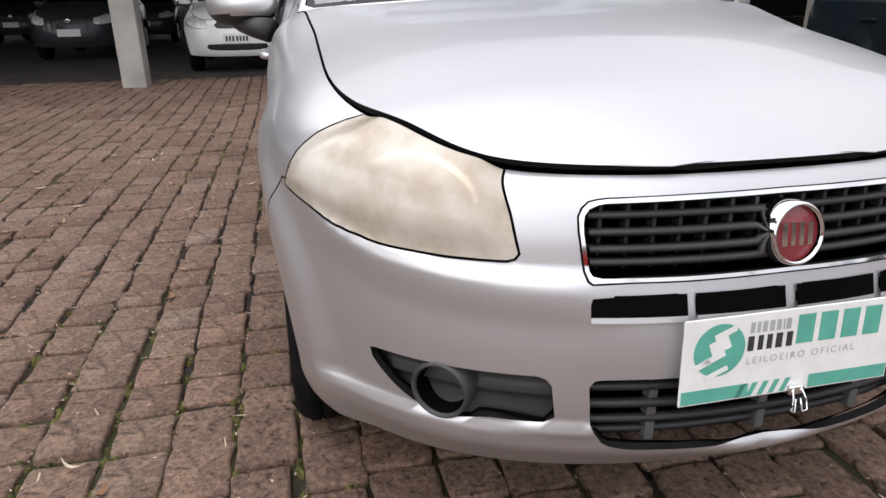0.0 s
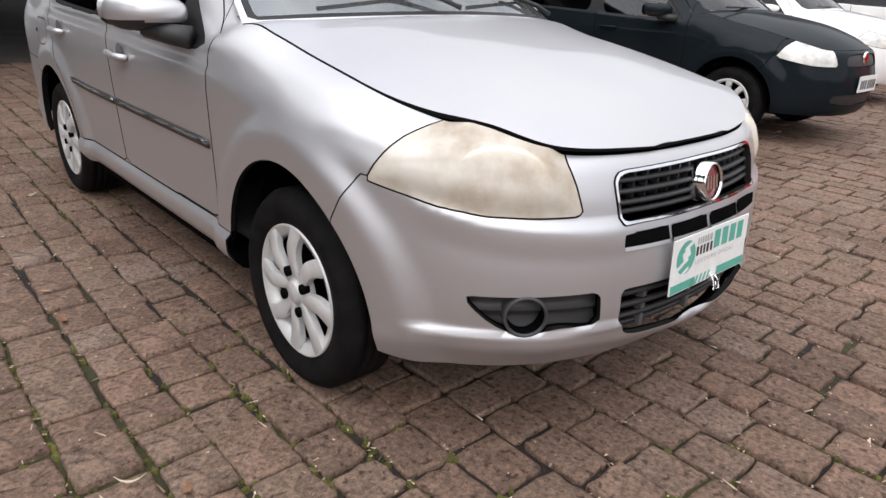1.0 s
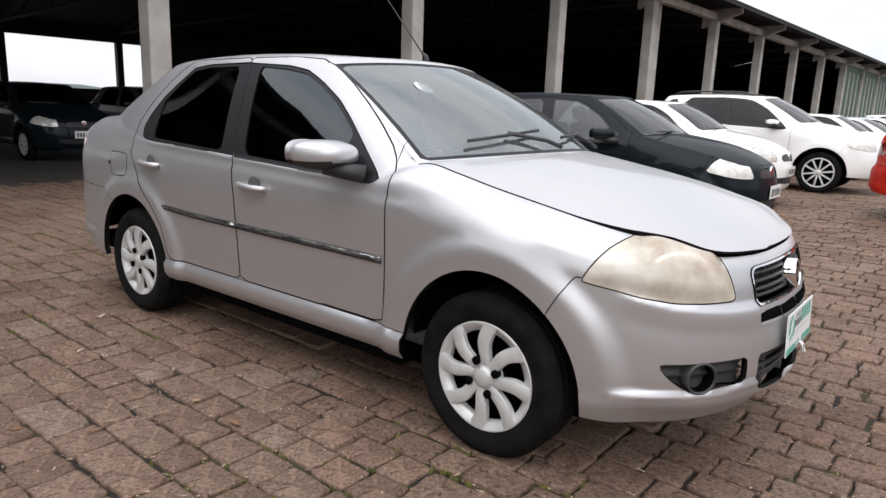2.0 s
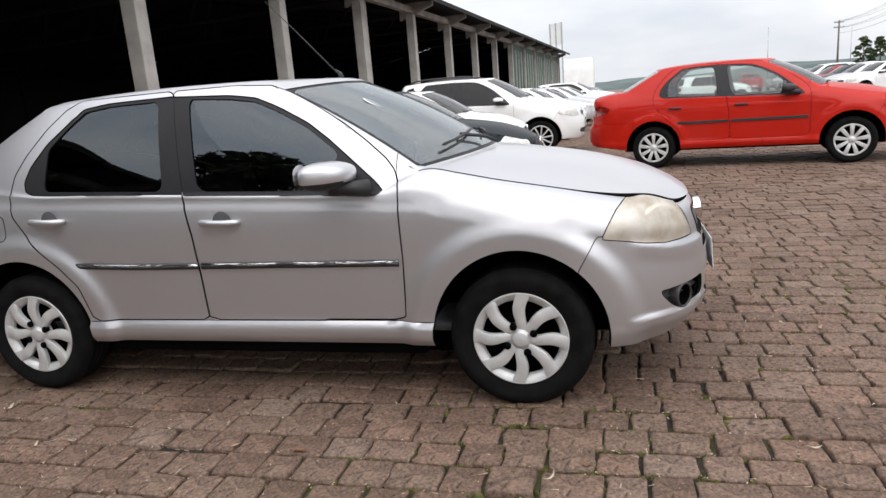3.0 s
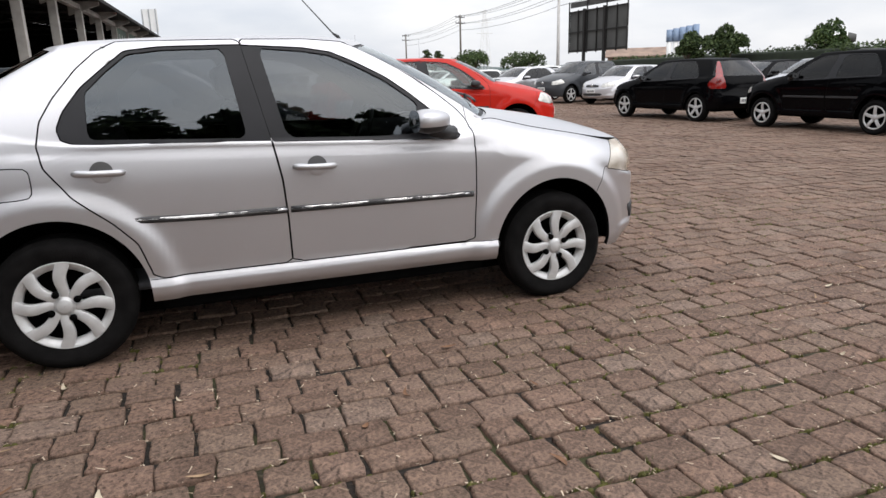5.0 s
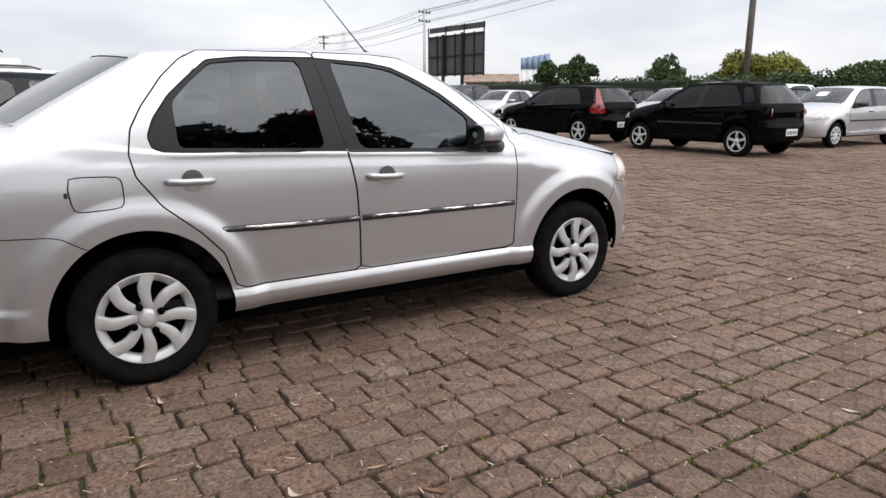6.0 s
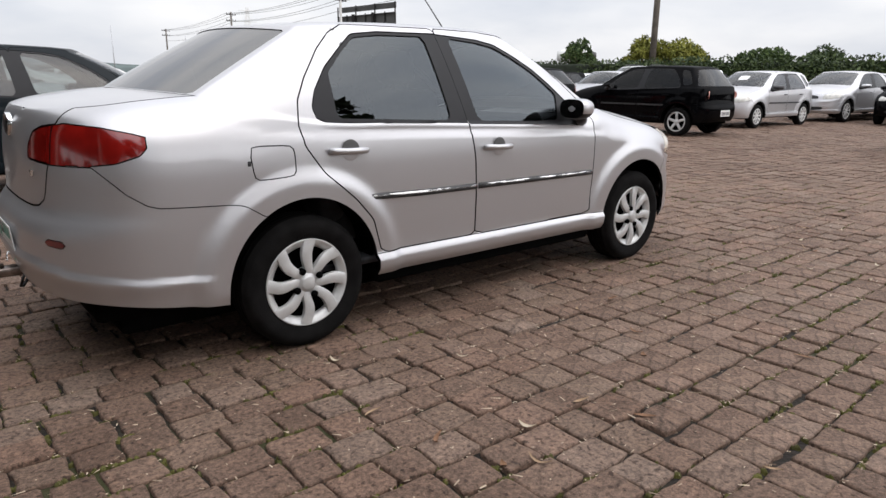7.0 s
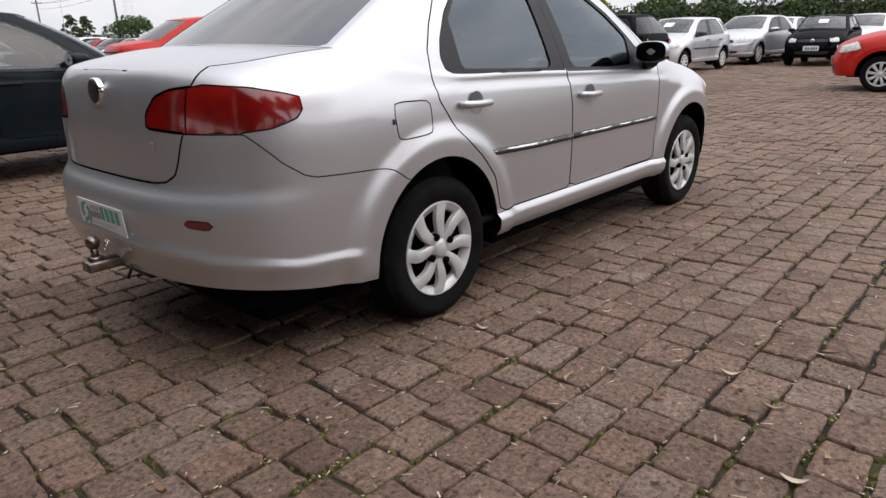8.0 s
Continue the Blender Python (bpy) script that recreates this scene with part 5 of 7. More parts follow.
def hazy_lens():
    """An old polycarbonate lens: partly clouded and yellowed, still a little see-through."""
    m, nt, b = nodes_of("hazy_lamp_lens")
    co = obj_coord(nt)
    cloud = add(nt, "TexNoise", Scale=9.0, Detail=5.0, Roughness=0.55)
    nt.links.new(co, cloud.inputs["Vector"])
    nt.links.new(ramp(nt, cloud.outputs["Fac"], [(0.25, (0.86, 0.68, 0.49)), (0.5, (0.95, 0.86, 0.72)), (0.75, (0.97, 0.92, 0.83))]), b.inputs["Base Color"])
    b.inputs["Roughness"].default_value = 0.16
    b.inputs["Coat Weight"].default_value = 1.0
    tr = nt.nodes.new("ShaderNodeBsdfTransparent")
    tr.inputs["Color"].default_value = (0.98, 0.91, 0.83, 1)
    mx = nt.nodes.new("ShaderNodeMixShader")
    nt.links.new(ramp(nt, cloud.outputs["Fac"], [(0.3, (0.42,) * 3), (0.7, (0.66,) * 3)]), mx.inputs[0])
    out = nt.nodes["Material Output"]
    nt.links.new(tr.outputs[0], mx.inputs[1])
    nt.links.new(b.outputs[0], mx.inputs[2])
    nt.links.new(mx.outputs[0], out.inputs["Surface"])
    return m


MAT["lens_yellow"] = hazy_lens()
MAT["badge_red"] = simple("badge_enamel", (0.20, 0.025, 0.03), 0.25, 0, 0.1, 30, 0, 0, 1.0)
MAT["backglass"] = glass("rear_glass", (0.10, 0.105, 0.11), 0.03, 2.5)


# ---- other cars of the yard ----
HATCH = dict(SEDAN, dense=1.15, rise=0.62, ridges=())
HATCH.update(
    hatch=True, xcR=-1.40, pR=3.2, xTR=-1.775, pTR=3.4,
    xr=curve((0.25, -1.74), (0.40, -1.84), (0.55, -1.85), (0.62, -1.84), (0.67, -1.815), (0.9, -1.80), (1.0, -1.775)),
    yT=curve((1.30, 0.66), (1.09, 0.66), (0.95, 0.667), (0.84, 0.676), (0.76, 0.70), (0.68, 0.742), (0.60, 0.755), (0.2, 0.760), (-0.6, 0.760), (-1.1, 0.752), (-1.4, 0.735)),
    zT=curve((1.885, 0.756), (1.80, 0.757), (1.70, 0.787), (1.584, 0.822), (1.36, 0.878), (1.088, 0.930), (0.955, 0.961), (0.84, 0.984), (0.76, 0.972), (0.66, 0.918), (0.60, 0.912), (0.2, 0.921), (-0.66, 0.954), (-1.04, 0.966), (-1.4, 0.985), (-1.78, 0.99)),
    zb=curve((2.0, 0.238), (1.45, 0.262), (-1.5, 0.27), (-1.9, 0.30)),
    h=curve((2.0, 0.03), (1.8, 0.045), (1.6, 0.12), (1.3, 0.15), (0.9, 0.17), (0.72, 0.08), (0.6, 0.03), (-2.0, 0.03)),
    green=dict(zcowl=1.012, xC=-1.40, xRb=0, zRb=0, top=((0.30, 0, 1.392), (0.15, 0.552, 1.362), (-1.36, 0.535, 1.355), (-1.47, 0, 1.385)), bowy=0.030, bowz=0.020, bowr=0.012,
               roof=curve((0.30, 1.397), (0.05, 1.413), (-0.3, 1.427), (-0.7, 1.430), (-1.1, 1.418), (-1.47, 1.388))),
)
HWIN_R = [(-0.30, 1.362), (-0.90, 1.354), (-1.06, 1.318), (-1.16, 1.15), (-1.20, 1.01), (-1.16, 0.972), (-0.658, 0.953), (-0.22, 0.939)]
HPANE_R = [(-0.405, 1.345), (-0.90, 1.338), (-1.045, 1.302), (-1.14, 1.15), (-1.17, 1.02), (-1.14, 0.988), (-0.658, 0.969), (-0.345, 0.957)]
HWIN_Q = [(-1.12, 1.335), (-1.30, 1.310), (-1.42, 1.10), (-1.42, 1.05), (-1.26, 1.01)]


def stretch(sp, kx, ky, kz):
    """The same body longer, wider or higher."""
    o = dict(sp)
    for k in ("xf", "xr"):
        o[k] = lambda z, f=sp[k]: kx * f(np.asarray(z) / kz)
    o["W"] = lambda z: ky * sp["W"](np.asarray(z) / kz)
    o["yT"] = lambda x: ky * sp["yT"](np.asarray(x) / kx)
    for k in ("zT", "zb", "h", "crease", "hood", "deck"):
        if k in sp:
            o[k] = lambda x, f=sp[k]: kz * f(np.asarray(x) / kx)
    for k in ("xcF", "xcR", "xTF", "xTR"):
        o[k] = sp[k] * kx
    o["axles"] = tuple(a * kx for a in sp["axles"])
    o["zw"], o["ra"], o["zs"] = sp["zw"] * kz, sp["ra"] * kz, sp["zs"] * kz
    c = sp["cowl"]
    o["cowl"] = (c[0] * kx, c[1] * kx, c[2] * ky)
    g = dict(sp["green"])
    g["zcowl"], g["xC"], g["xRb"], g["zRb"] = g["zcowl"] * kz, g["xC"] * kx, g["xRb"] * kx, g["zRb"] * kz
    g["top"] = tuple((p[0] * kx, p[1] * ky, p[2] * kz) for p in g["top"])
    g["roof"] = lambda x, f=sp["green"]["roof"]: kz * f(np.asarray(x) / kx)
    o["green"] = g
    return o


def yard_car(name, words, base, k=(1, 1, 1), colour="white", glassy="glass", rim="flat", rails=False, quarter=False, paper=False, plate="plate", strip=True, tall_lamps=False, round_lamps=False, lamp_mat="hl_far", mask=False, step=0.05, flat_nose=False, wheel_r=None, handles=None, lean=False):
    """A parked car of the yard from the common body shapes."""
    kx, ky, kz = k
    sp = stretch(base, kx, ky, kz)
    car = new(name, None)
    tagged(car, words, "car", "cars of the yard")
    sh = car_shell(sp, step)
    S = lambda pts: [(x * kx, z * kz) for x, z in pts]
    E = lambda pts: [(y * ky, z * kz) for y, z in pts]
    hatch = sp["hatch"]
    sh.cut(lambda P, A: np.maximum(np.maximum(A[:, 0] - 0.92, 0.04 - A[:, 1]), A[:, 1] - 0.955), ("green",), "windshield")
    sh.cut(lambda P, A: np.maximum(np.maximum((2.16 if hatch else 2.06) - A[:, 0], (0.06 if hatch else 0.02) - A[:, 1]), A[:, 1] - (0.90 if hatch else 0.98)), ("green",), "backlight")
    for ax in sp["axles"]:
        sh.cut(lambda P, A, ax=ax: np.hypot(P[:, 0] - ax, P[:, 2] - 0.30 * kz) - 0.365 * kz, ("low",), "hole", lambda c: abs(c[1]) > 0.4)
    for poly, nm in ((DOOR_F, "door_f"), (DOOR_R, "door_r")):
        sh.cut(side_poly(refine(S(poly), 2), 1), ("low", "green", "roof"), nm, lambda c: abs(c[1]) > 0.45)
    if lean:
        strip = False
    wr, pr = (HWIN_R, HPANE_R) if hatch else (WIN_R, PANE_R)
    for poly, nm, src in ((WIN_F, "trimw_f", "door_f"), (wr, "trimw_r", "door_r")):
        sh.cut(side_poly(refine(S(poly), 2), 1), (src,), nm, lambda c: abs(c[1]) > 0.45)
    for poly, nm, src in ((PANE_F, "pane_f", "trimw_f"), (pr, "pane_r", "trimw_r")):
        sh.cut(side_poly(refine(S(poly), 2), 1), (src,), nm)
    if quarter:
        sh.cut(side_poly(refine(S(HWIN_Q), 2), 1), ("green", "door_r"), "quarter", lambda c: abs(c[1]) > 0.45)
    lamp = LAMP if not flat_nose else [(52, 0.66), (52, 0.79), (34, 0.79), (33, 0.66)]
    ang = [(math.degrees(math.atan2(math.sin(math.radians(a)) * ky, math.cos(math.radians(a)) * kx)), z * kz) for a, z in lamp]
    sh.cut(front_poly(refine(ang, 2), 1, 1.2 * kx), ("low",), "lamp", lambda c: c[0] > 1.2)
    sh.cut(lambda P, A: np.interp(P[:, 2] / kz, [0.2, 0.575, 0.690, 0.70, 1.0], [1.42, 1.425, 1.490, 1.50, 1.55]) * kx - P[:, 0], ("low",), "bumper_f", lambda c: c[0] > 1.2)
    if not flat_nose:
        sh.cut(end_poly(E([(-0.4, 0.735), (0.29, 0.730), (0.32, 0.66), (0.30, 0.635), (-0.4, 0.635)]), 1), ("bumper_f",), "grille", lambda c: c[0] > 1.5)
    else:
        sh.cut(end_poly(E([(-0.6, 0.76), (0.40, 0.76), (0.42, 0.665), (-0.6, 0.665)]), 1), ("bumper_f",), "grille", lambda c: c[0] > 1.5)
    sh.cut(end_poly(E([(-0.5, 0.42), (0.42, 0.42), (0.46, 0.39), (0.40, 0.33), (-0.5, 0.33)]), 1), ("bumper_f",), "grille", lambda c: c[0] > 1.5)
    xe = sp["xr"](0.9 * kz)
    if hatch:
        if tall_lamps:
            sh.cut(lambda P, A: np.maximum(np.maximum(np.interp(P[:, 2] / kz, [0.70, 0.90, 1.0, 1.36], [0.50, 0.54, 0.56, 0.40]) * ky - np.abs(P[:, 1]), 0.74 * kz - P[:, 2]), np.maximum(P[:, 2] - 1.34 * kz, P[:, 0] + np.interp(P[:, 2] / kz, [0.7, 0.85, 1.0, 1.36], [1.60, 1.50, 1.62, 1.40]) * kx)), ("low", "green", "backlight"), "tail", lambda c: c[0] < -1.0)
        else:
            sh.cut(rear_poly(refine([(52, 0.93 * kz), (60, 0.90 * kz), (60, 0.76 * kz), (44, 0.74 * kz), (42, 0.92 * kz)], 2), 1, xe + 0.55), ("low",), "tail", lambda c: c[0] < -1.2)
        sh.cut(lambda P, A: np.maximum(np.abs(P[:, 1]) - 0.56 * ky, 0.66 * kz - P[:, 2]), ("low",), "deck", lambda c: c[0] < xe + 0.22)
    else:
        sh.cut(rear_poly(refine([(69.5, 0.936), (67.4, 0.86), (54.5, 0.82), (36, 0.82), (36, 0.96), (58, 0.974)], 2), 1, -1.5 * kx), ("low",), "tail", lambda c: c[0] < -1.6)
        sh.cut(lambda P, A: np.maximum(np.abs(P[:, 1]) - 0.50 * ky, 0.668 * kz - P[:, 2]), ("low",), "deck", lambda c: c[0] < -1.85 * kx)
    sh.cut(lambda P, A: P[:, 2] - 0.655 * kz, ("low",), "bumper_r", lambda c: c[0] < sp["axles"][1] - 0.3)
    sh.panel("hood", "hood", colour, car, gap=0.008)
    sh.panel("tailgate" if hatch else "trunk_lid", "deck", colour, car, gap=0.007)
    sh.panel("front_bumper", "bumper_f", colour, car)
    sh.panel("front_grille", "grille", "plastic", car, gap=0.003, lift=-0.012)
    sh.panel("rear_bumper", "bumper_r", colour, car)
    sh.cut(lambda P, A: 0.706 * kx - P[:, 0], ("green",), "apron")
    sh.cut(lambda P, A: P[:, 0] - 0.2, ("low",), "body")
    sh.panel("body_frame", ("roof", "green", "body"), colour, car)
    for who, s in ((right, -1), (left, 1)):
        sh.panel("fender", ("low", "apron"), colour, car, who)
        for d, pane, trim in (("door_f", "pane_f", "trimw_f"), ("door_r", "pane_r", "trimw_r")):
            door = sh.panel("front_door" if d == "door_f" else "rear_door", d, colour, car, who, gap=0.007)
            sh.panel("window_frame", trim, "frame", door, who, gap=0.0, lift=-0.002)
            sh.panel("window_pane", pane, glassy, door, who, gap=0.0, lift=-0.006)
            hx = (-0.078 if d == "door_f" else -0.90) * kx
            y = s * (float(sp["W"](0.82 * kz)) + 0.005)
            if not lean:
                part("door_handle", box_bm(hx - 0.09, hx + 0.09, min(y, y + s * 0.02), max(y, y + s * 0.02), 0.81 * kz, 0.835 * kz, bevel=0.008), handles or colour, door)
            if strip:
                x0, x1 = ((-0.20, 0.70) if d == "door_f" else (-0.88, -0.23))
                part("rub_strip", box_bm(x0 * kx, x1 * kx, min(y, y + s * 0.006), max(y, y + s * 0.006), 0.60 * kz, 0.635 * kz, bevel=0.003), "plastic", door, smooth=False)
        sh.panel("quarter_pane", "quarter", glassy, car, who, gap=0.0, lift=-0.004)
        sh.panel("headlamp", "lamp", lamp_mat, car, who, gap=0.006)
        sh.panel("tail_lamp", "tail", "lens_red" if not round_lamps else colour, car, who, gap=0.006)
        if round_lamps:
            bm = bmesh.new()
            put_lathe(bm, [(0.085, 0.0), (0.080, -0.012), (0.06, -0.016), (0.055, -0.010), (0.0005, -0.012)], 24)
            bmesh.ops.transform(bm, matrix=pose(float(sp["xr"](0.84 * kz)) + 0.075, s * 0.555 * ky, 0.84 * kz, 0, 0, -90 + s * 28), verts=bm.verts)
            part("round_tail_lamp", bm, "lens_pink", car)
        mirror(car, 0.455 * kx, s * (0.855 * ky), 1.0 * kz, s, colour if not handles else handles, 1.0)
        for ax in sp["axles"]:
            if not lean:
                wheel_well(car, ax, s, 0.35 * kz, 0.30 * kz, y=0.75 * ky)
            wheel(car, ax, s * (0.69 * ky), wheel_r or 0.29 * kz, s, rim, r=wheel_r or 0.29 * kz)
        if rails:
            bm = bmesh.new()
            zr = lambda x: float(sp["green"]["roof"](x)) - 0.005
            put_path(bm, [(x * kx, s * 0.50 * ky, zr(x * kx) + (0.035 if 0 < i < 8 else -0.01)) for i, x in enumerate(np.linspace(0.05, -1.30, 9))], 0.016, 8)
            part("roof_rail", bm, "plastic", car)
    sh.panel("windshield", "windshield", "clearglass" if glassy != "darkglass" else "glass", car, gap=0.0, lift=-0.003)
    sh.panel("rear_window", "backlight", glassy, car, gap=0.0, lift=-0.003)
    part("floor_pan", box_bm(-1.6 * kx, 1.7 * kx, -0.62 * ky, 0.62 * ky, 0.23 * kz, 0.30 * kz, bevel=0.02), "liner", car)
    part("engine_bay", box_bm(0.95 * kx, 1.75 * kx, -0.5, 0.5, 0.30 * kz, 0.74 * kz, bevel=0.02), "liner", car)
    cabin = new("cabin", None)
    cabin.parent = car
    if not lean:
        for y in (-0.34, 0.34):
            seat(cabin, 0.02, y, 0.42 * kz)
        seat(cabin, -0.66 * kx, 0.0, 0.40 * kz, 1.1)
    part("dashboard", box_bm(0.45 * kx, 0.95 * kx, -0.62 * ky, 0.62 * ky, 0.55 * kz, 0.95 * kz, bevel=0.06), "plastic", cabin)
    if not lean:
        part("wiper", box_bm(0.93 * kx, 0.95 * kx, -0.55, 0.05, 1.035 * kz, 1.05 * kz, bevel=0.004), "plastic", car)
    if paper:
        bm = bmesh.new()
        put_box(bm, -0.001, 0.001, -0.13, 0.13, -0.10, 0.10)
        bmesh.ops.transform(bm, matrix=pose(0.655 * kx, 0.02, 1.235 * kz, 0, -60, 0), verts=bm.verts)
        part("windshield_paper", bm, "paper", car, "white sheet on the windshield", smooth=False)
    for end, x in ((1, float(sp["xf"](0.50 * kz)) + 0.006), (-1, float(sp["xr"](0.78 * kz if hatch and not mask else 0.5 * kz)) - 0.006)):
        zc = 0.50 * kz if end > 0 else (0.47 * kz)
        xx = x if end > 0 else float(sp["xr"](0.47 * kz)) - 0.006
        pl = part("number_plate", box_bm(min(xx, xx + end * 0.006), max(xx, xx + end * 0.006), -0.20, 0.20, zc - 0.065, zc + 0.065, bevel=0.002), plate, car, smooth=False)
        if lean:
            continue
        bm = bmesh.new()
        for i in range(7):
            y0 = -0.16 + i * 0.047 + (0.012 if i > 2 else 0)
            put_box(bm, min(xx, xx + end * 0.0075), max(xx, xx + end * 0.0075), y0, y0 + 0.030, zc - 0.042, zc + 0.030)
        part("plate_bars", bm, "ink", pl, smooth=False)
    bm = bmesh.new()
    put_lathe(bm, [(0.05, 0.004), (0.048, -0.006), (0.036, -0.008), (0.0005, -0.006)], 24)
    bmesh.ops.transform(bm, matrix=pose(float(sp["xf"](0.70 * kz)) - 0.002, 0, 0.70 * kz, 0, 0, 90), verts=bm.verts)
    part("nose_badge", bm, "chrome", car)
    return car


def placed(ob, x, y, heading):
    ob.matrix_world = pose(x, y, 0, 0, 0, heading)
    return ob


CARS = {}
CARS["navy"] = placed(yard_car("hatchback_car", "dark blue hatchback with clear square headlamps parked on cobbles", HATCH, (1, 1, 1.0), "navy", "glass", "flat", strip=False, step=0.04), -1.16, 4.75, 0)
CARS["compact"] = placed(yard_car("hatchback_car", "white compact hatchback with hazy headlamps and black grille", HATCH, (0.97, 0.98, 1.02), "white", "darkglass", "flat"), -1.62, 7.95, 0)
CARS["suv"] = placed(yard_car("suv_car", "white sport utility car with black roof rails and tinted windows", HATCH, (1.13, 1.10, 1.18), "white", "darkglass", "double", rails=True, quarter=True, wheel_r=0.35, strip=False), -1.15, 11.45, 0)
CARS["redsedan"] = placed(yard_car("sedan_car", "orange red sedan with clear windows and black rub strips", SEDAN, (1.085, 1.05, 1.065), "red", "clearglass", "flat", handles="plastic"), 3.62, 7.85, -11)
CARS["blackhatch"] = placed(yard_car("hatchback_car", "black hatchback with round tail lamps and tinted windows", HATCH, (1.02, 1.0, 1.03), "black_paint", "darkglass", "star", quarter=True, round_lamps=True, strip=True), 11.25, 5.85, 92)
CARS["tallamp"] = placed(yard_car("hatchback_car", "black sport hatchback with tall red tail lamps", HATCH, (1.10, 1.07, 1.02), "black_paint", "darkglass", "star", tall_lamps=True, strip=False, wheel_r=0.32), 11.20, 10.40, 93)
CARS["silverhatch"] = placed(yard_car("hatchback_car", "silver hatchback with a paper on its windshield", HATCH, (1.04, 1.0, 1.0), "silver", "glass", "flat", quarter=True, paper=True, handles="plastic"), 15.75, 5.50, 178)
CARS["sweptsedan"] = placed(yard_car("sedan_car", "silver grey sedan with swept headlamps", SEDAN, (1.12, 1.07, 1.05), "silver", "darkglass", "double", strip=False, wheel_r=0.32), 20.95, 5.25, 176)
CARS["flatnose"] = placed(yard_car("hatchback_car", "black hatchback with a flat nose and square headlamps", HATCH, (1.0, 1.0, 1.0), "black_paint", "glass", "flat", flat_nose=True, paper=True), 20.5, 2.95, 184)
CARS["redhatch"] = placed(yard_car("hatchback_car", "bright red hatchback with silver hubcaps", HATCH, (0.98, 1.0, 1.02), "red", "glass", "flat", strip=False), 11.42, -1.31, 99)
CARS["shedhatch"] = placed(yard_car("hatchback_car", "white hatchback parked under the shed roof", HATCH, (0.99, 1.0, 1.03), "white", "darkglass", "flat", strip=False), -10.05, -1.40, 0)
CARS["van"] = placed(yard_car("minivan_car", "dark grey minivan with silver rims", HATCH, (1.10, 1.08, 1.16), "grey_paint", "glass", "star", quarter=True, strip=False), 14.75, 21.3, 196)
CARS["lightsedan"] = placed(yard_car("sedan_car", "light silver sedan in the far row", SEDAN, (1.0, 1.0, 1.0), "silver", "glass", "flat", step=0.06), 15.3, 18.75, 196)


# plainer cars for the far rows, kept where the first of each stands
CARS["fw"] = placed(yard_car("hatchback_car", "white hatchback in a far row of the yard", HATCH, (1.0, 1.0, 1.03), "white", "darkglass", "flat", strip=False, step=0.075, lean=True), 14.0, 32.5, 188)
CARS["fs"] = placed(yard_car("sedan_car", "silver sedan in a far row of the yard", {**SEDAN, "dense": 1.15, "rise": 0.62}, (1.04, 1.02, 1.03), "silver", "darkglass", "flat", strip=False, step=0.075, lean=True), 14.3, 35.8, 186)
CARS["fd"] = placed(yard_car("hatchback_car", "dark grey hatchback in a far row of the yard", HATCH, (1.02, 1.0, 1.04), "grey_paint", "darkglass", "flat", strip=False, step=0.075, lean=True), 14.6, 39.1, 190)
CARS["fr"] = placed(yard_car("sedan_car", "red sedan in a far row of the yard", {**SEDAN, "dense": 1.15, "rise": 0.62}, (1.03, 1.0, 1.04), "darkred", "darkglass", "flat", strip=False, step=0.075, lean=True), 14.9, 42.4, 187)
CARS["fv"] = placed(yard_car("suv_car", "white tall car in a far row of the yard", HATCH, (1.12, 1.08, 1.17), "white", "darkglass", "flat", quarter=True, strip=False, step=0.075, lean=True, wheel_r=0.34), 15.2, 45.7, 187)


def again(key, x, y, heading, words=""):
    ob = copy_thing(CARS[key], pose(x, y, 0, 0, 0, heading))
    if words:
        tagged(ob, words)
    return ob


# copies along the rows
again("sweptsedan", 13.6, 24.3, 196)
again("compact", 13.7, 28.6, 72, "white hatchback seen from its tail end")
again("lightsedan", 15.6, 10.2, 182, "light silver sedan with a bare windshield")
again("compact", 18.3, 22.4, 200)
again("flatnose", 18.8, 9.2, 180)
again("suv", 20.3, 12.4, 182)
again("tallamp", 19.0, 15.6, 184, "black sport hatchback in the rear row")
again("sweptsedan", 19.5, 18.9, 186)
again("redhatch", -1.3, 14.9, 2, "red hatchback in the shed side row")
again("compact", -1.0, 18.1, 2)
again("silverhatch", -0.8, 21.3, 2, "silver hatchback in the shed side row")
again("fs", -0.6, 24.6, 3)
again("fw", -0.4, 28.0, 3)
again("fv", -0.2, 31.6, 3)
again("fr", 0.0, 35.2, 3)
again("fs", 0.2, 38.6, 3)
again("fw", 0.4, 42.0, 3)
again("navy", -12.3, 2.9, 0, "dark car parked under the shed roof")
again("fd", -14.6, 6.4, 4, "black hatchback parked under the shed roof")
again("fd", -19.0, -4.3, 0, "dark car deep under the shed roof")
again("fd", -20.5, -7.9, 0, "dark car deep under the shed roof")
again("fd", -17.2, -0.9, 2, "black hatchback deep under the shed roof")
again("fd", -13.5, -4.6, 0, "black car parked under the shed roof")
again("fs", 24.5, 2.6, 178)
again("fs", 25.2, 5.6, 180)
again("fw", 25.0, 9.2, 180)
again("fw", 25.4, -0.8, 180)
rr = random.Random(7)
far = ["fw", "fs", "fs", "fd", "fw", "fs", "fv", "fd", "fr", "fw", "fs", "fv"]
for row, (x0, y0, dx, dy, n, hd) in enumerate(((15.5, 49.0, 0.3, 3.3, 3, 188), (19.5, 26.0, 0.4, 3.3, 9, 186), (25.5, 13.0, 0.3, 3.4, 11, 182), (6.5, 33.0, 0.2, 3.3, 6, 10), (31.0, 24.0, 0.5, 3.6, 8, 184), (9.5, 56.0, 3.0, 0.4, 9, 95))):
    for i in range(n):
        again(far[(i * 5 + row * 3) % len(far)], x0 + dx * i + rr.uniform(-0.3, 0.3), y0 + dy * i, hd + rr.uniform(-3, 3))


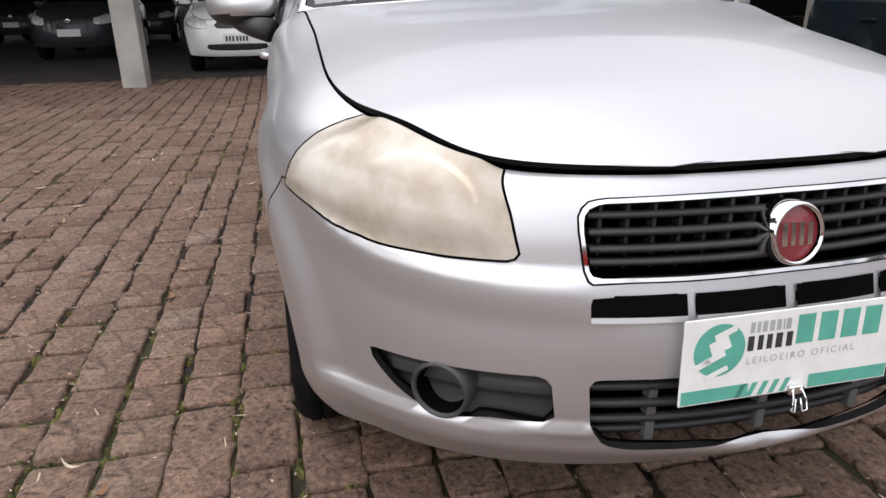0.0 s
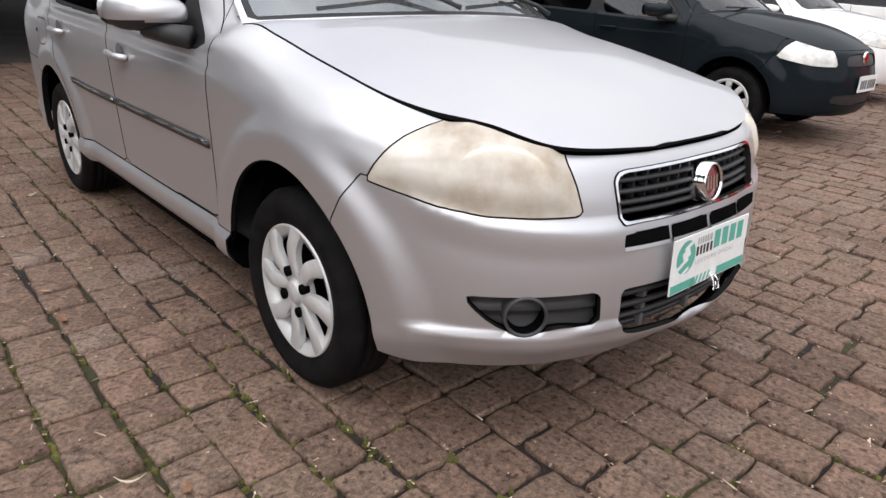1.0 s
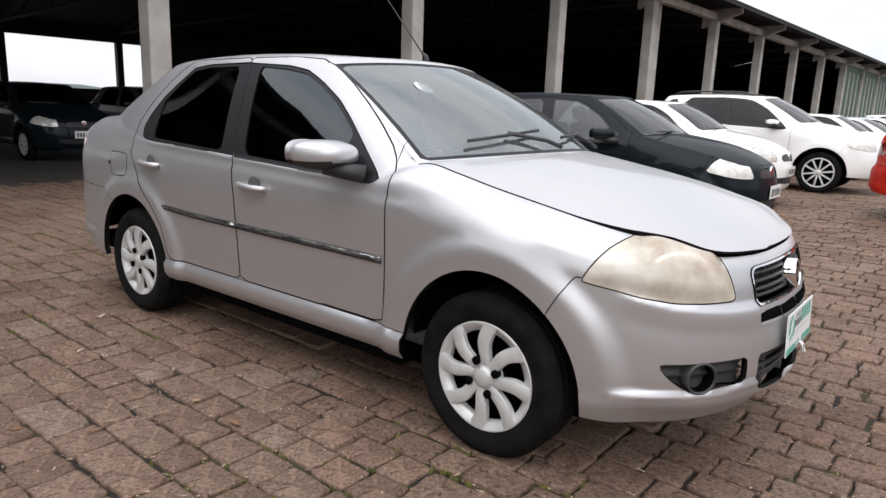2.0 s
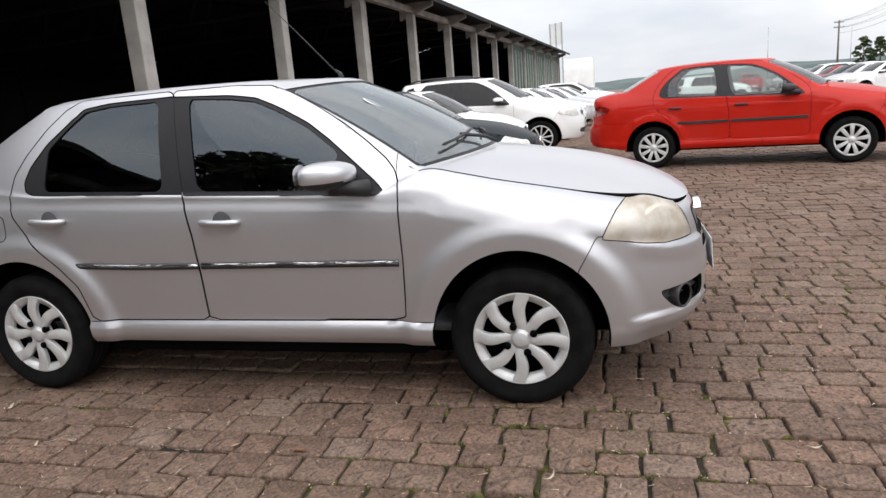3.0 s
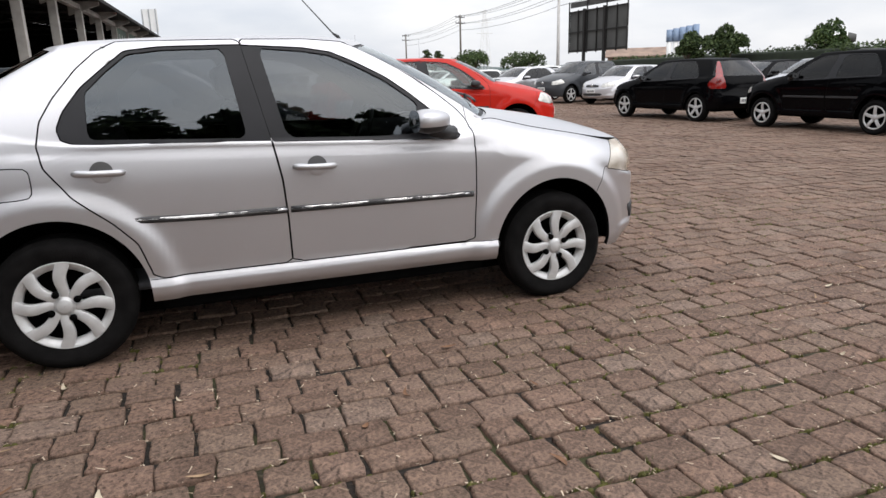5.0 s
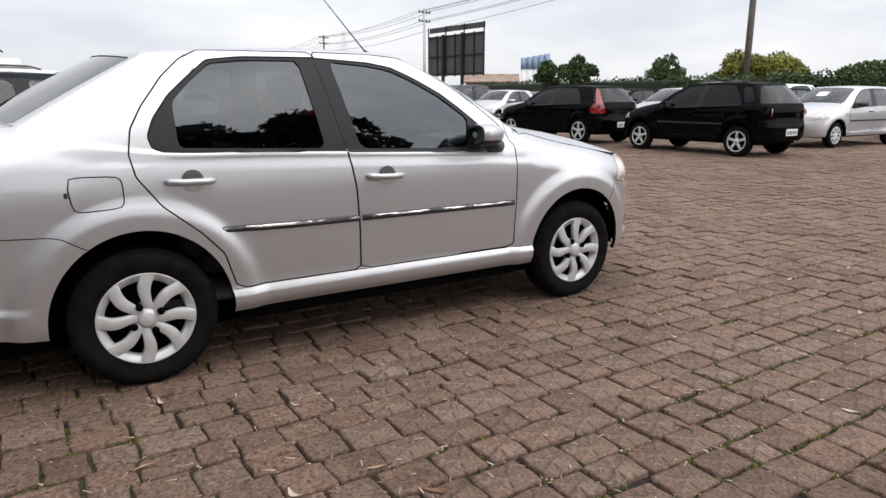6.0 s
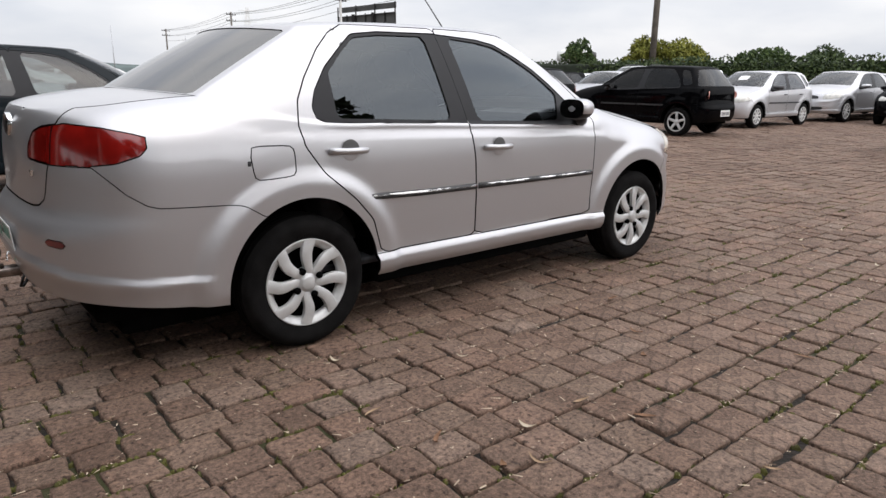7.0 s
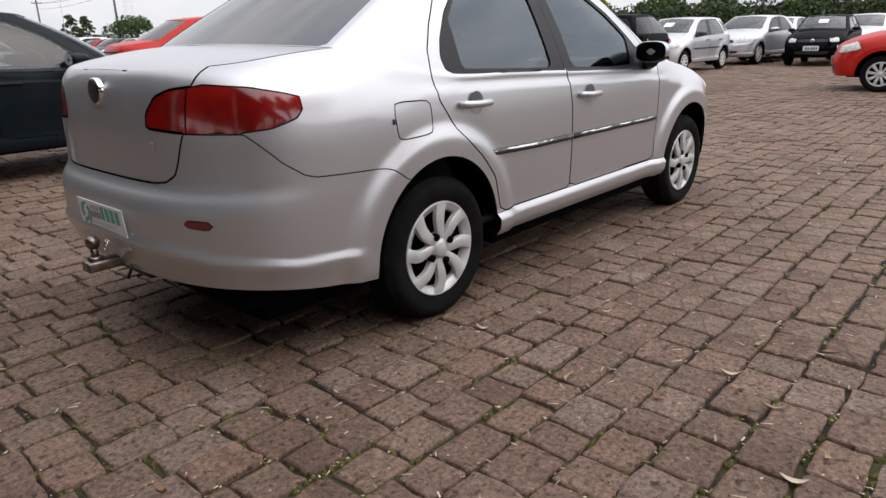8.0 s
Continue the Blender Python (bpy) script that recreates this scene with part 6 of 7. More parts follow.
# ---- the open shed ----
# earth darkened to carry the roof's shade on the shed floor
MAT["shed_earth"] = simple("trodden_earth_in_shade", (0.030, 0.023, 0.019), 0.9, 0, 0.45, 1.3, 0.5, 40)
SHED = pose(-6.83, -2.64, 0, 0, 0, -2.94)
STEP = 4.936


def shed():
    def piece(name, bm, mat, label, smooth=False, cat=""):
        ob = mesh_object(name, bm, mat, None, "", smooth)
        ob.matrix_world = SHED
        tagged(ob, label, cat or name, kind="structure")
        return ob

    posts = []
    for n in range(-5, 15):
        bm = bmesh.new()
        put_box(bm, -0.15, 0.15, -0.15, 0.15, -0.05, 4.75, 0.02)
        ob = mesh_object("shed_column", bm, "concrete", None, "", False)
        ob.matrix_world = SHED @ pose(0, n * STEP, 0)
        tagged(ob, "weathered square concrete column of the open shed", "column", "shed columns", "structure")
        bm = bmesh.new()
        vs = []
        for y in (-0.09, 0.09):
            vs.append([bm.verts.new((x, y, z)) for x, z in ((-0.4, 4.30), (0.9, 4.74), (0.9, 4.90), (-0.4, 4.90))])
        for i in range(4):
            bm.faces.new((vs[0][i], vs[0][(i + 1) % 4], vs[1][(i + 1) % 4], vs[1][i]))
        bm.faces.new(vs[0][::-1])
        bm.faces.new(vs[1])
        bmesh.ops.recalc_face_normals(bm, faces=bm.faces)
        br = mesh_object("column_bracket", bm, "concrete", ob, "", False)
    extra = mesh_object("shed_column", box_bm(-0.13, 0.13, -0.13, 0.13, -0.05, 4.75, bevel=0.02), "concrete", None, "", False)
    extra.matrix_world = SHED @ pose(-0.3, 4 * STEP + 0.95, 0)
    tagged(extra, "slim concrete column beside another one", "column", "shed columns", "structure")
    y0, y1 = -5.5 * STEP, 14.3 * STEP
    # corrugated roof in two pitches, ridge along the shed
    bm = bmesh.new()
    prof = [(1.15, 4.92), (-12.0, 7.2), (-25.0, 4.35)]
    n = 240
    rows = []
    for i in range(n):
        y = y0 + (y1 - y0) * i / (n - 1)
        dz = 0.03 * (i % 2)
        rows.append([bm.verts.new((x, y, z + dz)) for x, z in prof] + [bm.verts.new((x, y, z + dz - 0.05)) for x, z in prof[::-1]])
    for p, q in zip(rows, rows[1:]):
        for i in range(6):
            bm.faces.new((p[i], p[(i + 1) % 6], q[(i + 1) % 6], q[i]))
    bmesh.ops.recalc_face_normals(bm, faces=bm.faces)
    piece("shed_roof", bm, "roofing", "corrugated roof of a long open shed, shade in its colour", cat="roof")
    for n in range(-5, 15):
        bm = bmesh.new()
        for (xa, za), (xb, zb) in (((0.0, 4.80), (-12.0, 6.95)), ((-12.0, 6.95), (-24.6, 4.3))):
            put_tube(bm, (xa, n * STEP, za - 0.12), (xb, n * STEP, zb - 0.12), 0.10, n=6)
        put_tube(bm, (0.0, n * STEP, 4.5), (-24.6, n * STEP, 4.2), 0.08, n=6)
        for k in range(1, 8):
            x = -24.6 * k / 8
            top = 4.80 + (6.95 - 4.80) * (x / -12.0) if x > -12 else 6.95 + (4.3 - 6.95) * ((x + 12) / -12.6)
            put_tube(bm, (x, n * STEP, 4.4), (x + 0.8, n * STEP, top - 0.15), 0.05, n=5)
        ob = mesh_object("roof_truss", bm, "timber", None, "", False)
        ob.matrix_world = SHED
        tagged(ob, "timber truss under the shed roof, shade in its colour", "truss", "roof trusses", "structure")
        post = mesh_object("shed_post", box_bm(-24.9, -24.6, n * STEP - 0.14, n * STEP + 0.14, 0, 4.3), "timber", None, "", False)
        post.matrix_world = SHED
        tagged(post, "post on the far side of the shed, shade in its colour", "post", "far shed posts", "structure")
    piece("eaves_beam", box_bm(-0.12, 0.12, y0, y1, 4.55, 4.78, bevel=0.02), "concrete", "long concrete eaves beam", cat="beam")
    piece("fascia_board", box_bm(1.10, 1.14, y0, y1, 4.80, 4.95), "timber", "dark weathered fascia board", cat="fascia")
    piece("low_wall", box_bm(-24.9, -24.7, y0, 16.0, 0, 1.55), "timber", "low wall on the far side of the shed, shade in its colour", cat="wall")
    piece("back_header", box_bm(-24.9, -24.7, y0, 16.0, 3.75, 4.4), "timber", "header above the far opening, shade in its colour", cat="wall")
    piece("back_wall", box_bm(-24.9, -24.7, 16.0, y1, 0, 4.4), "timber", "closed back wall of the shed, shade in its colour", cat="wall")
    piece("shed_floor", box_bm(-24.7, -0.75, y0, y1, -0.06, -0.004), "shed_earth", "trodden earth under the shed roof, shade in its colour", cat="floor")
    # closed bays at the far end
    for n in range(9, 14):
        ob = mesh_object("cladding_panel", box_bm(-0.08, 0.02, n * STEP + 0.16, (n + 1) * STEP - 0.16, 0, 4.55), "greenwall", None, "", False)
        ob.matrix_world = SHED
        tagged(ob, "green metal cladding bay of the shed", "cladding", "closed shed bays", "structure")
        for k in range(4):
            f = mesh_object("cladding_strip", box_bm(0.02, 0.06, n * STEP + 0.5 + k * 1.1, n * STEP + 0.62 + k * 1.1, 1.6, 4.2), "pale_pole", ob, "", False)
    bm = bmesh.new()
    loops = [[bm.verts.new((x, y, z)) for x, z in ((0.1, 0), (0.1, 4.86), (-12.0, 7.0), (-24.9, 4.3), (-24.9, 0))] for y in (y1 - 0.3, y1 - 0.2)]
    bm.faces.new(loops[0])
    bm.faces.new(loops[1][::-1])
    for i in range(5):
        bm.faces.new((loops[0][i], loops[0][(i + 1) % 5], loops[1][(i + 1) % 5], loops[1][i]))
    bmesh.ops.recalc_face_normals(bm, faces=bm.faces)
    piece("end_wall", bm, "timber", "gabled end wall of the shed, shade in its colour", cat="wall")


shed()


# ---- distance: masts, boards, trees ----
def at(az, d, z=0.0, eye=(-0.8, -3.7)):
    return Vector((eye[0] + d * math.cos(radians(az)), eye[1] + d * math.sin(radians(az)), z))


def mast(name, p, top, r0, r1, mat, label, arm=0.0, axis=0.0):
    ob = new(name, None)
    ob.location = p
    tagged(ob, label, "pole")
    bm = bmesh.new()
    put_tube(bm, (0, 0, -0.1), (0, 0, top), r0, r1, 12)
    part("shaft", bm, mat, ob)
    if arm:
        for z in (top - 0.35, top - 1.1):
            bm = bmesh.new()
            put_box(bm, -arm, arm, -0.05, 0.05, z, z + 0.09, m=pose(0, 0, 0, 0, 0, axis))
            for k in (-0.9, -0.35, 0.35, 0.9):
                put_tube(bm, pose(0, 0, 0, 0, 0, axis) @ Vector((arm * k, 0, z + 0.09)), pose(0, 0, 0, 0, 0, axis) @ Vector((arm * k, 0, z + 0.24)), 0.04, n=6)
            part("cross_arm", bm, "timber", ob)
    return ob


PA, P1, P0, PC = at(60.1, 62), at(68.15, 92), at(72.7, 125), at(34.6, 60)
mast("utility_pole", PA, 8.7, 0.16, 0.10, "pale_pole", "pale concrete utility pole beside the billboard", 0.8, 20)
mast("utility_pole", P1, 8.9, 0.16, 0.10, "wood_pole", "dark utility pole far along the road", 0.8, 20)
mast("utility_pole", P0, 8.6, 0.18, 0.10, "wood_pole", "dark utility pole at the far end of the line", 0.8, 20)
mast("utility_pole", PC, 15.0, 0.28, 0.22, "wood_pole", "brown wooden utility pole behind the hedge", 0.0)
mast("light_mast", at(76.8, 90), 6.6, 0.06, 0.04, "galv", "thin light mast among far cars")
mast("light_mast", at(71.6, 95), 6.0, 0.06, 0.04, "galv", "thin light mast beside tall firs")
mast("light_mast", at(17.6, 60), 4.9, 0.07, 0.05, "wood_pole", "short dark pole behind the hedge")


def cables():
    ends = [P0 + Vector((0, 0, 8.4)), P1 + Vector((0, 0, 8.7)), PA + Vector((0, 0, 8.5)), at(36, 60, 14.6), at(5, 70, 12.0)]
    for off, dz in ((-0.7, 0.0), (0.0, 0.05), (0.7, 0.0), (-0.4, -0.9), (0.4, -0.9), (0.0, -1.7)):
        bm = bmesh.new()
        for a, b in zip(ends, ends[1:]):
            side = (b - a).cross(Vector((0, 0, 1))).normalized() * off
            pts = []
            for i in range(13):
                t = i / 12
                pts.append(a.lerp(b, t) + side + Vector((0, 0, dz - 0.9 * 4 * t * (1 - t) * 0.5)))
            put_path(bm, pts, 0.018, 4)
        ob = mesh_object("overhead_cable", bm, "cable")
        tagged(ob, "black overhead cable sagging between poles", "cable", "overhead cables")


cables()


def billboard():
    ob = new("billboard", None)
    tagged(ob, "large dark billboard seen from behind with steel frame", "billboard")
    a, b = at(59.35, 150), at(54.8, 135)
    d = (b - a)
    w = d.length / 2.14
    ob.matrix_world = Matrix.Translation(a + Vector((0, 0, -1.37))) @ pose(0, 0, 0, 0, 0, math.degrees(math.atan2(d.y, d.x))) @ Matrix.Scale(2.14, 4)
    for i in range(6):
        for j in range(2):
            part("board_sheet", box_bm(w * i / 6 + 0.02, w * (i + 1) / 6 - 0.02, 0, 0.06, 3.1 + j * 1.9, 4.96 + j * 1.9), "board", ob, smooth=False)
    part("top_strip", box_bm(0.1, w, 0, 0.08, 7.25, 7.75), "board", ob, smooth=False)
    for k in range(7):
        part("frame_bar", box_bm(w * k / 6 - 0.04, w * k / 6 + 0.04, -0.12, -0.02, 3.0, 7.8 if k % 2 == 0 else 7.0), "timber", ob, smooth=False)
    for z in (3.2, 4.9, 6.8):
        part("frame_bar", box_bm(0, w, -0.16, -0.06, z, z + 0.10), "timber", ob, smooth=False)
    for k in (0.3, 0.65):
        part("post", box_bm(w * k - 0.12, w * k + 0.12, -0.3, -0.06, -0.2, 7.0), "timber", ob, smooth=False)
    ob2 = new("billboard", None)
    tagged(ob2, "white billboard on thin legs behind the shed end", "billboard")
    ob2.matrix_world = Matrix.Translation(at(93.6, 82, 0, (1.06, -3.57))) @ pose(0, 0, 0, 0, 0, -30)
    part("board_sheet", box_bm(-0.9, 0.9, 0, 0.1, 6.6, 9.0), "whitewall", ob2, smooth=False)
    for k in (-0.8, 0.0, 0.8):
        part("leg", box_bm(k - 0.05, k + 0.05, -0.1, 0, -0.1, 9.0), "galv", ob2, smooth=False)
    hall = mesh_object("white_hall", box_bm(-2.2, 2.2, -6, 6, 0, 5.9, bevel=0.05), "whitewall")
    hall.location = at(91.9, 112, 0, (1.06, -3.57))
    tagged(hall, "plain white hall far behind the shed", "building")
    for i in range(5):
        p = at(51.6 - i * 0.48, 108)
        ob = new("storage_silo", None)
        ob.location = p
        tagged(ob, "white storage silo with blue grey top", "silo", "silos")
        bm = bmesh.new()
        put_tube(bm, (0, 0, 0), (0, 0, 6.2), 0.36, n=16)
        part("silo_shaft", bm, "whitewall", ob)
        bm = bmesh.new()
        put_tube(bm, (0, 0, 5.2), (0, 0, 6.9 + 0.15 * i), 0.46, n=16)
        part("silo_head", bm, "bluegrey", ob)
    # a low brick hall and the drum of a mixer lorry behind the hedge
    ob = new("brick_hall", None)
    a, b = at(56.3, 165), at(52.0, 165)
    d = b - a
    ob.matrix_world = Matrix.Translation(a) @ pose(0, 0, 0, 0, 0, math.degrees(math.atan2(d.y, d.x)))
    tagged(ob, "long low hall with brown walls and a rusty pitched roof", "building")
    part("wall", box_bm(0, d.length, 0, 8, -0.2, 4.6), "brownwall", ob, smooth=False)
    bm = bmesh.new()
    ends = [[bm.verts.new((x, y, z)) for y, z in ((-0.6, 4.5), (4.0, 6.4), (8.6, 4.5), (8.6, 4.3), (-0.6, 4.3))] for x in (-0.6, d.length + 0.6)]
    bm.faces.new(ends[0])
    bm.faces.new(ends[1][::-1])
    for i in range(5):
        bm.faces.new((ends[0][i], ends[0][(i + 1) % 5], ends[1][(i + 1) % 5], ends[1][i]))
    bmesh.ops.recalc_face_normals(bm, faces=bm.faces)
    part("roof", bm, "rustroof", ob, smooth=False)
    for k in range(7):
        x = d.length * (k + 0.5) / 7
        part("window", box_bm(x - 0.6, x + 0.6, -0.04, 0.05, 2.4, 3.6), "board", ob, smooth=False)
    lorry = new("mixer_lorry", None)
    a, b = at(42.1, 70), at(38.9, 70)
    d = b - a
    lorry.matrix_world = Matrix.Translation((a + b) / 2) @ pose(0, 0, 0, 0, 0, math.degrees(math.atan2(d.y, d.x)))
    tagged(lorry, "white cement mixer drum of a lorry behind the hedge", "lorry")
    bm = bmesh.new()
    put_lathe(bm, [(0.001, -1.9), (0.42, -1.9), (0.70, -1.0), (0.78, -0.2), (0.76, 0.6), (0.55, 1.3), (0.50, 1.35)], 28)
    bmesh.ops.transform(bm, matrix=pose(0, 0, 3.45, 0, 6, -90), verts=bm.verts)
    part("drum", bm, "whitewall", lorry)
    bm = bmesh.new()
    put_lathe(bm, [(0.52, 1.34), (0.40, 1.75), (0.30, 2.0), (0.001, 2.0)], 24)
    bmesh.ops.transform(bm, matrix=pose(0, 0, 3.45, 0, 6, -90), verts=bm.verts)
    part("drum_mouth", bm, "board", lorry, "dark drum mouth")
    part("chassis", box_bm(-2.6, 2.6, -0.5, 0.5, 0.9, 2.5, bevel=0.05), "board", lorry, smooth=False)
    for x in (-1.8, 1.2, 2.2):
        bm = bmesh.new()
        put_lathe(bm, [(0.30, -0.14), (0.50, -0.15), (0.52, -0.05), (0.52, 0.05), (0.50, 0.15), (0.30, 0.14)], 24)
        w1 = part("wheel", bm, "rubber", lorry)
        w1.location = (x, -0.85, 0.52)
        w2 = new("wheel", w1.data)
        w2.parent = lorry
        w2.location = (x, 0.85, 0.52)
    # lattice tower
    tw = new("lattice_tower", None)
    tw.location = at(66.25, 240)
    tagged(tw, "pale lattice power tower on the horizon", "tower")
    bm = bmesh.new()
    for z0, z1, w0, w1 in ((0, 8, 2.2, 1.4), (8, 16, 1.4, 0.8), (16, 23, 0.8, 0.3)):
        c0 = [(w0 * a, w0 * b, z0) for a, b in ((1, 1), (1, -1), (-1, -1), (-1, 1))]
        c1 = [(w1 * a, w1 * b, z1) for a, b in ((1, 1), (1, -1), (-1, -1), (-1, 1))]
        for i in range(4):
            put_tube(bm, c0[i], c1[i], 0.06, n=4)
            put_tube(bm, c0[i], c1[(i + 1) % 4], 0.035, n=4)
            put_tube(bm, c0[(i + 1) % 4], c1[i], 0.035, n=4)
    for z in (15, 18.5, 22):
        put_tube(bm, (-3, 0, z), (3, 0, z), 0.10, n=4)
    part("tower_frame", bm, "whitewall", tw, smooth=False)


MAT["brownwall"] = simple("brown_brick_wall", (0.20, 0.13, 0.095), 0.9, 0, 0.25, 0.6)
MAT["rustroof"] = simple("rusty_roof_sheet", (0.24, 0.17, 0.13), 0.8, 0, 0.3, 0.5)
MAT["bluegrey"] = simple("blue_grey_paint", (0.20, 0.27, 0.38), 0.6, 0, 0.1, 2)
billboard()


def leaf_material(name, a, b):
    m, nt, bs = nodes_of(name)
    geo = nt.nodes.new("ShaderNodeNewGeometry")
    nt.links.new(ramp(nt, geo.outputs["Random Per Island"], [(0.0, a), (1.0, b)]), bs.inputs["Base Color"])
    bs.inputs["Roughness"].default_value = 0.6
    bs.inputs["Specular IOR Level"].default_value = 0.25
    return m


MAT["leaf_yellow"] = leaf_material("yellow_green_leaves", (0.10, 0.115, 0.016), (0.26, 0.25, 0.05))
MAT["leaf_dark"] = leaf_material("dark_leaves", (0.018, 0.034, 0.012), (0.070, 0.098, 0.032))
MAT["leaf_mid"] = leaf_material("green_leaves", (0.022, 0.045, 0.014), (0.075, 0.11, 0.03))


def leaves(name, clumps, count, size, mat, parent, seed):
    """A crown of many small bent leaves scattered over clumps (centre, radii)."""
    g = np.random.default_rng(seed)
    weights = np.array([c[1][0] * c[1][1] * c[1][2] for c in clumps]) ** 0.7
    pick = g.choice(len(clumps), count, p=weights / weights.sum())
    verts, faces = [], []
    for i, c in enumerate(pick):
        d = g.normal(size=3)
        d /= np.linalg.norm(d)
        d[2] = d[2] if d[2] > -0.5 else -d[2] * 0.5
        p = np.array(clumps[c][0]) + d * np.array(clumps[c][1]) * g.uniform(0.6, 1.06) ** 0.6
        a, b = g.normal(size=3), g.normal(size=3)
        a /= np.linalg.norm(a)
        b -= a * (a @ b)
        b /= np.linalg.norm(b)
        s = size * g.uniform(0.6, 1.5)
        n = np.cross(a, b)
        k = len(verts)
        verts += [p - a * s, p + b * s * 0.5 + n * s * 0.2, p + a * s, p - b * s * 0.5 + n * s * 0.2]
        faces += [(k, k + 1, k + 2), (k, k + 2, k + 3)]
    me = bpy.data.meshes.new(name)
    me.from_pydata([tuple(v) for v in verts], [], faces)
    me.materials.append(MAT[mat])
    ob = new(name, me)
    if parent is not None:
        ob.parent = parent
    return ob


def tree(p, high, wide, mat, label, seed, count=3500, round_top=True, size=0.16, low=0.25):
    g = random.Random(seed)
    ob = new("tree", None)
    ob.location = p
    tagged(ob, label, "tree")
    bm = bmesh.new()
    pts = [(g.uniform(-0.1, 0.1) * i, g.uniform(-0.1, 0.1) * i, high * 0.7 * i / 5) for i in range(6)]
    put_path(bm, pts, [0.20 * high / 5 * (1 - 0.13 * i) for i in range(6)], 8)
    part("trunk", bm, "bark", ob)
    bm = bmesh.new()
    clumps = []
    for i in range(11):
        a = 2 * math.pi * i / 11 + g.uniform(-0.3, 0.3)
        r = wide / 2 * g.uniform(0.35, 0.78)
        z = high * (low + (1 - low) * g.uniform(0.25, 0.72))
        put_path(bm, [pts[2], (r * 0.5 * math.cos(a), r * 0.5 * math.sin(a), z * 0.8), (r * math.cos(a), r * math.sin(a), z)], [0.07, 0.05, 0.02], 5)
        rad = wide * g.uniform(0.15, 0.25)
        clumps.append(((r * math.cos(a), r * math.sin(a), z), (rad, rad, min(rad * 0.9, high - z))))
    clumps.append(((0, 0, high * 0.72), (wide * 0.28, wide * 0.28, high * 0.28)))
    part("limb", bm, "bark", ob)
    leaves("crown", clumps, count, size, mat, ob, seed)
    return ob


def fir(p, high, seed):
    ob = new("fir_tree", None)
    ob.location = p
    tagged(ob, "dark feathery conifer on the horizon", "tree")
    bm = bmesh.new()
    put_tube(bm, (0, 0, 0), (0, 0, high), 0.14, 0.02, 6)
    part("trunk", bm, "bark", ob)
    clumps = []
    g = random.Random(seed)
    for i in range(26):
        z = high * (0.25 + 0.75 * i / 26)
        r = (high - z) * 0.42 * g.uniform(0.6, 1.2) + 0.15
        a = g.uniform(0, 6.28)
        clumps.append(((r * math.cos(a), r * math.sin(a), z), (0.45, 0.45, 0.22)))
    leaves("crown", clumps, 1500, 0.16, "leaf_dark", ob, seed)


tree(at(35.2, 62), 4.9, 4.6, "leaf_yellow", "broad yellow-green tree behind the hedge", 1, 4200)
tree(at(32.4, 62), 4.7, 4.4, "leaf_yellow", "broad yellow-green tree behind the hedge", 2, 4200)
tree(at(47.4, 60), 4.6, 3.0, "leaf_dark", "dark leafy tree behind the yard", 3)
tree(at(49.9, 62), 4.3, 2.6, "leaf_dark", "dark leafy tree behind the yard", 4)
tree(at(40.3, 58), 4.5, 3.0, "leaf_mid", "small tree with a sparse crown", 5, 1800)
tree(at(26.3, 60), 3.7, 4.8, "leaf_mid", "rounded green tree behind the hedge", 6)
tree(at(22.4, 58), 3.9, 3.6, "leaf_dark", "dark tree with an open crown", 7, 1500)
tree(at(16.1, 64), 4.2, 4.0, "leaf_mid", "rounded green tree at the hedge end", 8)
tree(at(10.0, 66), 3.6, 6.0, "leaf_dark", "dark tree mass behind the hedge", 9)
tree(at(67.2, 90), 4.4, 6.0, "leaf_mid", "light green shrub far behind the cars", 10, 2200)
tree(at(62.9, 85), 3.8, 5.5, "leaf_dark", "dark shrub beside the pale pole", 11, 2200)
# tall trees on the open side of the yard, mirrored in the car's windows
for i, (x, y, hgt, wd) in enumerate(((-7.5, -13.5, 12.2, 5.5), (-2.6, -14.0, 12.8, 5.0), (1.8, -13.0, 11.6, 4.6), (6.0, -14.0, 12.8, 5.5))):
    tree(Vector((x, y, 0)), hgt, wd, "leaf_dark", "tall dark tree along the open side of the yard", 40 + i, 1500, size=0.34, low=0.35)
fir(at(71.0, 110), 5.2, 21)
fir(at(70.0, 110), 5.0, 22)


def hedge():
    g = np.random.default_rng(5)
    clumps = []
    for i in range(190):
        t = i / 189
        x, y = 42 + 2 * math.sin(t * 9), -35 + 95 * t
        clumps.append(((x, y, 1.35 + 0.1 * g.random()), (0.9, 0.9, 1.22 + 0.15 * g.random())))
    ob = leaves("hedge", clumps, 42000, 0.13, "leaf_dark", None, 6)
    tagged(ob, "long clipped dark green hedge behind the parked cars", "hedge", kind="stuff")
    # dark box within, standing for the shade between the leaves
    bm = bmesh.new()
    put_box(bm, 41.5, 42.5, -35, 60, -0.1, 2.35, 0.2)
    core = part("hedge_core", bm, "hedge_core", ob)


def low_light_hedge():
    """An unseen hedge added on the open side of the yard to block low sky light."""
    g = np.random.default_rng(8)
    clumps = [((-30 + 75 * i / 149, -16.5 + 0.6 * math.sin(i * 0.3), 1.3), (1.0, 0.9, 1.3 + 0.6 * g.random())) for i in range(150)]
    ob = leaves("hedge", clumps, 16000, 0.22, "leaf_dark", None, 9)
    tagged(ob, "unseen dark green hedge added to cut low sky light", "hedge", kind="stuff")
    # same dark shade box inside this hedge
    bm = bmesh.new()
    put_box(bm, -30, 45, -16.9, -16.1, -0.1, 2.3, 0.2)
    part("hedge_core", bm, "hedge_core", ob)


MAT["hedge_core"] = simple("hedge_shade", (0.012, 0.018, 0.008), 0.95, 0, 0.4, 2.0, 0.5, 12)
hedge()
low_light_hedge()


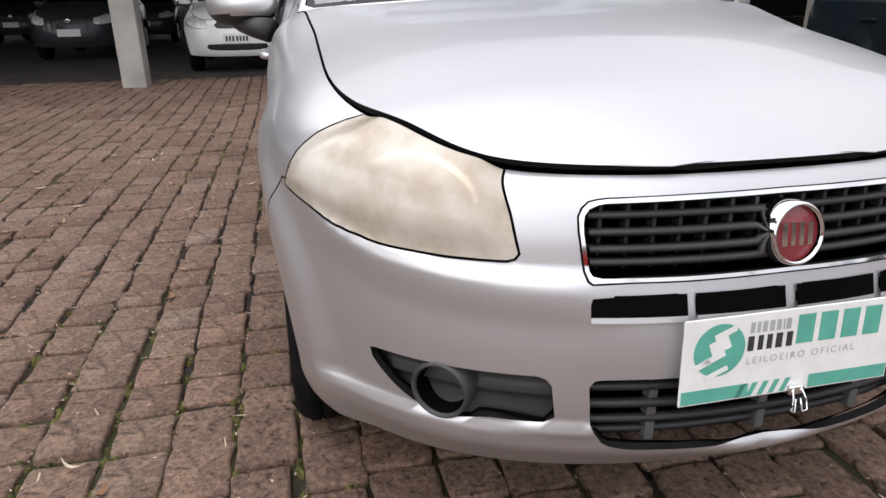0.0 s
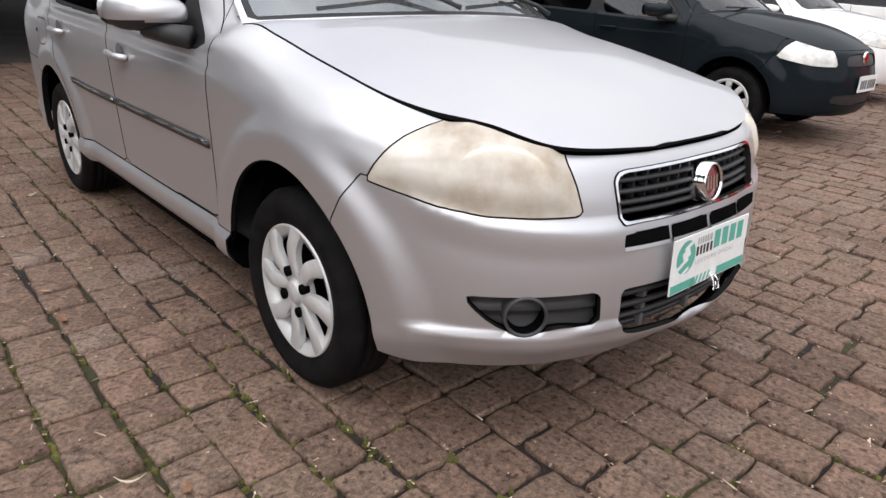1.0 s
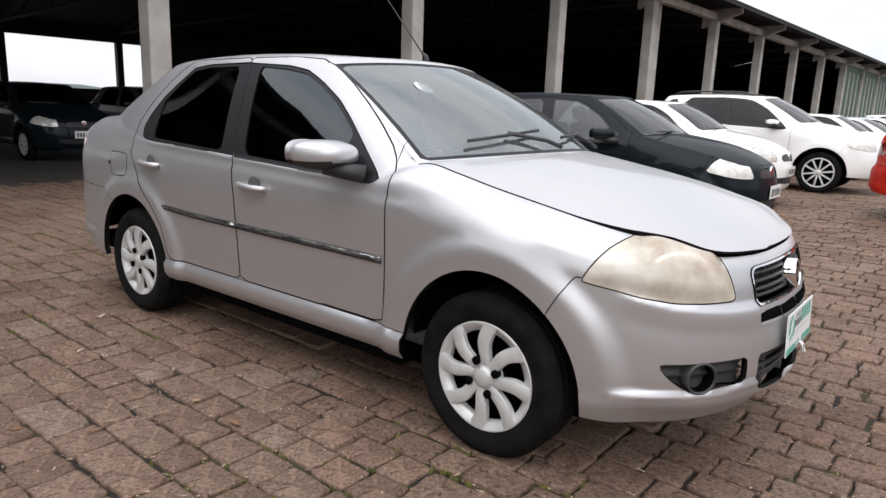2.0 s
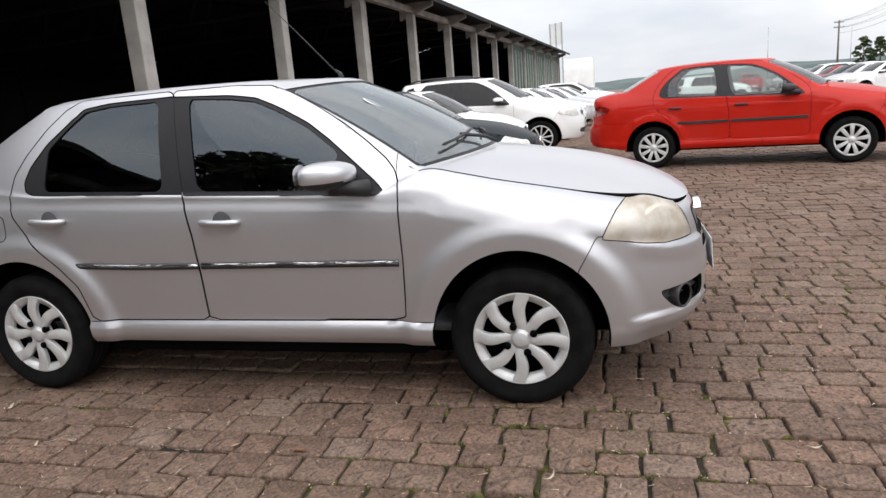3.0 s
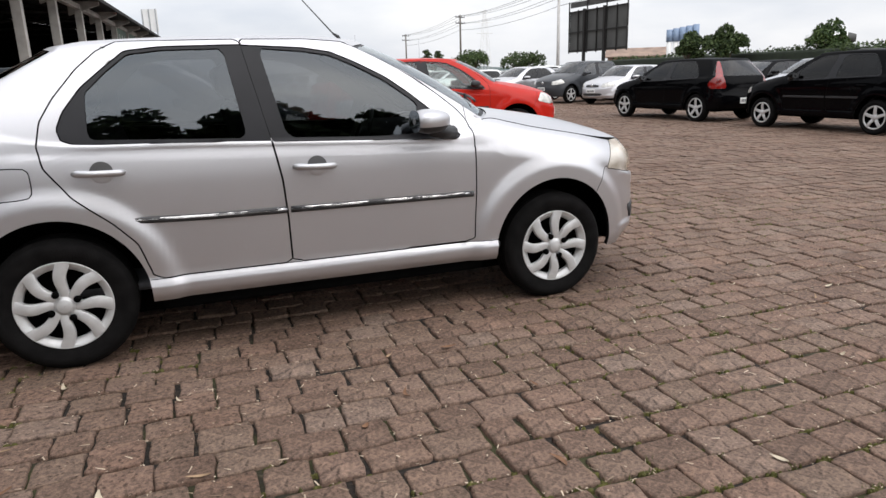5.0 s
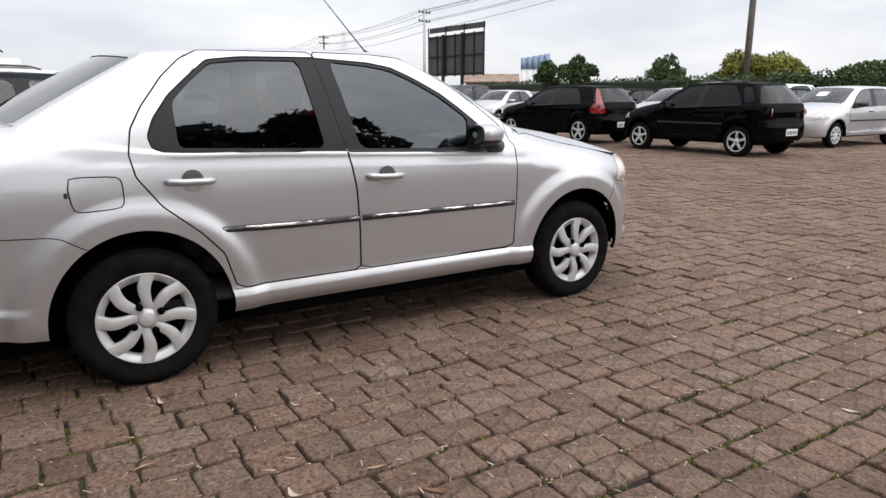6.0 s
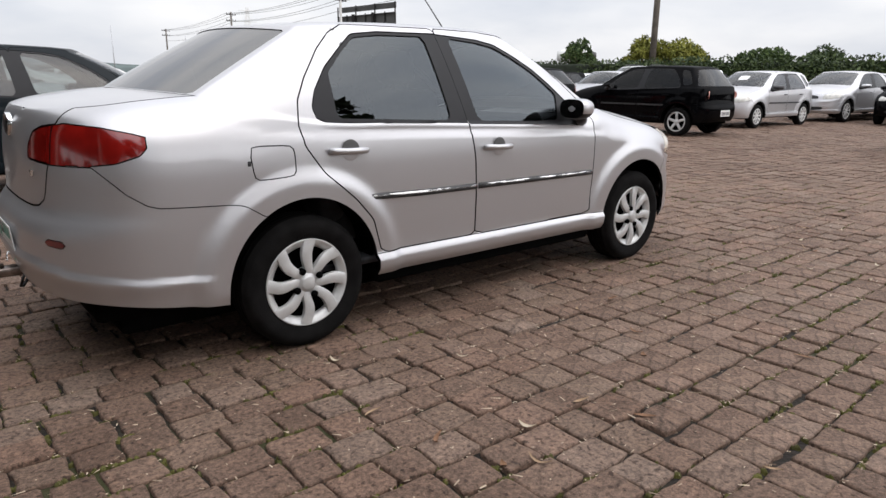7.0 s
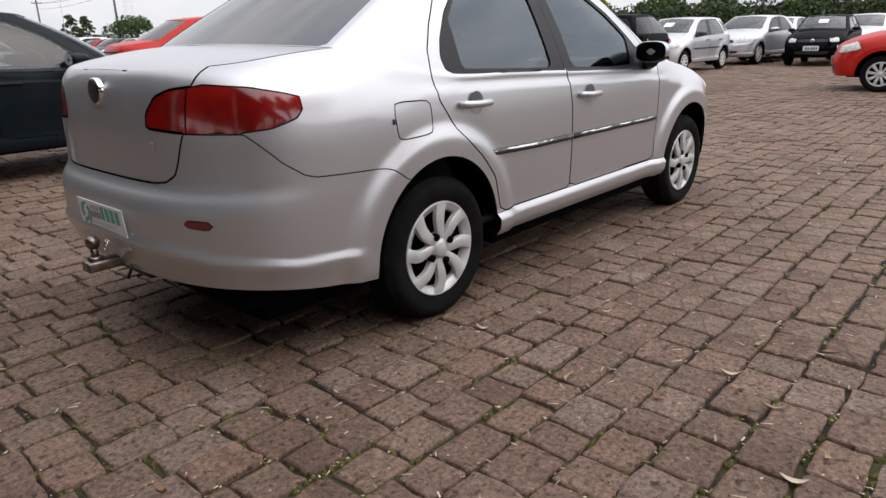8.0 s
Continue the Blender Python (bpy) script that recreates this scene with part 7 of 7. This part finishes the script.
def hills():
    """Low wooded hills as a rim of land on the horizon."""
    bm = bmesh.new()
    n = 220
    rows = []
    for i in range(n):
        a = 2 * math.pi * i / n
        hgt = 6.5 + 6 * noise.noise((math.cos(a) * 3, math.sin(a) * 3, 0.3)) + 3 * noise.noise((math.cos(a) * 14, math.sin(a) * 14, 1.3))
        hgt = max(1.5, hgt - 0.5)
        rows.append([bm.verts.new((r * math.cos(a), r * math.sin(a), z)) for r, z in ((380, -1), (430, hgt * 0.7), (520, hgt), (700, hgt * 0.6))])
    for i in range(n):
        p, q = rows[i], rows[(i + 1) % n]
        for k in range(3):
            bm.faces.new((p[k], q[k], q[k + 1], p[k + 1]))
    bmesh.ops.recalc_face_normals(bm, faces=bm.faces)
    ob = mesh_object("backdrop", bm, "hills")
    tagged(ob, "low hazy wooded hills along the horizon", "hills", kind="structure")


MAT["hills"] = simple("hazy_hills", (0.075, 0.10, 0.095), 1.0, 0, 0.4, 0.03)
hills()


# ---- ground ----
def stone_material():
    m, nt, b = nodes_of("granite_sett")
    co = obj_coord(nt)
    geo = nt.nodes.new("ShaderNodeNewGeometry")
    info = nt.nodes.new("ShaderNodeObjectInfo")
    mixr = add(nt, "Math")
    mixr.operation = "ADD"
    nt.links.new(geo.outputs["Random Per Island"], mixr.inputs[0])
    nt.links.new(info.outputs["Random"], mixr.inputs[1])
    frac = add(nt, "Math")
    frac.operation = "FRACT"
    nt.links.new(mixr.outputs[0], frac.inputs[0])
    tone = ramp(nt, frac.outputs[0], [(0.0, (0.157, 0.102, 0.074)), (0.25, (0.185, 0.120, 0.088)), (0.55, (0.194, 0.134, 0.099)), (0.8, (0.215, 0.136, 0.099)), (1.0, (0.217, 0.156, 0.121))])
    stain = add(nt, "TexNoise", Scale=1.1, Detail=5.0, Roughness=0.6)
    patch = add(nt, "TexNoise", Scale=17.0, Detail=5.0, Roughness=0.62)
    grain = add(nt, "TexNoise", Scale=62.0, Detail=7.0, Roughness=0.75)
    pit_shade = add(nt, "TexNoise", Scale=46.0, Detail=3.0, Roughness=0.5)
    speck = add(nt, "TexVoronoi", Scale=210.0)
    for n in (stain, patch, grain, pit_shade, speck):
        nt.links.new(co, n.inputs["Vector"])

    def times(a, col, f):
        x = nt.nodes.new("ShaderNodeMix")
        x.data_type, x.blend_type = "RGBA", "MULTIPLY"
        x.inputs[0].default_value = f
        nt.links.new(a, x.inputs[6])
        nt.links.new(col, x.inputs[7])
        return x.outputs[2]

    c = times(tone, ramp(nt, stain.outputs["Fac"], [(0.3, (0.66, 0.60, 0.56)), (0.55, (1, 1, 1)), (0.8, (1.10, 1.08, 1.04))]), 0.9)
    c = times(c, ramp(nt, patch.outputs["Fac"], [(0.32, (0.80, 0.80, 0.79)), (0.50, (1, 1, 1)), (0.68, (1.20, 1.19, 1.16))]), 1.0)
    c = times(c, ramp(nt, grain.outputs["Fac"], [(0.36, (0.46, 0.44, 0.42)), (0.50, (1, 1, 1)), (0.65, (1.62, 1.58, 1.54))]), 0.95)
    # pits have no relief of their own; their shade is colour only
    c = times(c, ramp(nt, pit_shade.outputs["Fac"], [(0.33, (0.25, 0.21, 0.18)), (0.42, (1, 1, 1))]), 0.85)
    c = times(c, ramp(nt, speck.outputs["Distance"], [(0.0, (1.30, 1.28, 1.26)), (0.5, (0.72, 0.72, 0.72))]), 0.6)
    nt.links.new(c, b.inputs["Base Color"])
    b.inputs["Roughness"].default_value = 0.82
    b.inputs["Specular IOR Level"].default_value = 0.35
    rough = add(nt, "Math")
    rough.operation = "ADD"
    nt.links.new(grain.outputs["Fac"], rough.inputs[0])
    nt.links.new(patch.outputs["Fac"], rough.inputs[1])
    bp = add(nt, "Bump", Strength=0.9, Distance=0.006)
    nt.links.new(rough.outputs[0], bp.inputs["Height"])
    nt.links.new(bp.outputs["Normal"], b.inputs["Normal"])
    return m


MAT["stone"] = stone_material()


def earth_material():
    m, nt, b = nodes_of("joint_earth")
    co = obj_coord(nt)
    big = add(nt, "TexNoise", Scale=0.9, Detail=6.0)
    fine = add(nt, "TexNoise", Scale=45.0, Detail=6.0)
    moss = add(nt, "TexNoise", Scale=1.9, Detail=3.0)
    for n in (big, fine, moss):
        nt.links.new(co, n.inputs["Vector"])
    base = ramp(nt, fine.outputs["Fac"], [(0.3, (0.007, 0.005, 0.004)), (0.62, (0.020, 0.014, 0.009)), (0.76, (0.09, 0.065, 0.045))])
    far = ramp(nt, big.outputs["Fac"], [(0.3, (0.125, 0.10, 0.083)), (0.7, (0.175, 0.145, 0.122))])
    green = ramp(nt, moss.outputs["Fac"], [(0.50, (0, 0, 0)), (0.60, (1, 1, 1))])
    mg = nt.nodes.new("ShaderNodeMix")
    mg.data_type = "RGBA"
    mg.inputs[7].default_value = (0.036, 0.036, 0.010, 1)
    nt.links.new(green, mg.inputs[0])
    nt.links.new(base, mg.inputs[6])
    # paving beyond the laid stones reads as one surface
    sep = nt.nodes.new("ShaderNodeSeparateXYZ")
    nt.links.new(co, sep.inputs[0])
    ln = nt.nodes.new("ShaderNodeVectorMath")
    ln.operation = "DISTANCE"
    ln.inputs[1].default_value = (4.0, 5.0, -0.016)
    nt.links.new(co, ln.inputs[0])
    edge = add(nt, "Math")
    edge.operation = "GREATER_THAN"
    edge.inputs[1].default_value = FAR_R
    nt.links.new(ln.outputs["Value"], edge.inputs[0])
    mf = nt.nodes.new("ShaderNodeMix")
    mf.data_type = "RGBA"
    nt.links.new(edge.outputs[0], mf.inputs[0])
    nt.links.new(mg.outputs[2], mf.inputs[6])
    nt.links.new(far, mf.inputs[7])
    nt.links.new(mf.outputs[2], b.inputs["Base Color"])
    b.inputs["Roughness"].default_value = 0.95
    bp = add(nt, "Bump", Strength=0.8, Distance=0.01)
    nt.links.new(fine.outputs["Fac"], bp.inputs["Height"])
    nt.links.new(bp.outputs["Normal"], b.inputs["Normal"])
    return m


FAR_R = 26.0
MAT["earth"] = earth_material()


def ground_sheet():
    bm = bmesh.new()
    n = 40
    rings = []
    for r in (0.0, 6, 12, 20, 35, 60, 120, 300, 900, 2500):
        rings.append([bm.verts.new((r * math.cos(2 * math.pi * i / n), r * math.sin(2 * math.pi * i / n), -0.016)) for i in range(n)] if r else [bm.verts.new((0, 0, -0.016))])
    for s, t in zip(rings, rings[1:]):
        for i in range(n):
            if len(s) == 1:
                bm.faces.new((s[0], t[i], t[(i + 1) % n]))
            else:
                bm.faces.new((s[i], t[i], t[(i + 1) % n], s[(i + 1) % n]))
    bmesh.ops.recalc_face_normals(bm, faces=bm.faces)
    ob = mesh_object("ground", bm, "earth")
    tagged(ob, "brown earth and worn paving of a large car yard", "ground", kind="structure")
    return ob


def lay_setts():
    """The courses of setts: centre, half sizes and grade of each stone, and points along the joints."""
    g = np.random.default_rng(11)
    setts, joints = [], []
    y = -9.0
    row = 0
    slope = -0.006
    while y < 31:
        pitch = g.uniform(0.142, 0.170)
        x = -11.0 + g.uniform(0, 0.2)
        while x < 30:
            ln = g.uniform(0.136, 0.216)
            cx, cy = x + ln / 2, y + pitch / 2
            x += ln
            if cx < -7.6 or math.hypot(cx - 4, cy - 5) > FAR_R:
                continue
            wy = cy + g.normal(0, 0.004) + slope * cx + 0.012 * math.sin(cx * 0.9 + row * 0.11) + 0.016 * math.sin(cx * 0.33 + row * 0.05)
            dist = abs(wy + 1.6) + max(0, abs(cx) - 3.2)
            hx = ln / 2 - (g.uniform(0.0020, 0.0055) if g.random() < 0.6 else g.uniform(0.0055, 0.011))
            hy = pitch / 2 - (g.uniform(0.0025, 0.0065) if g.random() < 0.55 else g.uniform(0.0065, 0.0125))
            setts.append((cx, wy, hx, hy, dist < 4.6))
            if dist < 4.2:
                joints.append((cx + ln / 2, wy + g.uniform(-0.5, 0.5) * pitch))
                joints.append((cx + g.uniform(-0.5, 0.5) * ln, wy - pitch / 2))
                joints.append((cx + g.uniform(-0.5, 0.5) * ln, wy - pitch / 2))
                joints.append((cx + ln / 2, wy - pitch / 2))
        y += pitch
        row += 1
    return setts, joints


def stones(pave, setts):
    """Granite setts, each a worn, uneven block with crumbled edges."""
    g = np.random.default_rng(12)
    rim = np.array([(-1, -0.88), (-0.91, -1), (-0.30, -1), (0.30, -1), (0.91, -1), (1, -0.88), (1, -0.30), (1, 0.30), (1, 0.88), (0.91, 1), (0.30, 1), (-0.30, 1), (-0.91, 1), (-1, 0.88), (-1, 0.30), (-1, -0.30)])
    n = len(rim)
    fine_f = []
    for r in (0, n, 2 * n):
        fine_f += [(r + i, r + (i + 1) % n, r + n + (i + 1) % n, r + n + i) for i in range(n)]
    fine_f.append(tuple(range(3 * n, 4 * n)))
    plain_f = [(i, (i + 1) % 4, 4 + (i + 1) % 4, 4 + i) for i in range(4)] + [(4, 5, 6, 7)]
    square = np.array([(-1, -1), (1, -1), (1, 1), (-1, 1)])
    near, rest_v, rest_f, rest_s = [], [], [], []
    for cx, wy, hx, hy, fine in setts:
        top = g.normal(0, 0.0032)
        tilt = g.normal(0, 0.016, 2)
        if fine:
            half = np.array((hx, hy))
            base = rim * half + g.normal(0, 0.0032, (n, 2))
            v = np.zeros((4 * n, 3))
            for k, (d, dz) in enumerate(((0.0, -0.030), (0.0002, -0.0060), (0.0026, -0.0016), (0.010, 0.0002))):
                v[k * n : (k + 1) * n, :2] = base * (1 - d / half)
                v[k * n : (k + 1) * n, 2] = dz + (g.normal(0, 0.0006, n) if k else 0)
            v[:, 2] += top + v[:, :2] @ tilt
            if -0.6 < cx < 2.6 and -2.6 < wy < -1.0 and len(near) < 300:
                near.append((cx, wy, v))
                continue
            fc = fine_f
        else:
            base = square * (hx, hy) + g.normal(0, 0.0045, (4, 2))
            v = np.zeros((8, 3))
            v[:4, :2], v[4:, :2] = base, base * 0.972
            v[:4, 2], v[4:, 2] = top - 0.028, top - 0.001
            fc = plain_f
        k = len(rest_v)
        v[:, 0] += cx
        v[:, 1] += wy
        rest_v += v.tolist()
        rest_f += [tuple(k + i for i in f) for f in fc]
        rest_s += [fine] * (len(fc) - 1) + [False]
    me = bpy.data.meshes.new("paving_stones")
    me.from_pydata(rest_v, [], rest_f)
    me.materials.append(MAT["stone"])
    me.polygons.foreach_set("use_smooth", rest_s)
    ob = new("paving_stones", me)
    ob.parent = pave
    tagged(ob, "worn reddish granite setts with earth joints", kind="stuff")
    for cx, cy, v in near:
        me = bpy.data.meshes.new("paving_stone")
        me.from_pydata(v.tolist(), [], fine_f)
        me.materials.append(MAT["stone"])
        me.polygons.foreach_set("use_smooth", [True] * (len(fine_f) - 1) + [False])
        st = new("paving_stone", me)
        st.parent = pave
        st.location = (cx, cy, 0)


def litter(joints):
    """Dry leaves, and straw, moss and weeds along the joints."""
    g = np.random.default_rng(23)
    for i in range(120):
        x, y = g.uniform(-4.5, 4.5), g.uniform(-3.4, -0.95) if i % 4 else g.uniform(-0.9, 2.5)
        if abs(x) < 2.0 and abs(y) < 0.9:
            continue
        ln, wd = g.uniform(0.03, 0.085), g.uniform(0.004, 0.011)
        bm = bmesh.new()
        bend = g.uniform(0.004, 0.014)
        rows = []
        for k in range(6):
            t = k / 5
            w = wd * math.sin(math.pi * (0.06 + 0.9 * t))
            z = 0.006 + bend * (2 * t - 1) ** 2
            c = Vector((ln * (t - 0.5), 0.35 * ln * (t - 0.5) ** 2 * 2, z))
            rows.append([bm.verts.new(c + Vector((0, -w, 0.003))), bm.verts.new(c), bm.verts.new(c + Vector((0, w, 0.003)))])
        for p, q in zip(rows, rows[1:]):
            for j in range(2):
                bm.faces.new((p[j], q[j], q[j + 1], p[j + 1]))
        ob = mesh_object("dry_leaf", bm, ("leaf_tan", "leaf_tan", "leaf_brown", "leaf_pale")[i % 4])
        ob.matrix_world = pose(x, y, 0.0, 0, 0, g.uniform(0, 360))
        tagged(ob, "small curled dry leaf on the paving stones", "leaf", "dry leaves")
    # moss cushions and short weeds keep to damp patches of the joints
    verts, faces, soft_v, soft_f = [], [], [], []
    for x, y in joints:
        if abs(x) < 1.9 and -0.62 < y < 0.62:
            continue
        damp = noise.noise((x * 0.55, y * 0.55, 2.7)) + 0.5 * noise.noise((x * 1.9, y * 1.9, 5.1)) + (0.45 if math.hypot(x - 1.6, y + 1.15) < 0.65 else 0)
        if damp < 0.16 or g.random() > 0.45 + damp:
            continue
        for q in range(3):
            px, py, r = x + g.normal(0, 0.010), y + g.normal(0, 0.006), g.uniform(0.005, 0.014)
            k = len(soft_v)
            for i in range(7):
                a = 6.283 * i / 7
                rr_ = r * g.uniform(0.7, 1.35)
                soft_v.append((px + rr_ * math.cos(a), py + rr_ * math.sin(a), -0.016))
                soft_v.append((px + rr_ * 0.62 * math.cos(a), py + rr_ * 0.62 * math.sin(a), -0.006 + g.normal(0, 0.001)))
            soft_v.append((px, py, -0.002 + g.normal(0, 0.0015)))
            for i in range(7):
                a, b = k + 2 * i, k + 2 * ((i + 1) % 7)
                soft_f += [(a, b, b + 1, a + 1), (a + 1, b + 1, k + 14)]
        if damp > 0.48:
            for b in range(5):
                a, l = g.uniform(0, 6.28), g.uniform(0.008, 0.022)
                px, py = x + g.normal(0, 0.010), y + g.normal(0, 0.007)
                k = len(verts)
                dx, dy = math.cos(a), math.sin(a)
                verts += [(px - dy * 0.0022, py + dx * 0.0022, -0.012), (px + dy * 0.0022, py - dx * 0.0022, -0.012), (px + dx * l * 0.9, py + dy * l * 0.9, -0.012 + l * 1.1)]
                faces.append((k, k + 1, k + 2))
    for nm, vv, ff, mat, words, cat in (("joint_weed", verts, faces, "weed", "short green weeds in the stone joints", "weeds"), ("joint_moss", soft_v, soft_f, "moss", "low olive moss cushions in the stone joints", "moss")):
        me = bpy.data.meshes.new(nm)
        me.from_pydata(vv, [], ff)
        me.materials.append(MAT[mat])
        ob = new(nm, me)
        tagged(ob, words, cat, kind="stuff")
    # chaff: most of it caught in the joints, some lying on the stones
    verts, faces = [], []
    pick = g.integers(0, len(joints), 13000)
    for i in range(17000):
        if i < 13000:
            x, y = joints[pick[i]]
            x, y, z = x + g.normal(0, 0.012), y + g.normal(0, 0.008), g.uniform(-0.006, 0.003)
        else:
            x, y, z = g.uniform(-5, 5.5), g.uniform(-4, 2) if i % 3 else g.uniform(-2.4, -0.9), 0.004
        a, l, w = g.uniform(0, 3.14), g.uniform(0.002, 0.006) if i % 6 else g.uniform(0.007, 0.020), g.uniform(0.0010, 0.0026)
        k = len(verts)
        dx, dy = math.cos(a), math.sin(a)
        verts += [(x - dx * l - dy * w, y - dy * l + dx * w, z), (x + dx * l - dy * w, y + dy * l + dx * w, z + 0.001), (x + dx * l + dy * w, y + dy * l - dx * w, z), (x - dx * l + dy * w, y - dy * l - dx * w, z + 0.002)]
        faces.append((k, k + 1, k + 2, k + 3))
    me = bpy.data.meshes.new("straw_crumb")
    me.from_pydata(verts, [], faces)
    me.materials.append(MAT["chaff"])
    ob = new("straw_crumb", me)
    tagged(ob, "scattered pale straw and chaff on the stones", "straw", kind="stuff")


MAT["weed"] = leaf_material("olive_weeds", (0.035, 0.045, 0.010), (0.105, 0.115, 0.025))
MAT["moss"] = simple("olive_moss", (0.082, 0.078, 0.016), 0.95, 0, 0.5, 9, 0.6, 300)
MAT["chaff"] = leaf_material("straw_chaff", (0.12, 0.07, 0.04), (0.62, 0.50, 0.37))
MAT["leaf_tan"] = simple("dry_tan_leaf", (0.36, 0.24, 0.14), 0.8, 0, 0.3, 30)
MAT["leaf_brown"] = simple("dry_brown_leaf", (0.20, 0.10, 0.05), 0.8, 0, 0.3, 30)
MAT["leaf_pale"] = simple("pale_straw_leaf", (0.52, 0.44, 0.32), 0.8, 0, 0.2, 30)
SETTS, JOINTS = lay_setts()
litter(JOINTS)
hero_car()
pavement = new("pavement", None)
tagged(pavement, "yard paved with worn reddish granite setts and mossy joints", "pavement", kind="structure")
ground_sheet()
stones(pavement, SETTS)
